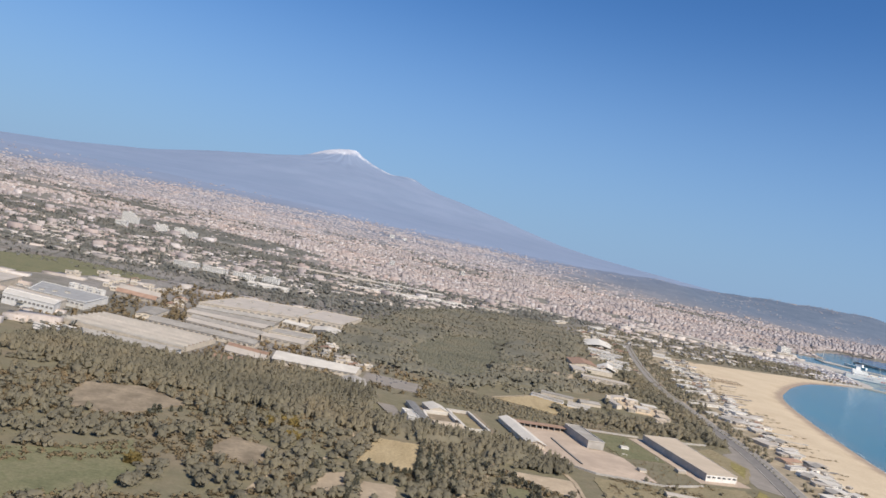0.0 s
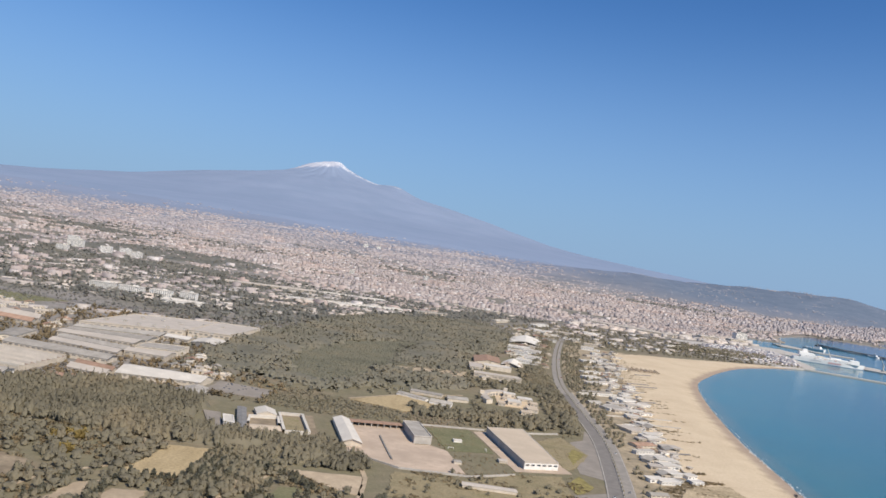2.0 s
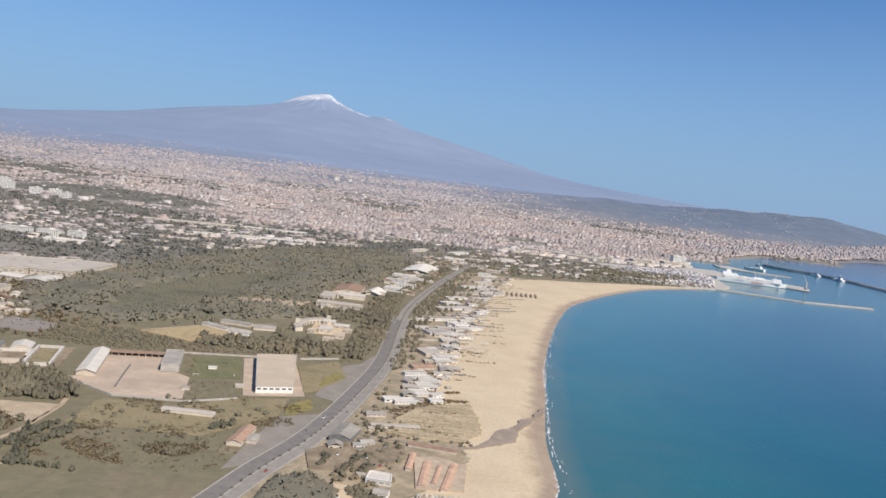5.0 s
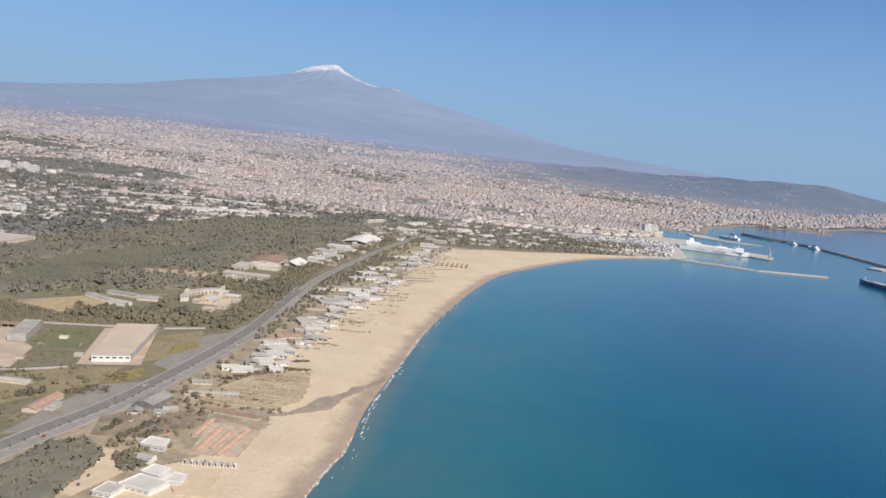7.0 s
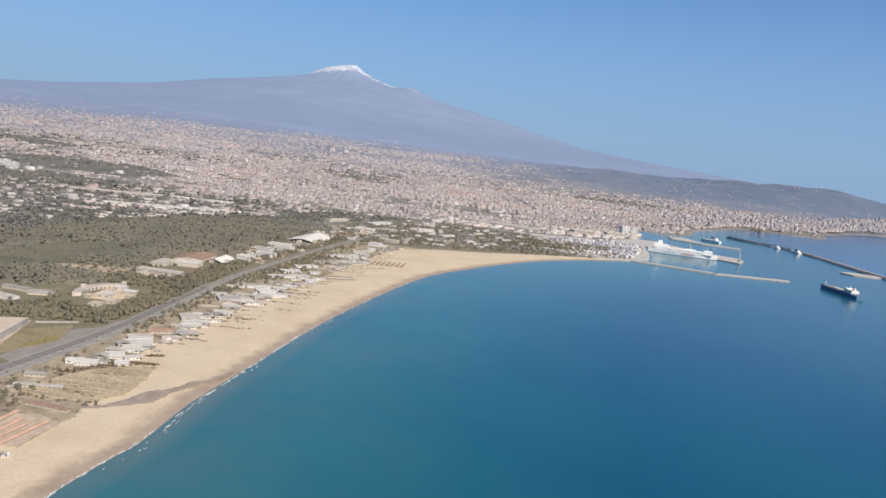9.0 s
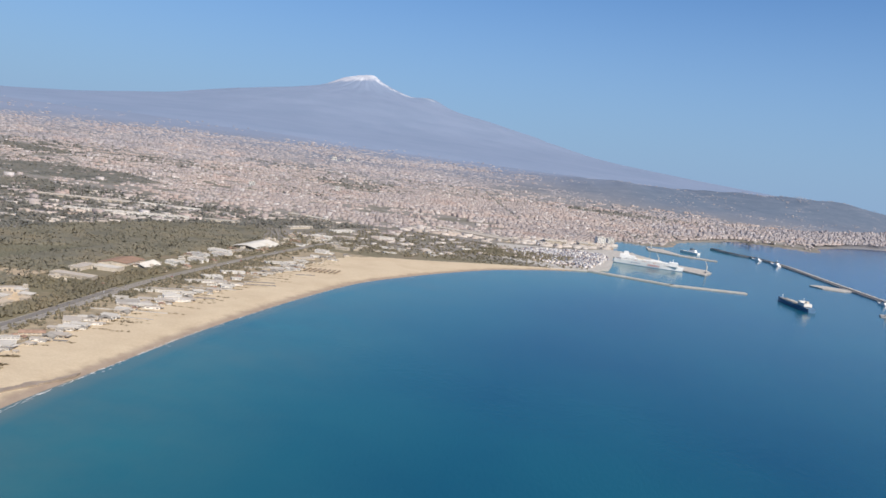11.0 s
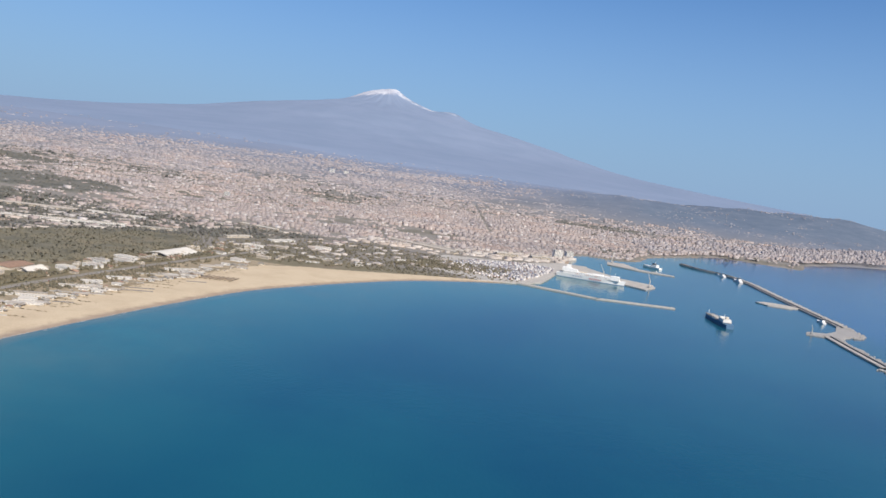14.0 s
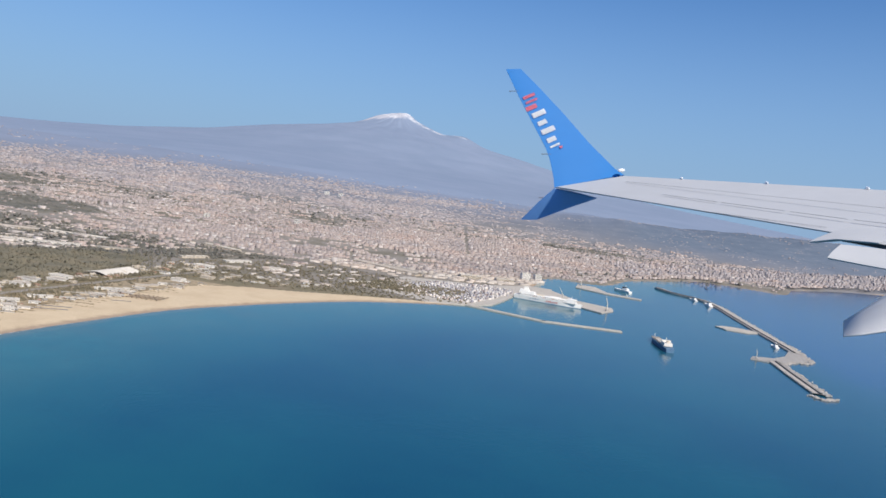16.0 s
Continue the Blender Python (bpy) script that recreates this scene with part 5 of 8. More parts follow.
def tree_thing(name, width, tall, leaf, conic, label, seed):
    rng = np.random.default_rng(seed)
    t = thing(name, 0, 0, 0, 0, label, "tree", "conifers by the field" if conic else "bushes by the field")
    bm = bmesh.new()
    rings = []
    for k in range(5):
        z, r = tall * 0.7 * k / 4, width * 0.07 * (1 - 0.2 * k)
        rings.append([bm.verts.new((r * math.cos(a) + 0.02 * math.sin(3 * k), r * math.sin(a), z)) for a in (i * math.pi / 3 for i in range(6))])
    for p, q in zip(rings, rings[1:]):
        for i in range(6):
            bm.faces.new((p[i], p[(i + 1) % 6], q[(i + 1) % 6], q[i]))
    for k in range(4):
        a = k * 1.7
        p, q = Vector((0, 0, tall * (0.25 + 0.1 * k))), Vector((math.cos(a) * width * 0.3, math.sin(a) * width * 0.3, tall * (0.4 + 0.1 * k)))
        s = Vector((0.02, 0.02, 0))
        bm.faces.new([bm.verts.new(v) for v in (p - s, p + s, q)])
    part("trunk", bm, BARK, t)
    n = 170
    u = rng.uniform(0.02, 1, n)
    r = width / 2 * (np.clip(1.05 - u, 0.05, 1) ** 0.8 if conic else np.sqrt(np.clip(1 - (2 * u - 1) ** 2, 0.05, 1))) * rng.uniform(0.55, 1.1, n)
    a = rng.uniform(0, 2 * math.pi, n)
    c = np.stack([r * np.cos(a), r * np.sin(a), tall * (0.1 + 0.9 * u)], 1)
    s = width * rng.uniform(0.10, 0.2, (n, 1))
    e, f = rng.normal(size=(n, 3)) * s, rng.normal(size=(n, 3)) * s
    v = np.stack([c - e, c + e, c + f, c - f * 0.6 - np.array([0, 0, 1]) * s], 1).reshape(-1, 3)
    i = np.arange(n)[:, None] * 4
    crown = joined("crown", v, np.concatenate([i + np.array([[0, 1, 2]]), i + np.array([[0, 3, 1]])]), [leaf])
    crown.parent = t
    return t


def conifers():
    spots = []
    for a, b, n in (((-5.2, 93.4), (2.4, 94.9), 15), ((3.1, 110), (3.0, 92), 20), ((4.3, 109), (4.4, 91), 19), ((5.7, 108), (6, 92), 15), ((-4.2, 81), (-3.8, 91.6), 13), ((-9.4, 82), (-8.4, 92), 11), ((-32, 97), (-28.6, 103), 5), ((-26.6, 104.4), (-24.6, 102), 4), ((-25, 95), (-23.4, 88.6), 7), ((-21.6, 90), (-20.8, 87), 3), ((7.2, 104), (7.6, 90), 12),
                    ((12, 103), (20, 97), 11), ((9, 98), (16, 90), 11), ((17, 95), (21, 86), 10), ((25, 96), (29, 86), 9), ((12.2, 91), (13.2, 99), 8), ((18.8, 92), (17.6, 99), 6), ((9.4, 104), (17.6, 101), 8)):
        for k in range(n):
            u = (k + RNG.uniform(-0.3, 0.3)) / n
            spots.append((a[0] + (b[0] - a[0]) * u + RNG.uniform(-0.3, 0.3), a[1] + (b[1] - a[1]) * u + RNG.uniform(-0.4, 0.4)))
    kinds = [tree_thing("cypress_tree", 0.9, 1.5, CYPRESS, True, "dark green conifer in a windbreak row", 3), tree_thing("cypress_tree", 1.1, 1.4, CYPRESS, True, "dark green conifer in a windbreak row", 4)]
    bushes = [tree_thing("flowering_bush", 1.5, 1.1, MIMOSA, False, "yellow flowering bush among the scrub", 5)]
    for k, (x, y) in enumerate(spots):
        m = pose(x, y, GRADE - 0.02, 0, 0, RNG.uniform(0, 360)) @ Matrix.Scale(RNG.uniform(0.65, 1.05), 4)
        if k < 2:
            kinds[k].matrix_basis = m
        else:
            c = copy_thing(kinds[k % 2], m)
    for k, (x, y) in enumerate(((-17.6, 104), (-16.6, 105.6), (-15.4, 107), (-14.6, 105.4), (-26.4, 79.6), (-13.6, 99), (-36, 118), (2, 118))):
        m = pose(x, y, GRADE - 0.02, 0, 0, k * 40)
        if k == 0:
            bushes[0].matrix_basis = m
        else:
            copy_thing(bushes[0], m)


conifers()


# ---- the city ----
def blocks(name, x, y, w, d, h, turn, mats, label, category):
    """Plain blocks with roofs, joined: the far city, too many to count."""
    n = len(x)
    ca, sa = np.cos(turn), np.sin(turn)
    z = height(x, y)
    vs = np.zeros((n, 8, 3))
    for k, (sx, sy) in enumerate(((-1, -1), (1, -1), (1, 1), (-1, 1))):
        px, py = sx * w / 2, sy * d / 2
        for top in (0, 1):
            vs[:, k + 4 * top, 0] = x + px * ca - py * sa
            vs[:, k + 4 * top, 1] = y + px * sa + py * ca
            vs[:, k + 4 * top, 2] = z + (h if top else -0.5)
    tpl = np.array([(0, 1, 5, 4), (1, 2, 6, 5), (2, 3, 7, 6), (3, 0, 4, 7), (4, 5, 6, 7)])
    faces = (tpl[None] + (np.arange(n) * 8)[:, None, None]).reshape(-1, 4)
    ob = joined(name, vs.reshape(-1, 3), faces, mats, np.tile([0, 0, 0, 0, 1], n))
    return tagged(ob, label, category, kind="stuff")


def quarter(rng, cx, cy, seeds, own, turn, reach, base, density, step=(2.7, 1.55)):
    """The houses of one quarter: rows of blocks between streets, all those nearest to its own centre."""
    u, v = np.meshgrid(np.arange(-reach, reach, step[0]), np.arange(-reach, reach, step[1]))
    i, j = (u / step[0]).round().astype(int) + 60, (v / step[1]).round().astype(int) + 60
    block = rng.uniform(size=(40, 40))[i // 5, j // 4]
    tone = rng.uniform(0.7, 1.25, (40, 40))[i // 5, j // 4]
    street = ((i + (7 * (j // 4)) % 3) % 5 != 0) & ((j + (5 * (i // 5)) % 2) % 4 != 0)
    keep = street & (block < density) & (rng.uniform(size=u.shape) < 0.93) | (rng.uniform(size=u.shape) < 0.05 * density)
    tone = tone[keep]
    u, v = u[keep] + rng.uniform(-0.6, 0.6, keep.sum()), v[keep] + rng.uniform(-0.35, 0.35, keep.sum())
    x, y = cx + u * math.cos(turn) - v * math.sin(turn), cy + u * math.sin(turn) + v * math.cos(turn)
    d = (x[:, None] - seeds[None, :, 0]) ** 2 + (y[:, None] - seeds[None, :, 1]) ** 2
    ok = d.argmin(1) == own
    x, y, tone = x[ok], y[ok], tone[ok]
    n = x.size
    h = base * tone * rng.uniform(0.7, 1.15, n) + np.where(rng.uniform(size=n) < 0.02, rng.uniform(0.8, 1.8, n), 0)
    return np.stack([x, y, step[0] * rng.uniform(0.6, 1.3, n), step[1] * rng.uniform(0.75, 1.25, n), h, np.full(n, turn) + rng.normal(0, 0.08, n)], 1)


PARKS = [[(-215, 500), (-150, 492), (-96, 505), (-82, 560), (-130, 600), (-200, 590)], [(-285, 478), (-225, 482), (-232, 515), (-280, 512)], [(-330, 700), (-240, 690), (-230, 730), (-320, 745)], [(240, 860), (330, 850), (340, 900), (250, 905)]]


def on_land(b):
    x, y = b[:, 0], b[:, 1]
    ok = inside(x, y, LAND_EDGE) & (line_distance(x, y, COAST) > 6)
    ok &= ~inside(x, y, np.array(WOOD)) & ~inside(x, y, np.array([(150, 370), (225, 370), (250, 500), (215, 505), (120, 470), (110, 430)]))
    ok &= ~inside(x, y, SAND_ZONE) & ~((y < 425) & (x > 55))
    ok &= line_distance(x, y, HIGHWAY) > 9
    for park in PARKS:
        ok &= ~inside(x, y, np.array(park)) | (np.sin(x * 0.9) * np.sin(y * 1.1) > 0.35)
    avenue = line_distance(x, y, [(185, 655), (146, 975)]) < 1.9
    return b[ok & ~avenue]


def city():
    rng = np.random.default_rng(21)
    turn0 = math.atan2(39, 311)

    def lumpy(x, y, f):
        return 0.5 + 0.5 * np.sin(x * f + 2.1 * np.sin(y * f * 0.7)) * np.sin(y * f * 1.1 + 1.7 * np.sin(x * f * 0.6))
    # the dense town, quarter by quarter
    seeds = np.array([(x + rng.uniform(-32, 32), y + rng.uniform(-30, 30)) for x in range(-620, 640, 78) for y in range(440, 1010, 72)], float)
    rows = []
    for k, (x, y) in enumerate(seeds):
        edge = 470 + max(0, 60 - x) * 0.14
        core = math.exp(-(((x - 150) / 260) ** 2 + ((y - 690) / 220) ** 2))
        if y < edge - 30:
            continue
        dens = min(0.97, (0.30 if x > -60 else 0.20) + 0.85 * core) if rng.uniform() > 0.12 else 0.18
        if y > 900 or x < -330:
            dens *= 0.45
        rows.append(quarter(rng, x, y, seeds, k, turn0 + rng.normal(0, 0.22), 75, rng.uniform(0.7, 1.1) + 0.7 * (rng.uniform() < 0.14), dens))
    b = on_land(np.concatenate(rows))
    blocks("city_blocks", b[:, 0], b[:, 1], b[:, 2], b[:, 3], b[:, 4], b[:, 5], [CITY, CITY_ROOF], "dense pink and cream city quarters of flat-roofed blocks", "city")

    def loose(poly, step, density, w, d, h, spread):
        s = fill(poly, step, (1, 1), (1, 1))
        s = s[RNG.uniform(size=len(s)) < density(s[:, 0], s[:, 1])]
        n = len(s)
        tall = np.where(RNG.uniform(size=n) < 0.22, RNG.uniform(h[1], h[2], n), RNG.uniform(h[0], h[1], n))
        return on_land(np.stack([s[:, 0], s[:, 1], RNG.uniform(*w, n), RNG.uniform(*d, n), tall, turn0 + RNG.normal(0, spread, n)], 1))
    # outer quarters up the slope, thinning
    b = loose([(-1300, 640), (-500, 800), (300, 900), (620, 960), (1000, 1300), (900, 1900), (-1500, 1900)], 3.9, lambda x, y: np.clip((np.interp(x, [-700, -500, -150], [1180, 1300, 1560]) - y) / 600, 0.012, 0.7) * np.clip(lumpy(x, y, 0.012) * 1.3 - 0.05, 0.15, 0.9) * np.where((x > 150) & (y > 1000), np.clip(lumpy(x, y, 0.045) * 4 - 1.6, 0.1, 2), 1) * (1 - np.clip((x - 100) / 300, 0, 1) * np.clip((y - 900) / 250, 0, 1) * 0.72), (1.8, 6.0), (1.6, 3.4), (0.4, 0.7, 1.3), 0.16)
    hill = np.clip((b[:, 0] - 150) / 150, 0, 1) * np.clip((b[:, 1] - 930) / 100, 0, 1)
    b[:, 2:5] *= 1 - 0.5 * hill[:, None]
    blocks("city_blocks", b[:, 0], b[:, 1], b[:, 2], b[:, 3], b[:, 4], b[:, 5], [SUBURB_HAZED, SUBURB_ROOF_HAZED], "outer suburbs of pale blocks climbing the volcano's foot", "city")
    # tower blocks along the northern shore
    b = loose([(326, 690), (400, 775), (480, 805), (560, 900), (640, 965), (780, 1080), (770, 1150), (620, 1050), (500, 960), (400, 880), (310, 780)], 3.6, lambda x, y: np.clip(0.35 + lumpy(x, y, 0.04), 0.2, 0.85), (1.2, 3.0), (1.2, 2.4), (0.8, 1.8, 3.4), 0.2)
    blocks("city_blocks", b[:, 0], b[:, 1], b[:, 2], b[:, 3], b[:, 4], b[:, 5], [SUBURB_HAZED, SUBURB_ROOF_HAZED], "pale tower blocks along the northern shore", "city")
    # western suburbs before the town
    b = loose([(-620, 300), (-120, 290), (-10, 330), (40, 420), (60, 480), (-100, 520), (-620, 560)], 4.0, lambda x, y: 0.22 * np.clip(lumpy(x, y, 0.035) * 1.8 - 0.25, 0.03, 1), (1.8, 6.0), (1.2, 2.2), (0.6, 1.3, 2.8), 0.22)
    blocks("suburb_blocks", b[:, 0], b[:, 1], b[:, 2], b[:, 3], b[:, 4], b[:, 5], [CITY, CITY_ROOF], "western suburb of pale apartment blocks", "city")
    b = loose([(-330, 258), (-30, 268), (-8, 310), (15, 360), (60, 395), (100, 455), (-40, 470), (-330, 420)], 6.0, lambda x, y: 0.34 * np.clip(lumpy(x, y, 0.05) * 1.6, 0.25, 1), (3.5, 11), (1.8, 3.6), (0.5, 0.9, 1.3), 0.14)
    blocks("industrial_sheds", b[:, 0], b[:, 1], b[:, 2], b[:, 3], b[:, 4], b[:, 5], [TRAILERS_WALL, SHED_ROOFS], "pale industrial sheds along the railway", "industrial sheds")
    b = loose([(-135, 150), (-66, 128), (-70, 160), (-96, 200), (-60, 232), (-20, 232), (-20, 242), (-140, 236)], 5.5, lambda x, y: np.where((x > -92) & (y < 190) & (y > 155) | inside(x, y, np.array([(-110, 188), (-90, 220), (-76, 246), (-118, 256), (-132, 229)])), 0, 0.35), (3, 8), (2, 4), (0.5, 0.9, 1.4), 0.14)
    blocks("industrial_sheds", b[:, 0], b[:, 1], b[:, 2], b[:, 3], b[:, 4], b[:, 5], [TRAILERS_WALL, SHED_ROOFS], "pale sheds and yards round the factories", "industrial sheds")
    s = fill([(112, 458), (150, 462), (216, 474), (240, 503), (252, 548), (205, 520), (108, 480)], 4.2, (1, 1), (1, 1), 0.75)
    n = len(s)
    blocks("port_sheds", s[:, 0], s[:, 1], RNG.uniform(2.5, 6.5, n), RNG.uniform(1.8, 3.4, n), RNG.uniform(0.6, 1.5, n), 0.3 + RNG.normal(0, 0.15, n), [TRAILERS_WALL, SHED_ROOFS], "pale sheds and offices behind the port", "port sheds")
    s = fill([(74, 366), (150, 368), (210, 384), (222, 425), (160, 462), (104, 452), (84, 410)], 4.8, (2.2, 6.5), (1.3, 2.6), 0.17)
    s = s[line_distance(s[:, 0], s[:, 1], HIGHWAY) > 7]
    n = len(s)
    blocks("industrial_sheds", s[:, 0], s[:, 1], s[:, 3], s[:, 4], RNG.uniform(0.4, 0.95, n), 0.25 + RNG.normal(0, 0.5, n), [TRAILERS_WALL, SHED_ROOFS], "pale sheds and workshops behind the far beach", "industrial sheds")
    # trees between the houses
    g = [fill([(-560, 262), (-20, 262), (0, 330), (70, 400), (100, 450), (-560, 520)], 2.2, (1.2, 2.9), (0.7, 1.6), 0.66),
         *[fill(p, 3.0, (1.4, 2.6), (0.8, 1.5), 0.55) for p in PARKS],
         fill([(-170, 222), (-62, 232), (-15, 236), (-8, 262), (-60, 275), (-170, 262)], 1.7, (0.6, 1.4), (0.4, 0.9), 0.35),
         fill([(-760, 480), (380, 620), (480, 900), (300, 960), (-700, 960)], 7.5, (2, 4.5), (0.9, 1.8), 0.5),
         fill([(-210, 395), (-120, 400), (-60, 440), (-110, 452), (-220, 430)], 2.2, (1.4, 2.4), (1.4, 2.4), 0.75),
         fill([(-60, 232), (-10, 262), (0, 300), (-16, 300), (-60, 262)], 2.4, (1, 2), (0.8, 1.5), 0.4),
         fill([(-130, 140), (-60, 130), (-62, 145), (-75, 160), (-125, 185)], 2.2, (1, 1.8), (0.8, 1.6), 0.3)]
    g = np.concatenate(g)
    for p in PARKS:
        canopy("undergrowth", p, 2.2, 0.2, 0.9, FAR_HAZE_LEAF, "olive undergrowth in a city park")
    park = np.zeros(len(g), bool)
    for p in PARKS:
        park |= inside(g[:, 0], g[:, 1], np.array(p))
    g = g[(line_distance(g[:, 0], g[:, 1], COAST) > 8) & (park | (g[:, 1] < 480) | (lumpy(g[:, 0], g[:, 1], 0.019) > 0.6))]
    scatter("trees", g, CLOUDY, FAR_HAZE_LEAF, "dark trees between the city blocks", "trees", RNG)


TRAILERS_WALL = islands("shed walls", [(0.0, (0.47, 0.43, 0.39)), (0.5, (0.60, 0.57, 0.53)), (1.0, (0.38, 0.345, 0.31))])
SHED_ROOFS = islands("shed roofs", [(0.0, (0.42, 0.37, 0.31)), (0.35, (0.48, 0.43, 0.37)), (0.6, (0.34, 0.30, 0.27)), (0.85, (0.56, 0.52, 0.47)), (1.0, (0.38, 0.29, 0.23))])
city()


# ---- port ----
def quay(name, poly, top, mat, label):
    return tagged(part(name, slab(poly, -2.0, top), mat), label, "quay", kind="structure")


quay("quay", [(196, 371), (217, 381.4), (226.6, 393.6), (231, 415), (234.6, 436), (238, 462), (256, 480), (256, 500), (240, 500), (216, 470), (170, 455), (160, 395)], 0.55, CONCRETE, "concrete quay used as a trailer park")
quay("quay", [(238, 462), (262, 446), (282.6, 425.6), (290, 441), (290, 452), (272, 462), (256, 494)], 0.5, CONCRETE, "concrete ferry quay")
quay("mole", [(213.5, 380.4), (252, 366.2), (254, 368.6), (216, 383.4)], 0.5, CONCRETE, "pale southern mole of the harbour")
quay("mole", [(251.6, 366.2), (288.8, 371.4), (288.4, 374.2), (252, 369)], 0.5, CONCRETE, "pale end of the southern mole")
quay("pier", [(272, 536), (290, 523), (313.6, 517), (314, 520.6), (293, 530), (286, 556), (274, 556)], 0.5, CONCRETE, "concrete pier in the inner harbour")
BW = [(337, 617), (345, 596), (360.5, 578), (366.6, 543), (367.6, 500), (368.6, 459), (371, 388)]
bw = tagged(part("breakwater", ribbon(smooth_line(BW, 6), 0, 5.5, 0.55, 2.6), ROCK), "long grey harbour breakwater", "breakwater", kind="structure")
part("roadway", ribbon(smooth_line(BW, 6), -0.9, 2.2, 0.62, 0.1), CONCRETE, bw, "pale service road")
part("parapet", ribbon(smooth_line(BW, 6), 1.2, 0.5, 1.05, 0.6), DARKWALL, bw, "dark sea wall")
BW2 = [(351.6, 354), (351.3, 330), (351.6, 297)]
bw2 = tagged(part("breakwater", ribbon(BW2, 0, 5.0, 0.5, 2.6), ROCK), "short arm of the breakwater", "breakwater", kind="structure")
part("roadway", ribbon(BW2, 1.3, 1.6, 0.6, 0.1), CONCRETE, bw2, "pale service road")
part("parapet", ribbon(BW2, -0.5, 0.6, 0.95, 0.6), DARKWALL, bw2, "dark sea wall")
quay("quay", [(341.4, 353), (343.8, 359.4), (353.4, 362.6), (361, 372.6), (367.6, 390), (371.6, 390), (371.2, 372.4), (366.4, 363.4), (360.6, 361.4), (355.6, 352), (349, 352)], 0.5, ROCK, "rock elbow of the breakwater")
quay("pier", [(344.8, 444), (350, 449), (356, 450), (367, 446), (367, 441), (360, 435), (349, 436)], 0.45, CONCRETE, "small pier inside the breakwater")


def rocks():
    t, faces, verts = RNG, [], []
    lines = [[(p[0] + 3.0, p[1]) for p in smooth_line(BW, 1.2)], [(p[0] + 3.1, p[1]) for p in smooth_line(BW2, 1.2)], smooth_line([(356.4, 353), (361.4, 360.6), (367, 362.6), (371.8, 371), (372.6, 388)], 0.8), smooth_line([(347, 293), (351, 289), (356, 293)], 0.8)]
    out = []
    for line in lines:
        for x, y in line:
            for _ in range(3):
                out.append((x + t.normal(0, 0.7), y + t.normal(0, 0.5), -0.15, t.uniform(0.7, 1.5), t.uniform(0.6, 1.1)))
    tpl = [(ICO_V * RNG.uniform(0.6, 1.1, (12, 1)) * 0.5, ICO_F) for _ in range(6)]
    scatter("boulders", np.array(out), tpl, ROCK, "heaped grey boulders armouring the breakwater", "boulders", RNG)


rocks()


def parked_trailers():
    s = fill([(172, 412), (200, 386), (216, 388), (232, 436), (234, 460), (218, 470), (186, 446)], 1.5, (1, 1), (1, 1), 0.62)
    n = len(s)
    blocks("trailers", s[:, 0], s[:, 1], RNG.uniform(0.5, 0.7, n), RNG.uniform(1.2, 2.2, n), np.full(n, 0.85) + RNG.uniform(-0.1, 0.2, n), np.full(n, 0.5) + RNG.normal(0, 0.1, n), [TRAILERS, TRAILERS], "rows of parked trailers and containers on the quay", "trailers")


parked_trailers()


def hull(length, beam, depth, flare=1.1, stern=0.9):
    """A ship's hull along +y, its bow at +y, the waterline at zero."""
    bm = bmesh.new()
    n, rows = 16, []
    for i in range(n + 1):
        u = i / n
        y = (u - 0.5) * length
        full = stern + (1 - stern) * min(1, u / 0.15) if u < 0.62 else max(0.02, 1 - ((u - 0.62) / 0.38) ** 2.2)
        top = depth * (1 + 0.12 * max(0, (u - 0.8) / 0.2))
        half = beam / 2 * full
        rows.append([bm.verts.new((sx * half * k, y + (0.02 * length * (z > 0) if u > 0.95 else 0), z)) for sx, k, z in ((-1, flare, top), (-1, 0.92, -0.3), (1, 0.92, -0.3), (1, flare, top))])
    for r, q in zip(rows, rows[1:]):
        for k in range(4):
            bm.faces.new((r[k], q[k], q[(k + 1) % 4], r[(k + 1) % 4]))
    bm.faces.new(rows[0])
    bm.faces.new(rows[-1][::-1])
    bmesh.ops.recalc_face_normals(bm, faces=bm.faces[:])
    return bm


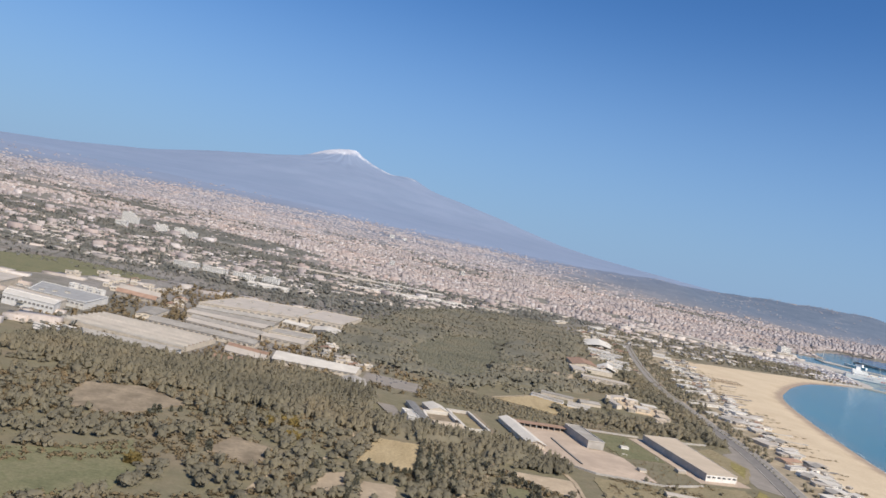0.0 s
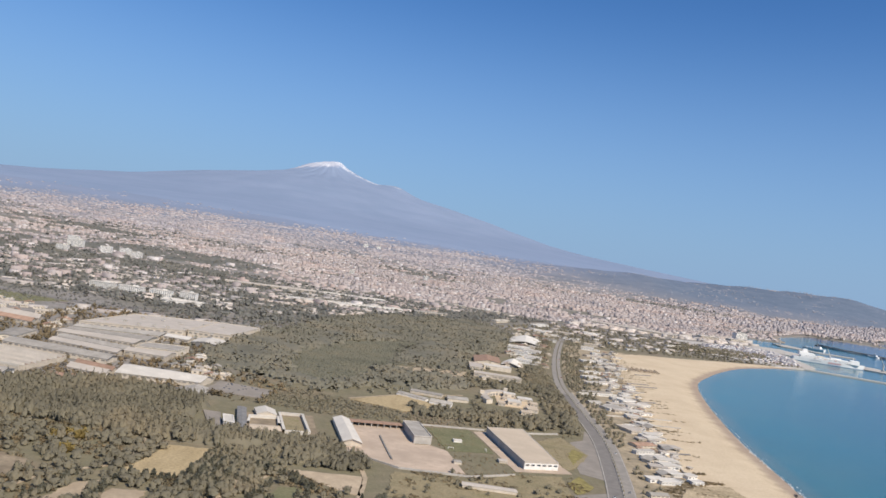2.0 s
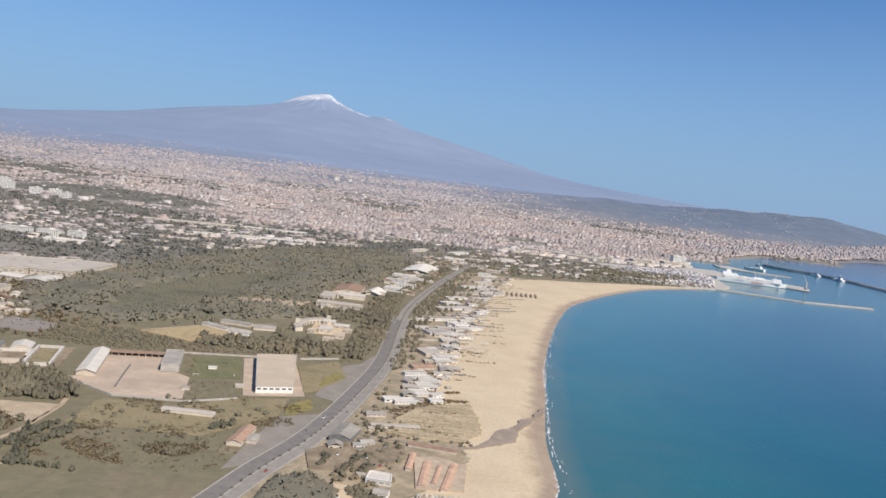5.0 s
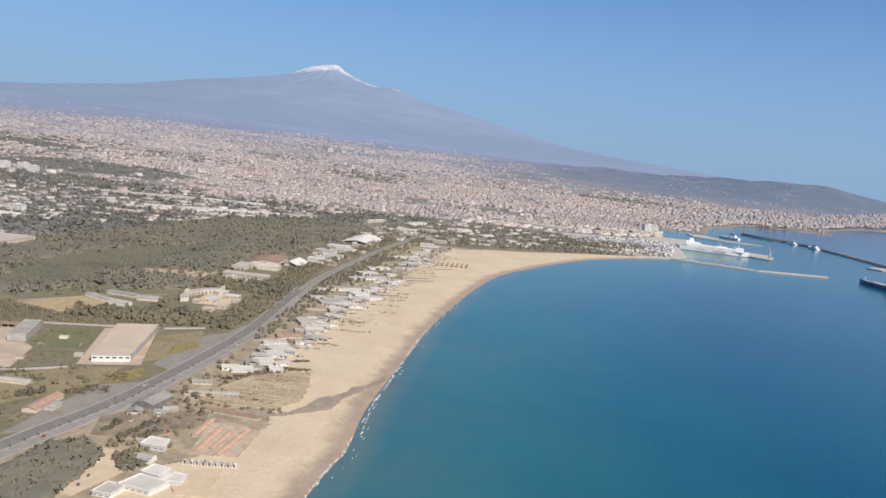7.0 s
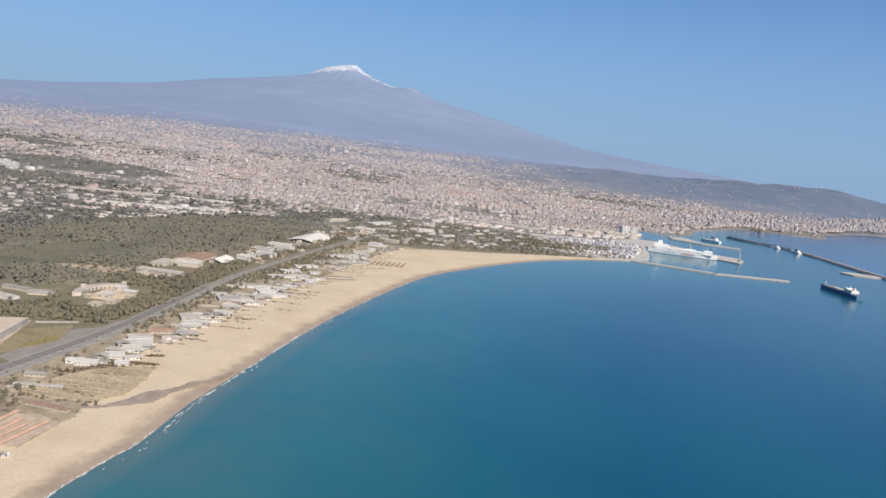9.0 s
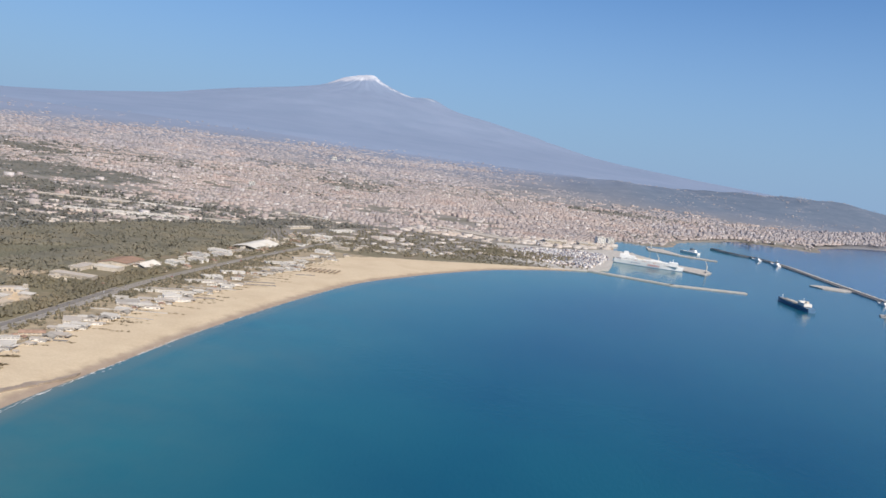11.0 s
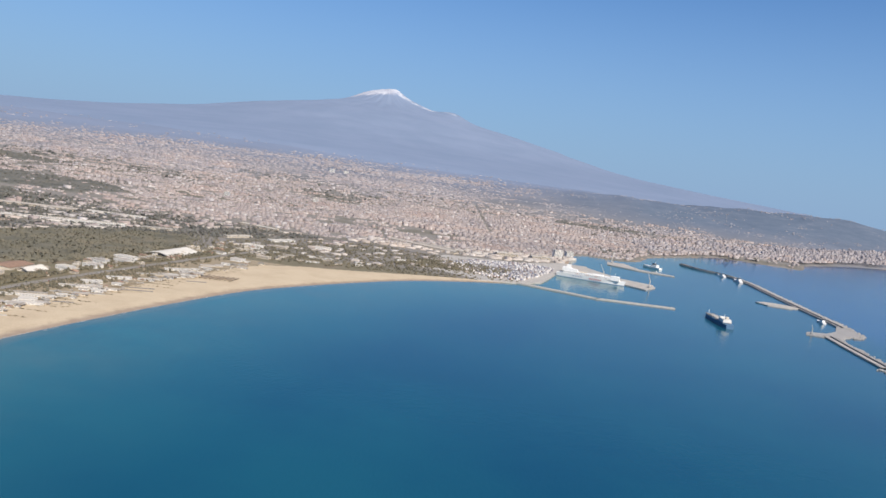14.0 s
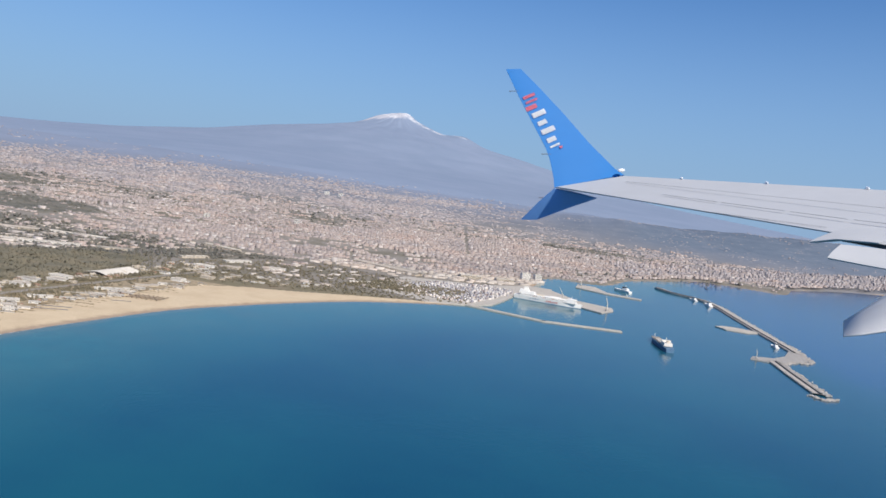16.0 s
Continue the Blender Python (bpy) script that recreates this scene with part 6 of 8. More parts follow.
def ferry():
    """Bow to the west-north-west, moored along the quay."""
    t = thing("ferry", 253.6, 435.4, 0, 78 + 180, "large white car ferry with red lettering moored at the quay", "ship")
    part("hull", hull(37, 4.6, 2.3), STEEL_WHITE, t)
    part("boot_stripe", hull(37.05, 4.64, 0.25, 0.95), HULL_BLUE, t, "dark waterline stripe")
    part("superstructure", box(0, -1.5, 2.25, 4.4, 27, 1.3, 0, 0.97), STEEL_WHITE, t)
    part("bridge_deck", box(0, 13.4, 2.25, 4.6, 5.0, 2.2, 0, 0.92), STEEL_WHITE, t)
    part("bridge_windows", box(0, 15.7, 3.6, 4.3, 0.5, 0.25), GLASS_DARK, t, "dark bridge windows")
    part("upper_deck", box(0, -11.5, 3.5, 4.0, 8.5, 1.3, 0, 0.95), STEEL_WHITE, t)
    part("sun_deck", box(0, -13.2, 4.8, 3.4, 5.0, 0.7, 0, 0.94), STEEL_WHITE, t)
    part("funnel", box(0, -12.5, 5.4, 1.7, 2.6, 1.6, 0, 0.8), STEEL_WHITE, t)
    # grey strip imitates the shade under the promenade's edge
    part("deck_shade", box(2.1, -1.5, 2.18, 0.5, 26, 0.12), ROOF_GREY, t, "grey strip painted as shade along the promenade deck")
    part("mast", box(0, 13, 4.4, 0.18, 0.18, 1.9), STEEL_WHITE, t)
    part("mast", box(0, -9, 4.1, 0.15, 0.15, 1.4), STEEL_WHITE, t)
    for z, n, y0, y1, x in ((2.75, 22, -14, 11, 2.2), (3.2, 18, -12, 9, 2.17)):
        first = None
        for i in range(n):
            if first is None:
                first = part("window", box(0, 0, 0, 0.06, 0.55, 0.18), GLASS_DARK, t)
                ob = first
            else:
                ob = new("window", first.data)
                ob.parent = t
            ob.location = (x, y0 + (y1 - y0) * i / (n - 1), z)
    part("rail", box(0, -1.5, 3.55, 4.1, 26, 0.12), STEEL_WHITE, t)
    part("deck_house", box(0, 4, 3.55, 3.2, 6, 0.6, 0, 0.94), STEEL_WHITE, t)
    part("deck_house", box(0, -4, 3.55, 3.0, 4, 0.5, 0, 0.94), CREAM, t)
    part("stern_ramp", box(0, -19.4, 0.2, 3.0, 2.4, 0.2), DARKWALL, t)
    for i in range(6):
        part("lifeboat", box(2.3, 6 - i * 2.6, 2.75, 0.35, 1.1, 0.28, 0, 0.8, 0.05), LIFEBOAT if i % 2 else STEEL_WHITE, t)
    # bars in place of the lettering along the side
    for i, (y, w) in enumerate(((-3.4, 0.9), (-2.2, 0.8), (-1.1, 0.8), (0, 0.8), (1.1, 0.8), (2.2, 0.8))):
        part("letter_bar", box(2.53 * 1.0, y + 3.6, 1.0, 0.06, w * 0.7, 0.62), SHIP_RED, t, "red lettering bar")
    for y in (-9, -7.6, -6.2, -4.8):
        part("letter_bar", box(2.52, y, 1.35, 0.06, 0.8, 0.24), SHIP_NAVY, t, "navy lettering bar")


ferry()


def cargo_ship():
    t = thing("cargo_ship", 303.6, 352.5, 0, 366, "dark blue cargo ship leaving the harbour with a white stern house", "ship")
    t.matrix_basis = t.matrix_basis @ Matrix.Scale(0.87, 4)
    part("hull", hull(36, 5.0, 1.9, 1.1, 0.72), HULL_BLUE, t)
    part("deck", box(0, 0, 2.0, 4.4, 26, 0.12), ROOF_GREY, t)
    part("deckhouse", box(0, -10.0, 2.2, 4.2, 7.0, 1.5, 0, 0.92), PLASTER, t)
    part("bridge", box(0, -8.0, 3.7, 4.6, 1.8, 0.6), PLASTER, t)
    part("bridge_windows", box(0, -7.08, 3.9, 4.2, 0.06, 0.24), GLASS_DARK, t)
    part("funnel", box(0, -12.0, 3.7, 1.4, 1.6, 1.1, 0, 0.85), CREAM, t)
    for y in (14,):
        part("mast", box(0, y, 2.1, 0.2, 0.2, 1.8), STEEL_WHITE, t)
    part("mast", box(0, -8.4, 4.3, 0.16, 0.16, 1.4), STEEL_WHITE, t)
    for y in (-4, 0.5, 5):
        part("hatch", box(0, y, 2.1, 3.6, 3.6, 0.35), CONCRETE, t)


cargo_ship()


# ---- the beach strip ----
def strip_material():
    m, n, l, b = material("sandy waste ground", 0.95)
    a = ramp(n, l, noise_of(n, l, 0.22, 6, 0.7), [(0.34, (0.185, 0.158, 0.105)), (0.48, (0.30, 0.24, 0.16)), (0.6, (0.43, 0.34, 0.225)), (0.75, (0.50, 0.40, 0.27))])
    c = ramp(n, l, noise_of(n, l, 1.6, 5, 0.7), [(0.35, (0.19, 0.16, 0.108)), (0.6, (0.42, 0.345, 0.25))])
    l.new(blend(n, l, 0.35, a, c), b.inputs["Base Color"])
    bumped(n, l, b, noise_of(n, l, 1.5, 5), 0.5, 0.3)
    return m


STRIP = strip_material()

def road_x(y):
    return float(np.interp(y, [p[1] for p in ROAD], [p[0] for p in ROAD]))


BEACH_LINE = smooth_line(BEACH_IN, 4.0)


def waste_ground():
    ys = [float(y) for y in np.arange(70, 332, 4)]
    poly = [(road_x(y) + 2.3, y) for y in ys] + [(float(np.interp(y, [p[1] for p in BEACH_LINE], [p[0] for p in BEACH_LINE])) + 0.6 * math.sin(y), y) for y in ys[::-1]]
    bm = bmesh.new()
    n = len(ys)
    v = [bm.verts.new((x, y, GRADE + 0.015)) for x, y in poly]
    for k in range(n - 1):
        bm.faces.new((v[k], v[2 * n - 1 - k], v[2 * n - 2 - k], v[k + 1]))
    bmesh.ops.recalc_face_normals(bm, faces=bm.faces[:])
    tagged(part("waste_ground", bm, STRIP), "sandy waste ground between road and beach", "ground", kind="structure")


waste_ground()


def beach_x(y):
    return float(np.interp(y, [p[1] for p in BEACH_LINE], [p[0] for p in BEACH_LINE]))


def hut(w, d, h, wall, roof, label, kind="flat"):
    t = thing("beach_house", 0, 0, 0, 0, label, "beach house", "beach houses by the sand")
    part("wall", box(0, 0, -0.08, w, d, h + 0.08), wall, t)
    if kind == "flat":
        part("roof", box(0, 0, h, w * 1.08, d * 1.08, 0.07), roof, t)
        part("awning", box(w * 0.62, 0, h * 0.75, w * 0.26, d * 0.9, 0.04), roof, t)
    else:
        part("roof", gable(0, 0, h, w, d, w * 0.2, 0.08), roof, t)
    part("door", box(0.1 * w, -d / 2 - 0.01, 0, 0.13, 0.04, 0.3), DARKWALL, t)
    for s in (-0.3, 0.33):
        part("window", box(s * w, -d / 2 - 0.01, h * 0.42, w * 0.2, 0.04, h * 0.3), GLASS_DARK, t)
    return t


def lido(x0, y0, x1, y1, deep, h, wall, roof, label, kind="flat", windows=6):
    """A long bathing establishment with its front along a line."""
    u = Vector((x1 - x0, y1 - y0)).normalized()
    v = Vector((-u.y, u.x)) * deep
    shed([(x0, y0), (x1, y1), (x1 + v.x, y1 + v.y), (x0 + v.x, y0 + v.y)], h, wall, roof, label, "bathing establishment", kind, "bathing_establishment", windows, 0.05)


lido(79.3, 233.4, 84.3, 237.1, 3.0, 0.7, PLASTER, ROOF_PALE, "white two-storey bathing establishment")
lido(77.7, 224, 87.8, 231, 2.2, 0.5, PLASTER, ROOF_TAN, "long white bathing establishment with a tan roof", windows=12)
lido(71.6, 203.6, 83.1, 208.4, 1.3, 0.5, PLASTER, ROOF_PALE, "long white row of bathing cabins", "low", 16)
lido(73.2, 207.4, 82.2, 211.6, 1.5, 0.5, CREAM, ROOF_GREY, "long grey-roofed row of bathing cabins", "low", 12)
lido(81.4, 194.7, 89.3, 199.3, 1.6, 0.5, PLASTER, ROOF_PALE, "white bathing establishment facing the sand", windows=9)
lido(82, 199, 86, 201.4, 2.4, 0.75, PLASTER, ROOF_PALE, "white upper hall of a bathing establishment")
lido(75.7, 185.6, 80.6, 188.4, 5.0, 0.5, PLASTER, ROOF_GREY, "wide grey-roofed bathing establishment")
lido(72, 190.6, 75.4, 192.4, 2.4, 0.5, CREAM, ROOF_GREY, "cream bathing house with a grey roof", "gable", 4)
lido(75.2, 162.2, 78.5, 163.9, 5.2, 0.55, CREAM, ROOF_TAN, "tan-roofed bathing establishment beside the dunes")
lido(77.6, 158.4, 79.2, 159.2, 3.0, 0.5, PLASTER, ROOF_PALE, "small white bathing house", windows=3)
lido(73.2, 149.5, 77.6, 151.9, 2.6, 0.5, CREAM, ROOF_RED, "bathing house with a faded terracotta roof", "low", 6)
lido(72.2, 140.5, 76.9, 143.2, 1.4, 0.5, PLASTER, ROOF_PALE, "white bathing establishment round a court", windows=6)
lido(71.6, 144, 75.6, 146.2, 1.2, 0.55, PLASTER, ROOF_GREY, "grey-roofed wing of a bathing establishment", windows=6)
lido(74.3, 136.6, 77, 137.7, 2.4, 0.45, PLASTER, ROOF_PALE, "white flat-roofed bathing house")
lido(73.5, 130.5, 76.5, 131.6, 2.6, 0.5, PLASTER, ROOF_PALE, "white bathing house with stepped roofs")
lido(70.9, 124.8, 74.4, 126, 2.0, 0.5, PLASTER, ROOF_PALE, "white bathing house beside a sandy lane")
lido(76.8, 127.4, 79, 128.2, 1.6, 0.45, PLASTER, ROOF_PALE, "small white bathing house on the sand", windows=3)
shed([(152, 398), (173, 413.5), (172, 415), (151, 399.6)], 0.6, PLASTER, ROOF_PALE, "long white canopy roof along the port road", kind="low", windows=12)
shed([(84, 399), (92.5, 413), (89.5, 415), (81, 401)], 0.9, PLASTER, ROOF_PALE, "white workshop hall beyond the wood", windows=6)
shed([(63, 391), (71, 406), (68, 408), (60, 393)], 0.9, CREAM, ROOF_PALE, "long pale hall beyond the wood", windows=6)
shed([(42, 461), (68, 450), (69.4, 454), (43.6, 465)], 1.1, CREAM, ROOF_PALE, "long white-roofed hall beside the railway", windows=12)
lido(68.2, 111.7, 75.4, 112.9, 1.2, 0.4, CREAM, ROOF_TAN, "long low cabins beside the beach lane", "low", 10)
lido(67.6, 103, 69.4, 104, 1.6, 0.5, CREAM, ROOF_GREY, "small grey-roofed house behind the beach", "gable", 3)
lido(67, 116.6, 70, 117.4, 1.6, 0.45, CREAM, ROOF_GREY, "cream house with a grey roof beside the road", "gable", 4)
lido(80.5, 246, 87, 250.4, 2.2, 0.55, PLASTER, ROOF_PALE, "white bathing establishment with a pale roof", windows=8)
lido(83.5, 260, 91, 265, 2.0, 0.5, CREAM, ROOF_GREY, "grey-roofed row of bathing cabins", "low", 10)
lido(86, 276, 94, 281.4, 2.4, 0.6, PLASTER, ROOF_PALE, "white bathing establishment beyond the dunes", windows=8)
lido(91, 296, 98, 301, 2.2, 0.5, CREAM, ROOF_TAN, "tan-roofed bathing establishment beside the road", "low", 8)
yard_wall([(71.8, 178), (80, 181), (90, 183.6)], "long pale wall of a bathing lido on the sand")
yard_wall([(77.6, 173.8), (84, 174.8), (89.9, 175.6)], "long pale wall of a bathing lido on the sand")
yard_wall([(78.7, 216.2), (86, 219.4), (93.8, 222.4)], "long pale fence of a bathing lido on the sand")
yard_wall([(77.7, 132.4), (77.6, 150), (78.4, 158)], "pale wall between bathing houses and sand")


def beach_houses():
    kinds = [hut(1.6, 1.2, 0.45, PLASTER, ROOF_GREY, "low white beach house with a grey flat roof"), hut(2.4, 1.5, 0.5, PLASTER, ROOF_PALE, "long white beach club house"), hut(1.1, 1.0, 0.4, CREAM, ROOF_RED, "small beach cabin with a red roof", "gable"),
             hut(1.9, 1.6, 0.5, CREAM, ROOF_GREY, "cream beach house with a grey gabled roof", "gable"), hut(0.9, 0.8, 0.35, CREAM, ROOF_TAN, "tiny tan beach cabin"), hut(3.2, 2.2, 0.6, CREAM, ROOF_TAN, "wide tan-roofed bathing establishment"),
             hut(2.8, 1.1, 0.42, PLASTER, ROOF_TAN, "row of white bathing cabins under one roof")]
    spots = [(70.2, 126.6, 1), (72.4, 126.2, 0), (74.4, 128.2, 0), (77.7, 132.2, 1), (73, 130.4, 3), (75.2, 131.6, 1), (73.2, 135.4, 5), (75.6, 136.8, 1), (72.9, 139.4, 3), (76, 140.6, 1), (73.4, 147.8, 2), (75.6, 147.2, 2), (76.2, 157.4, 5), (76.8, 168.8, 1),
             (79.6, 149.6, 3), (67.4, 117.6, 1), (69.2, 118.8, 0), (78.2, 186, 5), (80.6, 190, 5), (82.4, 187.6, 1), (78.8, 194.6, 5), (83, 195, 1)]
    y = 140.0
    while y < 322:
        n = int(RNG.integers(2, 5))
        for _ in range(n):
            a, b = road_x(y) + 5.5, beach_x(y) + 3.0
            if b > a:
                spots.append((RNG.uniform(a, b) ** 0.5 * b ** 0.5, y + RNG.uniform(-2, 2), int(RNG.choice([0, 0, 1, 1, 2, 3, 4, 4, 5, 6]))))
        y += RNG.uniform(2.6, 5.0)
    for _ in range(34):
        x = RNG.uniform(84, 150)
        spots.append((x, float(np.interp(x, [84, 110, 150], [346, 352, 372])) + RNG.uniform(-9, 18), int(RNG.choice([0, 1, 1, 3, 5, 5]))))
    for _ in range(4):
        spots.append((RNG.uniform(63.5, 73), RNG.uniform(90, 122), int(RNG.choice([0, 2, 3, 4, 4, 1]))))
    used = set()
    spots = spots[:2] + [s for s in spots[2:] if not any(inside(np.array([s[0]]), np.array([s[1]]), np.array(q))[0] for q in SHEDS)]
    for x, y, k in spots:
        m = pose(x, y, GRADE - 0.02, 0, 0, RNG.normal(20, 10)) @ Matrix.Scale(RNG.uniform(0.85, 1.2), 4)
        if k not in used:
            used.add(k)
            kinds[k].matrix_basis = m
        else:
            copy_thing(kinds[k], m)


beach_houses()


def villa(w, d, h, roof, kind, label):
    t = thing("house", 0, 0, 0, 0, label, "house", "houses by the road")
    part("wall", box(0, 0, -0.08, w, d, h + 0.08), CREAM, t)
    if kind == "flat":
        part("roof", box(0, 0, h, w * 1.05, d * 1.05, 0.08), roof, t)
        part("stair_head", box(w * 0.2, d * 0.1, h + 0.08, w * 0.3, d * 0.35, 0.3), CREAM, t)
    else:
        part("roof", gable(0, 0, h, w, d, w * 0.18, 0.08), roof, t)
        part("chimney", box(w * 0.2, 0, h, 0.14, 0.14, w * 0.25), CREAM, t)
    for s in (-0.3, 0, 0.3):
        part("window", box(s * w, -d / 2 - 0.01, h * 0.5, w * 0.13, 0.04, h * 0.25), GLASS_DARK, t)
    part("door", box(0.15 * w, -d / 2 - 0.01, 0, 0.16, 0.04, 0.3), DARKWALL, t)
    return t


def road_houses():
    kinds = [villa(2.2, 1.6, 0.8, ROOF_PALE, "flat", "cream two-storey house with a pale flat roof"), villa(2.8, 1.8, 0.6, ROOF_RED, "gable", "cream house with a terracotta roof"),
             villa(3.6, 1.8, 0.9, ROOF_TAN, "flat", "long cream house with a tan flat roof"), villa(1.8, 1.5, 0.55, ROOF_GREY, "gable", "small cream house with a grey roof")]
    s = fill([(45, 196), (62, 198), (66.5, 232), (70, 262), (78, 305), (86, 350), (92, 385), (70, 372), (64, 300), (54, 252), (46, 232)], 5.2, (1, 1), (1, 1), 0.75, SHEDS + [[(50, 205), (62, 205), (62, 232), (50, 232)]])
    w = fill([(-66, 186), (-58, 184), (-60, 205), (-70, 225), (-100, 225), (-100, 205), (-84, 200)], 5.0, (1, 1), (1, 1), 0.7, SHEDS)
    e = fill([(-22, 160), (-12, 157), (-4, 160), (-16, 171), (-22, 190)], 4.0, (1, 1), (1, 1), 0.6, SHEDS)
    for k, (x, y, *_) in enumerate(np.concatenate([s, w, e])):
        m = pose(x, y, ground_z(x, y) - 0.02, 0, 0, RNG.normal(14, 12)) @ Matrix.Scale(RNG.uniform(0.85, 1.25), 4)
        if k < 4:
            kinds[k].matrix_basis = m
        else:
            copy_thing(kinds[int(RNG.integers(0, 4))], m)


road_houses()

shed([(62.9, 104), (65.9, 103.6), (66.9, 108.4), (63.8, 109.6)], 0.8, DARKWALL, ROOF_GREY, "restaurant with a broad grey hipped roof", kind="gable", name="restaurant", category="restaurant")
shed([(69.4, 90.6), (72.6, 90.2), (72.4, 92.6), (69.8, 93)], 0.55, PLASTER, ROOF_PALE, "white beach club house with stepped roofs", name="clubhouse", category="clubhouse", windows=4)
shed([(71.4, 79.4), (75.4, 78.4), (76.6, 81.2), (72.8, 82.4)], 0.45, PLASTER, ROOF_PALE, "white flat-roofed beach club pavilion", name="clubhouse", category="clubhouse", windows=5)
shed([(72.6, 82.8), (75, 82), (75.6, 84.2), (73.4, 85)], 0.6, PLASTER, ROOF_PALE, "upper white pavilion of the beach club", name="clubhouse", category="clubhouse", windows=3)
shed([(75.6, 81.6), (77.6, 81.4), (77.8, 83.6), (76.2, 84)], 0.35, PLASTER, ROOF_PALE, "low white annex of the beach club", name="clubhouse", category="clubhouse")
shed([(74.0, 105.2), (80.8, 104), (81, 105), (74.2, 106.3)], 0.42, CREAM, ROOF_RED, "long bathing cabins with a terracotta roof", kind="low", name="cabin_row", category="beach cabins")


shed([(69.6, 77.2), (71.8, 76.8), (72.4, 79.2), (70.2, 79.8)], 0.4, PLASTER, ROOF_TAN, "low tan-roofed kitchen wing of the beach club", name="clubhouse", category="clubhouse", windows=3)
shed([(70.6, 86.4), (72.4, 86.2), (72.6, 87.8), (70.8, 88)], 0.7, PLASTER, ROOF_GREY, "small white pavilion with a grey roof by the cabanas", kind="gable", name="clubhouse", category="clubhouse", windows=2)


CABIN_TILE = worn("sun-faded terracotta", (0.56, 0.36, 0.25), 0.9, 0.25, 0.9)


def cabin_row(x0, y0, x1, y1, w, label):
    """A row of beach cabins: one roof, a cabin front every few steps."""
    u = Vector((x1 - x0, y1 - y0, 0))
    t = thing("cabin_row", (x0 + x1) / 2, (y0 + y1) / 2, GRADE, math.degrees(math.atan2(u.y, u.x)), label, "beach cabins", "cabin rows")
    n = int(u.length / 0.55)
    part("roof", gable(0, 0, 0.36, w, u.length, 0.1, 0.03), CABIN_TILE, t).rotation_euler = (0, 0, math.pi / 2)
    for i in range(n):
        part("cabin", box(-u.length / 2 + (i + 0.5) * u.length / n, 0, -0.05, u.length / n * 0.9, w * 0.85, 0.42), CREAM, t)


cabin_row(76.3, 91, 76.9, 99.4, 0.95, "long row of terracotta-roofed beach cabins")
cabin_row(79.1, 90.4, 80.5, 99.6, 0.95, "long row of terracotta-roofed beach cabins facing the sea")
cabin_row(77.8, 92, 78.6, 98.4, 0.6, "narrow row of terracotta-roofed beach cabins")
cabin_row(74.4, 96, 74.9, 102, 0.8, "short row of terracotta-roofed beach cabins")
patch("pavement", [(75.6, 90.4), (81.6, 91), (82.2, 100), (78, 102), (75, 101)], PINK_PAVING, 0, "pink paved court between the cabin rows", "pavement")


def cabana():
    t = thing("cabana", 76.1, 87.6, GRADE, 4, "small white vaulted beach cabana in a row", "cabana", "row of cabanas")
    for s in (-1, 1):
        part("side_wall", box(s * 0.22, 0, -0.05, 0.1, 0.5, 0.42), PLASTER, t)
    bm = bmesh.new()
    rows = []
    for i in range(7):
        a = math.pi * i / 6
        rows.append([bm.verts.new((0.28 * math.cos(a), y, 0.36 + 0.2 * math.sin(a))) for y in (-0.28, 0.28)])
    for p, q in zip(rows, rows[1:]):
        bm.faces.new((p[0], q[0], q[1], p[1]))
    bmesh.ops.solidify(bm, geom=bm.faces[:], thickness=0.05)
    part("vault", bm, PLASTER, t)
    for i in range(1, 9):
        copy_thing(t, pose(76.1 + i * 0.74, 87.6 + i * 0.05, GRADE, 0, 0, 4))


cabana()

DUNE_STRIPES = meadow("sand with rows of dry scrub", [(0.17, 0.145, 0.085), (0.36, 0.285, 0.18), (0.52, 0.41, 0.275), (0.24, 0.20, 0.12)], 0.9, (0.10, 1.0, 1.0, 0.12))
patch("field", [(70.6, 110), (71.6, 117.2), (74.6, 123.8), (80.5, 128.2), (83.5, 129), (84.6, 121.8), (84.9, 113.9), (82, 109.4), (74, 108.6)], DUNE_STRIPES, 0.02, "sandy ground with rows of dry scrub beside the beach", "field")
WET = worn("wet dark sand", (0.34, 0.265, 0.195), 0.6, 0.3, 0.6)
tagged(part("stream", ribbon(smooth_line([(62, 108.6), (67, 107), (73.5, 107), (79.2, 106.2), (84, 107.8)], 2), 0, 0.8, GRADE + 0.07, 0.5), WET), "dark wet stream bed across the beach", "stream", kind="structure")
tagged(part("stream", slab(ragged([(83, 107.2), (84.9, 108.3), (87.4, 110), (90, 112.4), (91.1, 118.5), (93, 122), (96.7, 130.2), (96.3, 132), (93.8, 125.6), (91.4, 123.8), (91.2, 121.4), (89.5, 118.8), (87.1, 116.3), (86.3, 113.1), (84.9, 110.1)]), 0.1, GRADE + 0.105), WET), "broad dark damp sand at the stream's mouth", "stream", kind="structure")


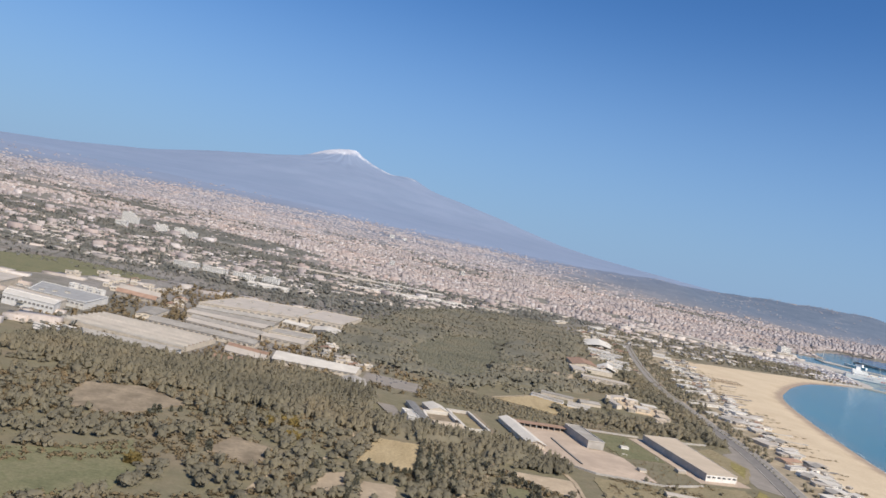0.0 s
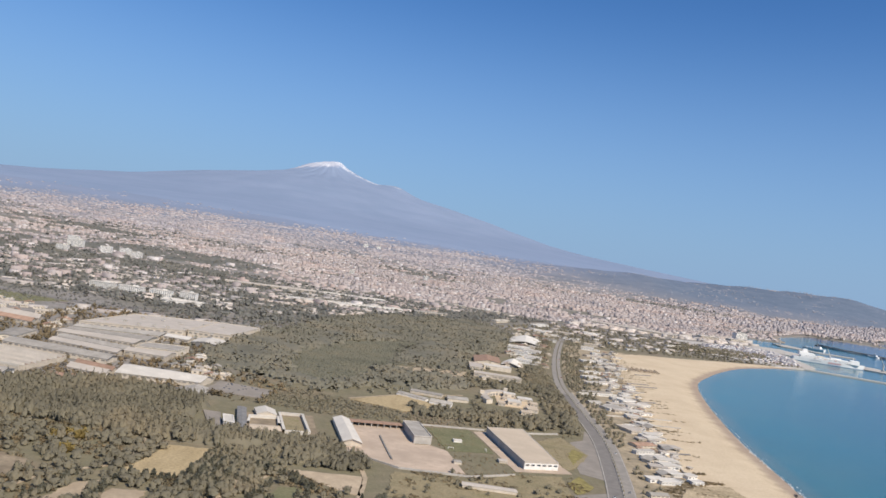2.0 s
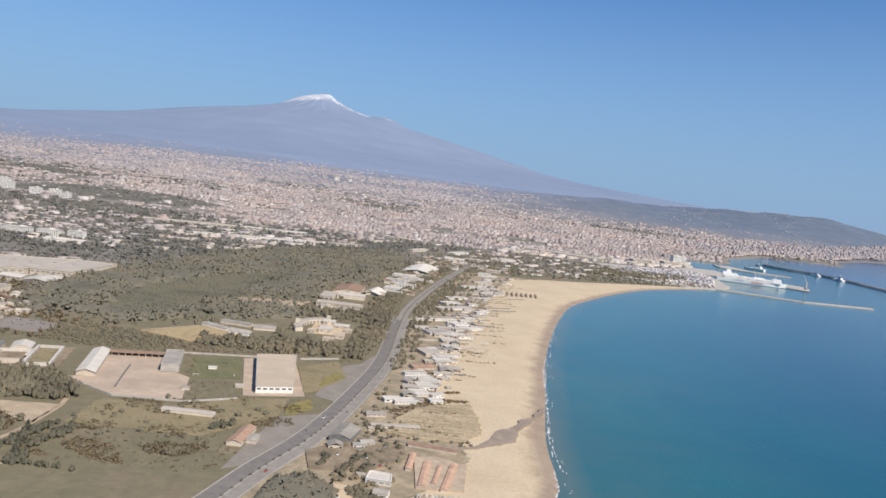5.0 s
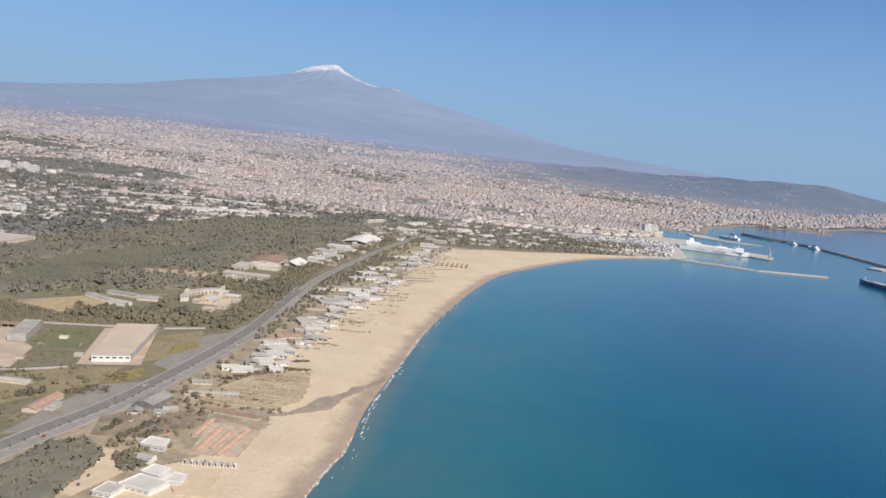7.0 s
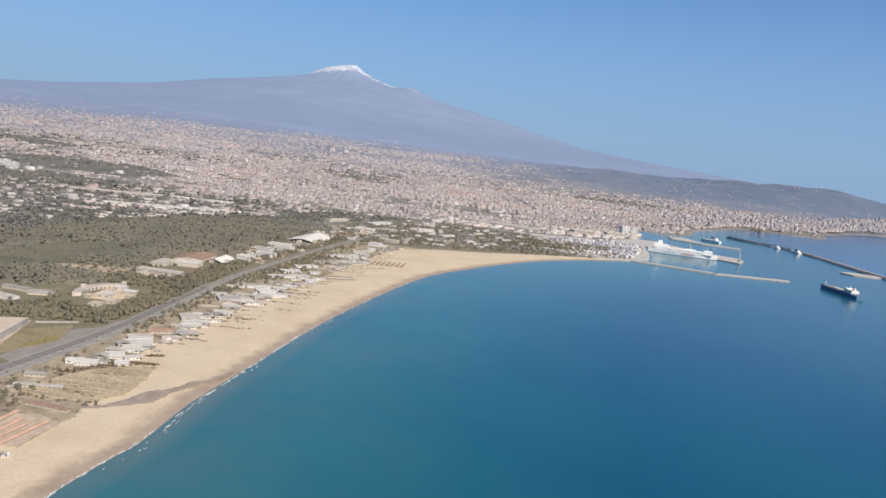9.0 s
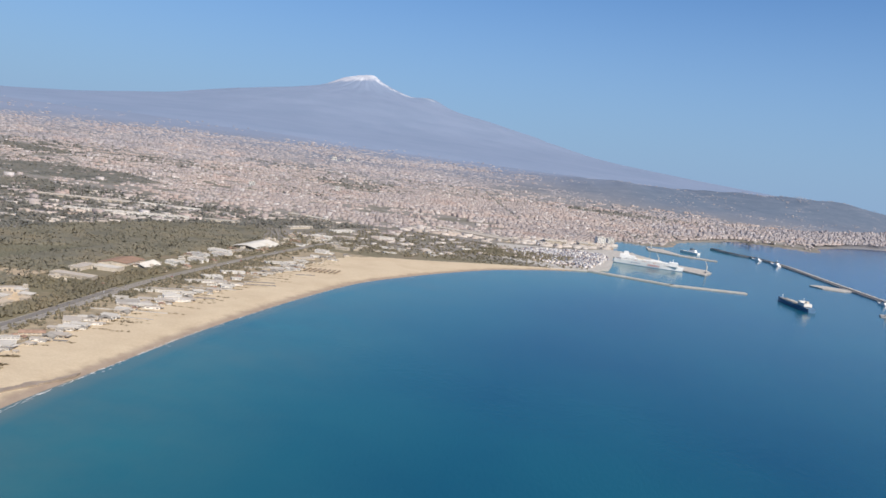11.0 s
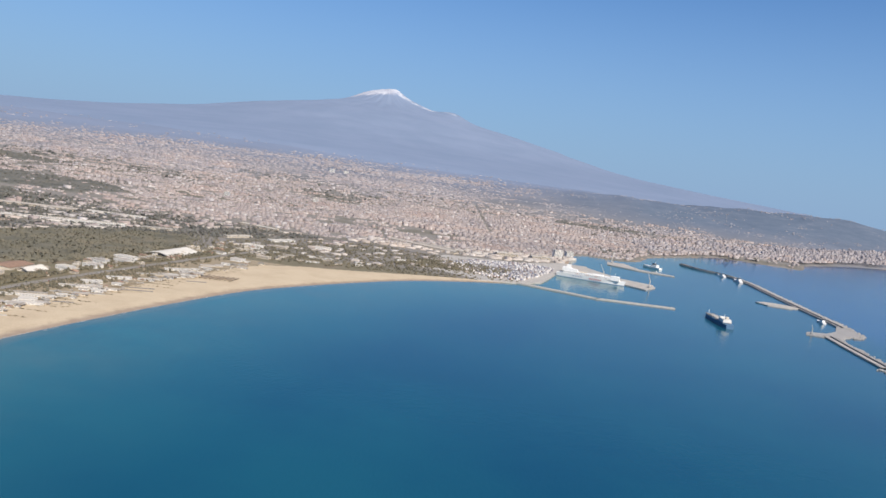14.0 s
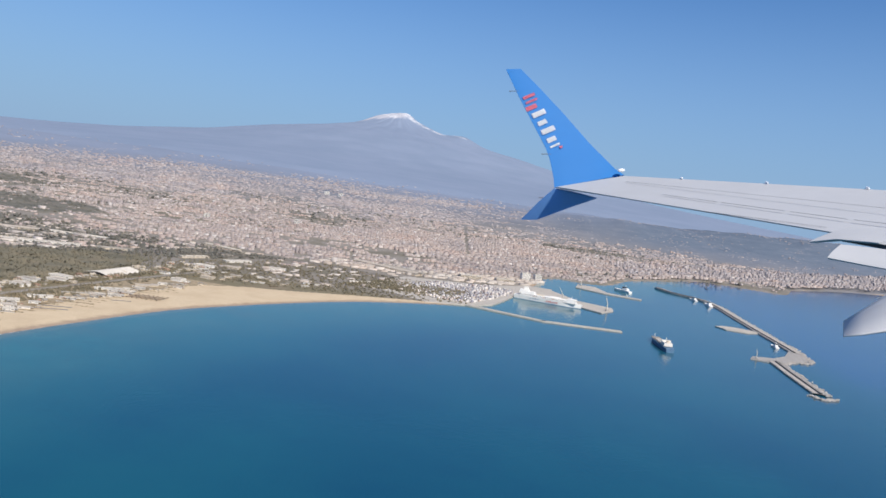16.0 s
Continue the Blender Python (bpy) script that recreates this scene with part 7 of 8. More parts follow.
def strips():
    """Rows of dune scrub, windbreaks and boardwalks that run down the beach."""
    rng = np.random.default_rng(11)
    rows = [(70, 113.2, 79, 112.4), (71.5, 115, 80, 114.6), (73, 117.4, 82.6, 118.4), (70.4, 121, 81, 122.6), (71, 123.4, 82.8, 126), (76, 128.2, 83, 130.6), (78.4, 112, 82, 110.8), (76.6, 134, 81.6, 136)]
    out = []
    for x0, y0, x1, y1 in rows:
        for u in np.arange(0, 1, 0.022):
            if math.sin(u * 9 + x0) > -0.75:
                out.append((x0 + (x1 - x0) * u + rng.normal(0, 0.2), y0 + (y1 - y0) * u + rng.normal(0, 0.22), GRADE - 0.1, rng.uniform(0.35, 0.8), rng.uniform(0.2, 0.42)))
    for y in np.arange(110.4, 130, 1.15):
        x0, x1 = 70.5 + rng.uniform(0, 4), 78 + rng.uniform(0, 5)
        for u in np.arange(0, 1, 0.014):
            if math.sin(u * 11 + y * 3) > -0.6:
                out.append((x0 + (x1 - x0) * u + rng.normal(0, 0.2), y + 1.2 * u + rng.normal(0, 0.12), GRADE - 0.1, rng.uniform(0.3, 0.65), rng.uniform(0.16, 0.34)))
    for y in np.arange(143, 300, 4.4):
        b, reach = beach_x(y), rng.uniform(6, 16)
        for u in np.arange(0, 1, 0.028):
            if rng.uniform() < 0.95 - 0.6 * u:
                out.append((b - 3 + reach * u, y + 2.5 * u + rng.normal(0, 0.25), GRADE - 0.12, rng.uniform(0.4, 1.0), rng.uniform(0.15, 0.32)))
    scatter("dune_scrub", np.array(out), SPRAY, DUNE_LEAF, "low olive dune scrub in rows on the sand", "scrub", RNG)
    boards = [(83, 218, 92, 223.6), (90, 232, 101.5, 237), (92, 238, 100, 241), (88, 205, 93, 207.6), (80.6, 149, 83.6, 150), (101, 262, 107, 265)]
    for x0, y0, x1, y1 in boards:
        tagged(part("boardwalk", ribbon([(x0, y0), ((x0 + x1) / 2, (y0 + y1) / 2), (x1, y1)], 0, 0.55, GRADE + 0.16, 0.4), DARKWALL), "dark wooden boardwalk on the beach", "boardwalk", "boardwalks on the beach")


strips()


def racks():
    t = thing("sunshade_rack", 102, 275, GRADE, -4, "dark timber sunshade frame on the sand", "sunshade frame", "sunshade frames")
    part("roof", box(0, 0, 0.42, 0.55, 8.4, 0.06), RACK_TIMBER, t)
    for i in range(4):
        part("post", box(0, -3.9 + i * 2.6, -0.1, 0.1, 0.1, 0.54), BARK, t)
    for i in range(1, 7):
        copy_thing(t, pose(102 + i * 1.75, 275 + i * 0.3, GRADE, 0, 0, -4))


racks()
lane = fill([(63.5, 90), (66, 90), (74, 96), (73, 112), (71, 122), (69, 140), (66.5, 122), (63.8, 106)], 1.0, (0.4, 1.2), (0.3, 0.9), 0.28, SHEDS + [[(70.5, 76), (78, 76), (79, 89), (70.5, 89)]])
lane = np.concatenate([lane, fill([(66.5, 88), (74, 91.5), (72, 96), (63.6, 95)], 0.8, (0.4, 1.0), (0.3, 0.8), 0.25, SHEDS), fill([(69.6, 83.5), (71.6, 85), (72, 89), (69.4, 90), (67.6, 87.6)], 0.7, (0.5, 1.2), (0.5, 1.0), 0.7, SHEDS), fill([(70, 108), (84, 107.6), (85, 109.6), (70, 109.4)], 0.8, (0.3, 0.8), (0.2, 0.5), 0.5, SHEDS)])
scatter("trees", lane, TALLISH, TREE_LEAF, "olive trees and bushes along the beach lane", "trees", RNG)
tangle = np.concatenate([fill([(70, 112), (80, 111), (84, 130), (78, 128), (70, 124)], 0.5, (0.3, 0.9), (0.06, 0.16), 0.3), fill([(78, 166), (88, 168), (90, 176), (79, 174)], 0.7, (0.4, 1.0), (0.06, 0.16), 0.3), fill([(82, 196), (95, 200), (96, 208), (84, 206)], 0.8, (0.4, 1.1), (0.06, 0.18), 0.3)])
drift = fill([(28, 88), (50, 88), (58, 112), (56, 122), (46, 118), (30, 112)], 0.55, (0.3, 0.9), (0.08, 0.3), 0.9, SHEDS)
drift = drift[np.sin(drift[:, 0] * 0.35 + 2 * np.sin(drift[:, 1] * 0.22)) * np.sin(drift[:, 1] * 0.5 + 1.5 * np.sin(drift[:, 0] * 0.17)) > 0.3]
scatter("bushes", drift, SPRAY, DUNE_LEAF, "low drifts of brown scrub over the pasture", "scrub", RNG)
scatter("dune_grass", tangle, SPRAY, DUNE_LEAF, "flat dry dune grass over the sand", "dune grass", RNG)


def foam():
    """Broken surf: ragged flecks strung along the waterline in drifting bands."""
    vs, fs = [], []
    line = smooth_line([p for p in COAST if 40 < p[1] < 330], 0.3)
    rng = np.random.default_rng(5)
    for lane, (off, much) in enumerate(((0.05, 0.9), (0.3, 0.6), (0.7, 0.3), (1.3, 0.12))):
        for i, (x, y) in enumerate(line[:-1]):
            s = math.sin(i * 0.052 + lane * 2) + math.sin(i * 0.021 + 1.3 * lane) + 0.8 * math.sin(i * 0.19 + lane)
            fade = min(1, max(0.12, (300 - y) / 170))
            if rng.uniform() > much * fade * (0.45 + 0.3 * s):
                continue
            a = math.atan2(line[i + 1][1] - y, line[i + 1][0] - x)
            c, q = math.cos(a), math.sin(a)
            cx, cy = x + q * (off + 0.3 * math.sin(i * 0.03 + lane)) + rng.normal(0, 0.12), y - c * off * 0.3
            long, wide = rng.uniform(0.2, 0.65), rng.uniform(0.025, 0.1)
            n = len(vs)
            for k in range(6):
                u, v = long * math.cos(k * math.pi / 3) * rng.uniform(0.7, 1.2), wide * math.sin(k * math.pi / 3) * rng.uniform(0.6, 1.4)
                vs.append((cx + u * c - v * q, cy + u * q + v * c, 0.03 + 0.004 * lane + 0.0004 * (i % 7)))
            fs += [(n, n + 1, n + 2, n + 3), (n, n + 3, n + 4, n + 5)]
    tagged(joined("foam", vs, fs, [FOAM]), "broken white surf along the waterline", "surf", kind="stuff")


foam()


# ---- cars ----
def car(paint, label):
    t = thing("car", 0, 0, 0, 0, label, "car", "parked and driving cars")
    part("body", box(0, 0, 0.04, 0.29, 0.67, 0.12, 0, 0.96, 0.02), paint, t)
    part("cabin", box(0, -0.03, 0.15, 0.26, 0.36, 0.09, 0, 0.8), GLASS_DARK, t)
    for sx in (-1, 1):
        for sy in (-1, 1):
            bm = bmesh.new()
            bmesh.ops.create_cone(bm, cap_ends=True, segments=8, radius1=0.05, radius2=0.05, depth=0.04, matrix=pose(sx * 0.14, sy * 0.2, 0.05, 0, 90, 0))
            part("wheel", bm, DARKWALL, t)
    return t


def cars():
    kinds = [car(STEEL_WHITE, "white car on the road"), car(DARKWALL, "dark grey car on the road"), car(SHIP_RED, "red car on the road"), car(ROOF_BLUE, "blue-grey car on the road")]
    spots = []
    for y in np.arange(70, 320, 7.0):
        if RNG.uniform() < 0.7:
            i = int(np.argmin([abs(p[1] - y) for p in ROAD[:-1]]))
            a, b = ROAD[i], ROAD[i + 1]
            turn = math.degrees(math.atan2(b[1] - a[1], b[0] - a[0])) - 90
            lane = RNG.choice([-1.2, 1.3])
            n = Vector((b[1] - a[1], a[0] - b[0])).normalized()
            spots.append((a[0] + n.x * lane, a[1] + n.y * lane, turn, GRADE + 0.07))
    for k in range(12):
        spots.append((66.6 + RNG.uniform(-0.4, 0.8), 78 + k * 0.8, RNG.uniform(-30, 30), GRADE + 0.15)) if k in (1, 4, 9) else None
    for k in range(7):
        spots.append((RNG.uniform(63, 71), RNG.choice([96.4, 98.6, 101.5, 103.6]) + RNG.uniform(-0.2, 0.2), RNG.choice([0, 180]) + RNG.normal(10, 8), GRADE + 0.16))
    for k in range(14):
        spots.append((-9 + RNG.uniform(0, 8), 147 + RNG.uniform(0, 7), RNG.normal(80, 8), GRADE + 0.05))
    for k, (x, y, turn, z) in enumerate(spots):
        j = k if k < 4 else int(RNG.choice([0, 0, 1, 1, 2, 3]))
        m = pose(x, y, z, 0, 0, turn)
        if k < 4:
            kinds[k].matrix_basis = m
        else:
            copy_thing(kinds[j], m)


patch("pavement", [(-10, 145.6), (1, 145), (2, 153), (-9.6, 155)], YARD_GREY, 0, "grey car park beside the long white shed", "pavement")
cars()


def roof_units(x0, y0, x1, y1, z, n, seed):
    """Small skylights and vents along a factory roof."""
    rng = np.random.default_rng(seed)
    t = thing("roof_vent", x0, y0, z, 3, "small pale vent box on a factory roof", "roof vent", "roof vents")
    part("casing", box(0, 0, 0, 1.0, 0.6, 0.3), ROOF_PALE, t)
    part("cap", box(0, 0, 0.3, 1.1, 0.7, 0.06), ROOF_GREY, t)
    for i in range(1, n):
        copy_thing(t, pose(x0 + (x1 - x0) * i / n + rng.uniform(-0.6, 0.6), y0 + (y1 - y0) * i / n + rng.uniform(-2, 2), z, 0, 0, rng.uniform(-5, 10)))


roof_units(-54, 204, -22, 206, GRADE + 1.7, 8, 1)
roof_units(-54, 216, -22, 219, GRADE + 1.7, 6, 2)
roof_units(-87, 166, -75, 170, GRADE + 1.6, 5, 3)


# ---- apartment blocks and port buildings ----
def apartment(x, y, w, d, floors, turn, wall, label, name="apartment_block"):
    t = thing(name, x, y, ground_z(x, y), turn, label, "apartment block")
    h = floors * 3.1 * U
    part("wall", box(0, 0, -0.3, w, d, h + 0.3), wall, t)
    part("roof", box(0, 0, h, w * 1.03, d * 1.03, 0.12), ROOF_PALE, t)
    part("stair_head", box(w * 0.15, 0, h + 0.12, w * 0.2, d * 0.4, 0.4), wall, t)
    n = max(2, int(w / 0.75))
    me = None
    for f in range(floors):
        for i in range(n):
            if me is None:
                ob = part("window", box(0, 0, 0, w / n * 0.55, 0.06, 1.5 * U), GLASS_DARK, t)
                me = ob.data
            else:
                ob = new("window", me)
                ob.parent = t
            ob.location = (-w / 2 + (i + 0.5) * w / n, -d / 2 - 0.01, (f + 0.3) * 3.1 * U)
    return t


for x, y, w, d, f, turn in ((-93, 291, 9, 3.4, 5, 4), (-82, 290.5, 9, 3.4, 5, 4), (-71, 291, 8, 3.2, 5, 2), (-61, 292, 6, 3, 6, 0)):
    apartment(x, y, w, d, f, turn, PLASTER, "pale five-storey apartment block beyond the railway")
for x, y, f in ((-197, 484, 14), (-191, 478, 11), (-170, 470, 9), (-160, 474, 9), (-150, 466, 8), (-182, 440, 8)):
    apartment(x, y, 6.5, 3.6, f, 8, PLASTER, "tall white apartment tower in the suburb", "apartment_tower")
for x, y, w, f, turn in ((-78, 1118, 7, 10, 5), (-60, 1130, 6, 8, 5), (20, 700, 4, 9, 7), (-40, 640, 4, 8, 7)):
    apartment(x, y, w, 5, f, turn, PLASTER, "tall pale tower standing over the city", "apartment_tower")
shed([(-76, 396), (-32, 408), (-33.4, 414), (-77, 402)], 1.2, CREAM, ROOF_TAN, "long pale warehouse in the industrial belt", kind="low", windows=14)
shed([(-28, 414), (4, 417), (3.6, 421), (-28.4, 418)], 1.1, PLASTER, ROOF_PALE, "long white warehouse in the industrial belt", kind="low", windows=12)
shed([(-36, 352), (16, 374), (14.6, 378), (-37.6, 356)], 1.2, PLASTER, ROOF_TAN, "long white arcaded depot behind the wood", windows=26)
shed([(22, 379), (38, 386), (37, 390), (21, 383)], 1.0, CREAM, ROOF_GREY, "grey-roofed depot behind the wood", kind="low", windows=6)
shed([(-66, 276.6), (-52, 277), (-51, 282), (-65, 283)], 1.0, PLASTER, ROOF_PALE, "white hall beside the highway", kind="low", name="hall", category="building")
shed([(129.7, 489.6), (174.4, 464.8), (177, 470), (132, 496)], 1.5, CREAM, ROOF_TAN, "long pale railway shed at the edge of the city", kind="low", name="rail_shed", category="railway shed")
shed([(150, 486), (178, 471), (181, 477), (153, 492)], 1.2, CREAM, ROOF_GREY, "grey railway shed beside the long shed", kind="low", name="rail_shed", category="railway shed")
apartment(238, 528, 6, 4, 11, 20, PLASTER, "pale glazed tower by the harbour", "office_tower")
apartment(246, 540, 5, 4, 9, 20, PLASTER, "pale concrete office tower by the harbour", "office_tower")
apartment(226, 500, 12, 5, 5, 20, CREAM, "cream customs building behind the quay", "port_building")
apartment(205, 492, 14, 5, 5, 20, CREAM, "yellowish port warehouse behind the quay", "port_building")
for x, y, w, d, turn in ((62, 252, 5, 4, -10), (66, 262, 6, 4, -12), (62, 272, 7, 4, -10), (68, 280, 6, 5, -14), (64, 288, 8, 4, -10), (71, 296, 5, 4, -12), (84, 372, 9, 5, -10), (95, 382, 7, 4, -8), (112, 400, 8, 5, 10), (82, 335, 6, 3, -10), (96, 322, 5, 4, -10), (101, 340, 6, 3, -10)):
    c, s = math.cos(radians(turn)), math.sin(radians(turn))
    q = [(x + u * c - v * s, y + u * s + v * c) for u, v in ((-w / 2, -d / 2), (w / 2, -d / 2), (w / 2, d / 2), (-w / 2, d / 2))]
    shed(q, RNG.uniform(0.7, 1.1), (PLASTER, CREAM)[int(x) % 2], (ROOF_PALE, ROOF_TAN, ROOF_GREY)[int(y) % 3], "pale holiday building beside the coast road", kind=("flat", "low")[int(y) % 2], name="holiday_building", category="building", windows=6)


def crane(x, y, turn):
    t = thing("harbour_crane", x, y, 0.5, turn, "pale mobile harbour crane with a raised boom", "crane", "harbour cranes")
    part("base", box(0, 0, 0, 1.6, 1.6, 0.7, 0, 0.9), ROOF_BLUE, t)
    part("tower", box(0, 0, 0.7, 0.5, 0.5, 3.2, 0, 0.8), ROOF_PALE, t)
    bm = bmesh.new()
    box_into(bm, 0, 0, 3.4, 0.3, 0.3, 4.6, 0, 0.5, (2.6, 0))
    part("boom", bm, ROOF_PALE, t)


def small_crane(x, y, turn):
    t = thing("harbour_crane", x, y, 0.5, turn, "small pale loading crane at the pier head", "crane", "harbour cranes")
    part("base", box(0, 0, 0, 1.0, 1.0, 0.6, 0, 0.9), ROOF_BLUE, t)
    part("mast", box(0, 0, 0.6, 0.3, 0.3, 2.4, 0, 0.7), ROOF_PALE, t)
    bm = bmesh.new()
    box_into(bm, 0, 0, 2.4, 0.2, 0.2, 1.6, 0, 0.5, (1.6, 0))
    part("boom", bm, ROOF_PALE, t)


crane(286, 437, 120)
crane(276, 548, 60)
crane(262, 450, 200)
small_crane(344, 354, 90)


def small_ship(x, y, turn, s, label):
    t = thing("ship", x, y, 0, turn, label, "ship", "small ships in the harbour")
    part("hull", hull(12 * s, 2.6 * s, 1.0 * s), STEEL_WHITE, t)
    part("deckhouse", box(0, -2 * s, 0.9 * s, 2.0 * s, 4 * s, 1.3 * s, 0, 0.9), STEEL_WHITE, t)
    part("bridge", box(0, -1.4 * s, 2.2 * s, 1.8 * s, 1.6 * s, 0.6 * s), GLASS_DARK, t)
    part("mast", box(0, -2 * s, 2.6 * s, 0.12, 0.12, 1.5 * s), STEEL_WHITE, t)


small_ship(305, 558, 40, 1.3, "white coast guard ship beside the inner pier")
small_ship(361, 548, 10, 1.0, "white tug moored at the breakwater")
small_ship(355, 570, 20, 0.8, "small white boat moored at the breakwater")
small_ship(364, 400, 5, 0.7, "small white boat inside the breakwater")


# ---- the aircraft wing, where the flight ends ----
def wing():
    eye, target, roll = PATH[-1][1:]
    t = new("aircraft_wing")
    t.matrix_basis = look(eye, target, roll) @ Matrix.Scale(U, 4)
    tagged(t, "pale grey airliner wing with a bright blue winglet, flaps set", "wing")

    def at(x, y, d):
        """A point by its bearing and climb from the cabin window (in thousandths) and its distance out."""
        return Vector((x / 1000 * d, y / 1000 * d, -d))

    def skin(rows, thick, camber, name, mat, label="", parent=t, steps=10):
        """A closed panel through (rear, front) edges, gently arched, its thickness away from the cabin."""
        face = (rows[0][1] - rows[0][0]).cross(rows[-1][0] - rows[0][0]).normalized()
        if face.dot(rows[0][0]) > 0:
            face = -face
        bm = bmesh.new()
        top, low = [], []
        for a, b in rows:
            k = [i / steps for i in range(steps + 1)]
            top.append([bm.verts.new(a.lerp(b, u) + face * camber * math.sin(math.pi * u ** 0.7)) for u in k])
            low.append([bm.verts.new(a.lerp(b, u) - face * thick * (0.15 + math.sin(math.pi * min(1, u * 0.98)) ** 0.6)) for u in k])
        for p, q in zip(top, top[1:]):
            for i in range(steps):
                bm.faces.new((p[i], p[i + 1], q[i + 1], q[i]))
        for p, q in zip(low, low[1:]):
            for i in range(steps):
                bm.faces.new((p[i], q[i], q[i + 1], p[i + 1]))
        for g, h in ((top, low),):
            for a, b, c, d in zip(g, g[1:], h, h[1:]):
                bm.faces.new((a[0], b[0], d[0], c[0]))
                bm.faces.new((a[-1], c[-1], d[-1], b[-1]))
            for i in range(steps):
                bm.faces.new((g[0][i], h[0][i], h[0][i + 1], g[0][i + 1]))
                bm.faces.new((g[-1][i], g[-1][i + 1], h[-1][i + 1], h[-1][i]))
        bmesh.ops.recalc_face_normals(bm, faces=bm.faces[:])
        for f in bm.faces:
            f.smooth = True
        ob = part(name, bm, mat, parent, label)
        ob.data.set_sharp_from_angle(angle=radians(35))
        return ob, face

    rear0, rear1 = at(146, 80, 16.0), at(505, 21, 9.5)
    front0, front1 = at(232, 94, 16.0), at(569, 75.5, 12.0)

    def chord(u, k):
        return rear0.lerp(rear1, u).lerp(front0.lerp(front1, u), k)

    main, up = skin([(chord(u, 0), chord(u, 1)) for u in (0, 0.12, 0.3, 0.5, 0.7, 0.9, 1.1, 1.25)], 0.12, 0.0, "main_panel", WING_GREY, "pale grey painted upper skin")
    # gaps between the skin, the spoilers and the aileron
    def on(x, y):
        way = at(x, y, 1.0)
        return way * (up.dot(rear0) / up.dot(way)) + up * 0.004

    for x0, y0, x1, y1, w in ((235, 86.4, 640, 45, 0.007), (282, 69.7, 352, 60.3, 0.009), (358, 59.5, 440, 48.5, 0.009), (446, 47.7, 520, 38, 0.009), (528, 37, 640, 24, 0.009), (332, 48.6, 493, 27.6, 0.005)):
        bm = bmesh.new()
        p, q = on(x0, y0), on(x1, y1)
        v = up.cross(q - p).normalized() * w
        bmesh.ops.solidify(bm, geom=[bm.faces.new([bm.verts.new(c) for c in (p - v, p + v, q + v, q - v)])], thickness=0.006)
        part("panel_gap", bm, WING_SHADE, main, "dark narrow panel gap")
    blade = [(at(143, 79, 16.0), at(233, 95, 16.0)), (at(142, 92, 16.05), at(221, 103, 16.1)), (at(137, 116, 16.2), at(200, 124, 16.25)), (at(132, 130, 16.3), at(189, 135, 16.35)), (at(112, 168, 16.55), at(154, 175, 16.6)), (at(96, 199, 16.75), at(125, 206, 16.8)), (at(81, 231, 16.95), at(100, 231.5, 16.95))]
    winglet, out = skin(blade, 0.08, 0.004, "winglet", WING_BLUE, "bright blue swept winglet")
    skin([(at(143, 78, 16.0), at(198, 65, 15.9)), (at(122, 60, 16.2), at(165, 54, 16.1)), (at(100, 38, 16.5), at(120, 37.5, 16.4))], 0.05, 0.01, "lower_winglet", WING_NAVY, "dark blue lower winglet")
    # plain bars in place of the lettering, read down the blade
    a, b = at(107, 197, 16.73), at(145, 128, 16.28)
    along, side = (b - a).normalized(), (b - a).cross(out).normalized()
    if side.x < 0:
        side = -side
    for u, w, tall, lift, mat in ((0.03, 0.07, 0.27, 0.02, WING_PINK), (0.12, 0.05, 0.27, 0.02, WING_PINK), (0.22, 0.10, 0.25, -0.05, WING_PINK), (0.36, 0.12, 0.30, 0.03, WING_WHITE), (0.52, 0.11, 0.20, 0.0, WING_WHITE), (0.67, 0.12, 0.30, 0.03, WING_WHITE), (0.83, 0.11, 0.20, 0.0, WING_WHITE), (0.94, 0.05, 0.22, 0.0, WING_WHITE), (1.0, 0.05, 0.06, 0.10, WING_PINK)):
        c = a.lerp(b, u) + side * (0.02 + lift) + out * 0.018
        bm = bmesh.new()
        v = [bm.verts.new(c + along * e * w * 0.5 + side * f * tall * 0.5) for e, f in ((-1, -1), (1, -1), (1, 1), (-1, 1))]
        bmesh.ops.solidify(bm, geom=[bm.faces.new(v)], thickness=0.01)
        part("letter_bar", bm, mat, winglet)
    # added bead that imitates the sun's glint at the wingtip
    bm = bmesh.new()
    bmesh.ops.create_icosphere(bm, subdivisions=2, radius=0.055, matrix=Matrix.Translation(at(229, 101, 15.9)) @ Matrix.Diagonal((1.4, 0.7, 1, 1)))
    part("glint_bead", bm, GLOSS_WHITE, t, "glossy white bead standing in for a sun glint")
    for x, y, d in ((91, 203, 16.7), (133, 122, 16.25), (129, 66, 16.2)):
        bm = bmesh.new()
        bmesh.ops.create_cone(bm, cap_ends=True, segments=6, radius1=0.010, radius2=0.005, depth=0.2, matrix=Matrix.Translation(at(x, y, d)) @ pose(0, 0, 0, 0, 84, 0))
        part("static_wick", bm, WING_SHADE, t)
    for u in (0.28, 0.62, 0.95):
        bm = bmesh.new()
        bmesh.ops.create_cone(bm, cap_ends=True, segments=8, radius1=0.03, radius2=0.012, depth=0.06, matrix=Matrix.Translation(chord(u, 0.99) + up * 0.02))
        part("vortex_stud", bm, GLOSS_WHITE, main)
    skin([(at(471, 9.5, 9.2), at(532, 30.5, 9.4)), (at(505, 13, 9.0), at(569, 27.5, 9.2)), (at(560, 8, 8.7), at(640, 22, 8.8))], 0.06, 0.02, "flap", WING_GREY, "extended grey trailing flap")
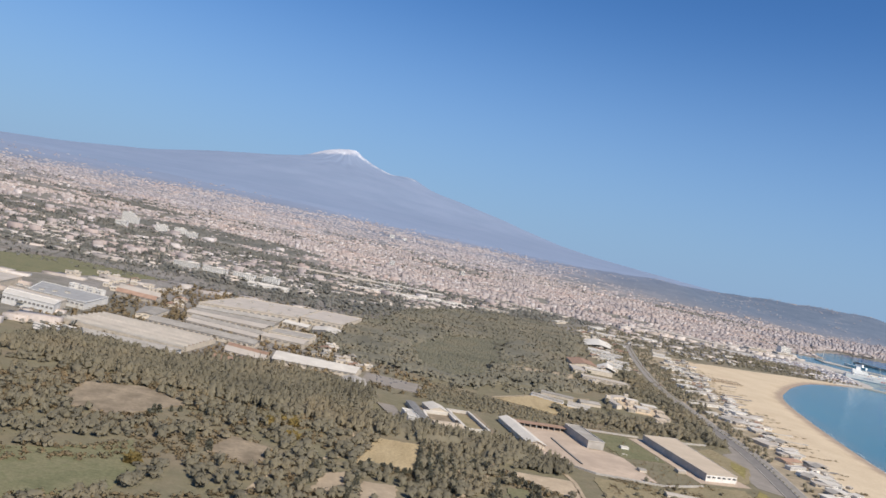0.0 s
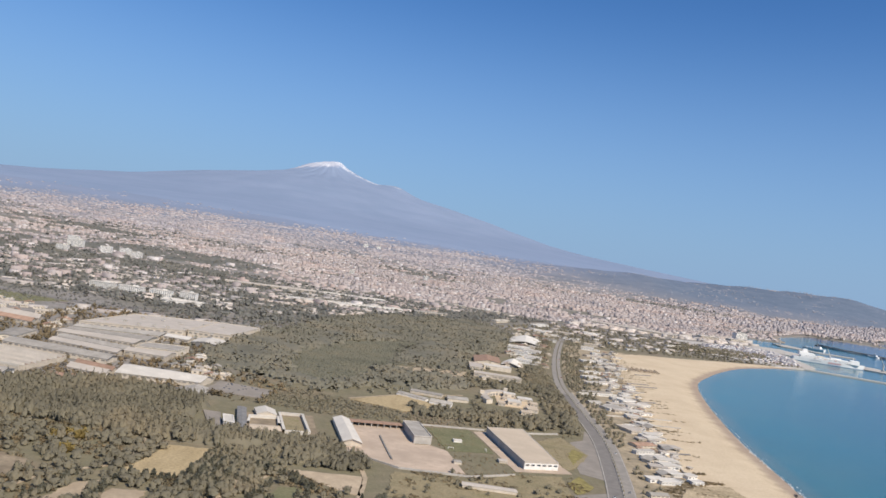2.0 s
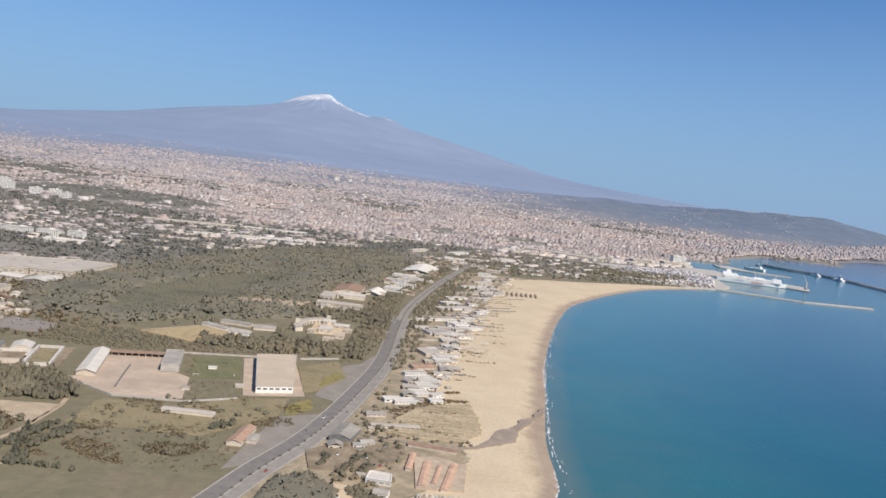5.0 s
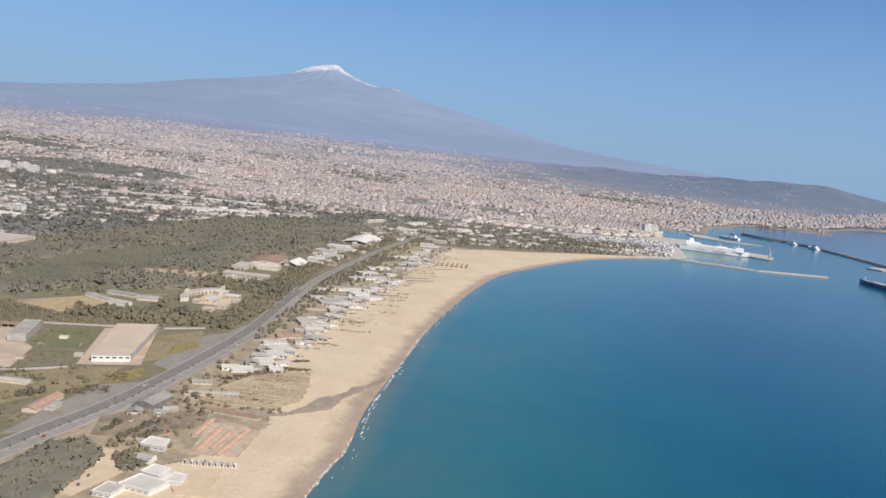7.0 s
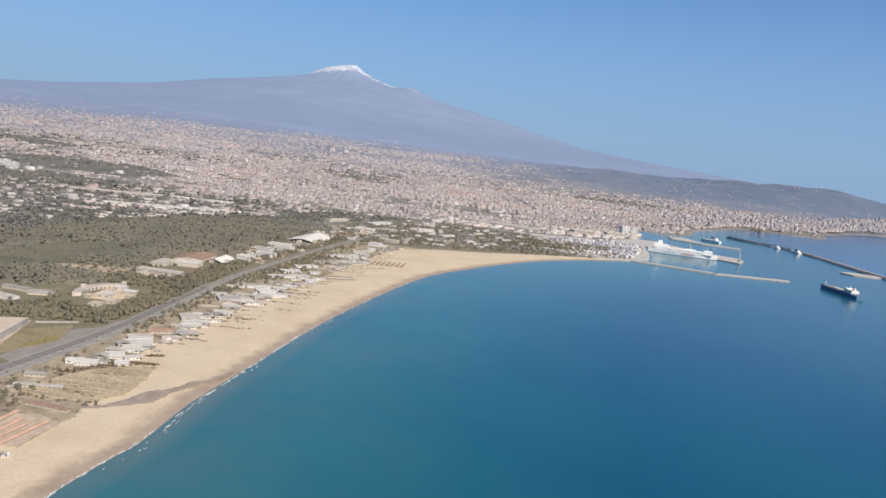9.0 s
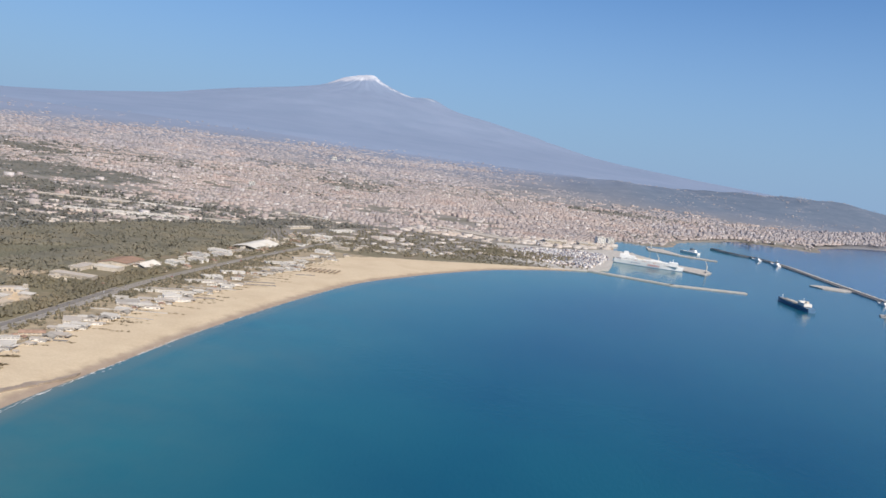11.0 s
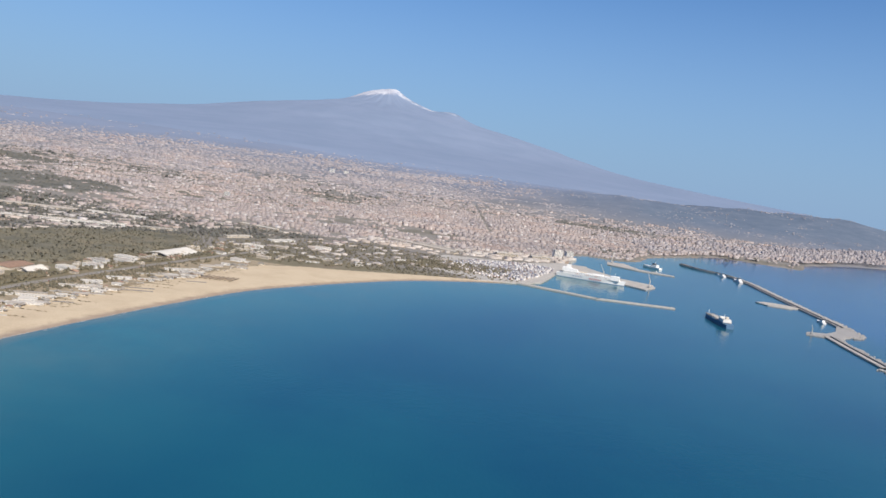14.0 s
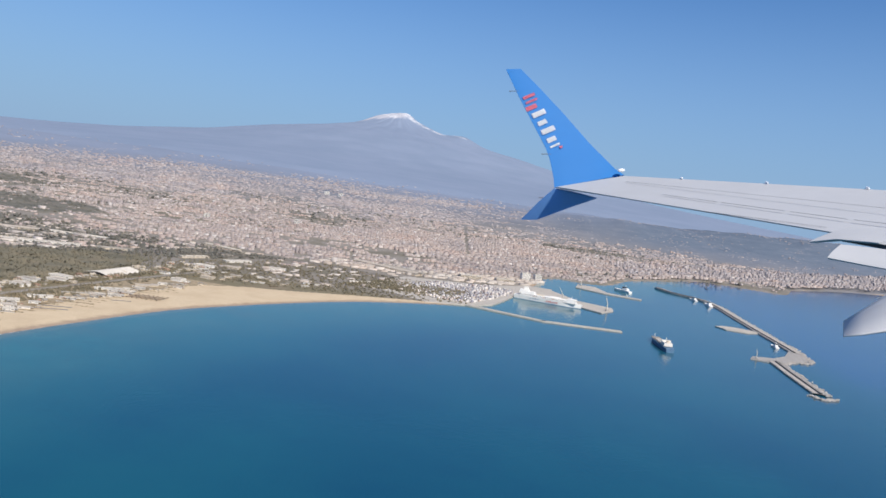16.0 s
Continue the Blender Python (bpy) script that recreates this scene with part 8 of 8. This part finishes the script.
    # a dark sheet paints the shade of the open gap between flaps
    skin([(at(512, 10, 9.3), at(518, 13.5, 9.3)), (at(566, 0, 8.8), at(574, 12, 8.8)), (at(620, -6, 8.4), at(640, 9, 8.4))], 0.02, 0.0, "slot_shade", WING_SHADE, "dark sheet painted as the shaded slot between flaps", steps=4)
    skin([(at(494, -11, 8.6), at(511, 6, 8.8)), (at(540, -20, 8.4), at(540, 3, 8.7)), (at(640, -38, 7.9), at(640, -9, 8.2))], 0.06, 0.015, "flap", WING_GREY, "lower extended grey flap")
    # the flap track fairing: a rounded box that tapers to a blunt tail
    bm = bmesh.new()
    rings = []
    for x, hi, lo, d, wide in ((514, -94, -112, 8.2, 0.04), (515, -92, -113, 8.2, 0.10), (540, -77, -111, 8.2, 0.16), (570, -58, -107, 8.2, 0.2), (640, -22, -98, 8.2, 0.22)):
        ring = []
        for k in range(12):
            c, q = math.cos(k * math.pi / 6), math.sin(k * math.pi / 6)
            c, q = math.copysign(abs(c) ** 0.3, c), math.copysign(abs(q) ** 0.3, q)
            ring.append(bm.verts.new(at(x, (hi + lo) / 2 + (hi - lo) / 2 * q, d - 1.8 - wide * c + 0.3 * q)))
        rings.append(ring)
    for p, q in zip(rings, rings[1:]):
        for k in range(12):
            bm.faces.new((p[k], p[(k + 1) % 12], q[(k + 1) % 12], q[k]))
    bm.faces.new(rings[0])
    bm.faces.new(rings[-1][::-1])
    bmesh.ops.recalc_face_normals(bm, faces=bm.faces[:])
    for f in bm.faces:
        f.smooth = len(f.verts) == 4
    part("flap_fairing", bm, WING_GREY, t, "rounded grey flap track fairing")


WING_GREY = worn("wing paint", (0.48, 0.49, 0.51), 4.0, 0.05, 0.62)
WING_WHITE = worn("white lettering paint", (0.80, 0.80, 0.80), 4.0, 0.05, 0.6)
WING_BLUE = worn("winglet paint", (0.001, 0.145, 0.44), 4.0, 0.05, 0.6)
WING_NAVY = worn("lower winglet paint", (0.15, 0.33, 0.70), 4.0, 0.05, 0.6)
WING_PINK = worn("coral lettering paint", (0.75, 0.20, 0.28), 4.0, 0.05, 0.6)
WING_SHADE = worn("dark seam and slot shade", (0.16, 0.17, 0.20), 4.0, 0.1, 0.8)
GLOSS_WHITE = worn("glossy white for glint and studs", (0.85, 0.86, 0.88), 4.0, 0.05, 0.15)
wing()
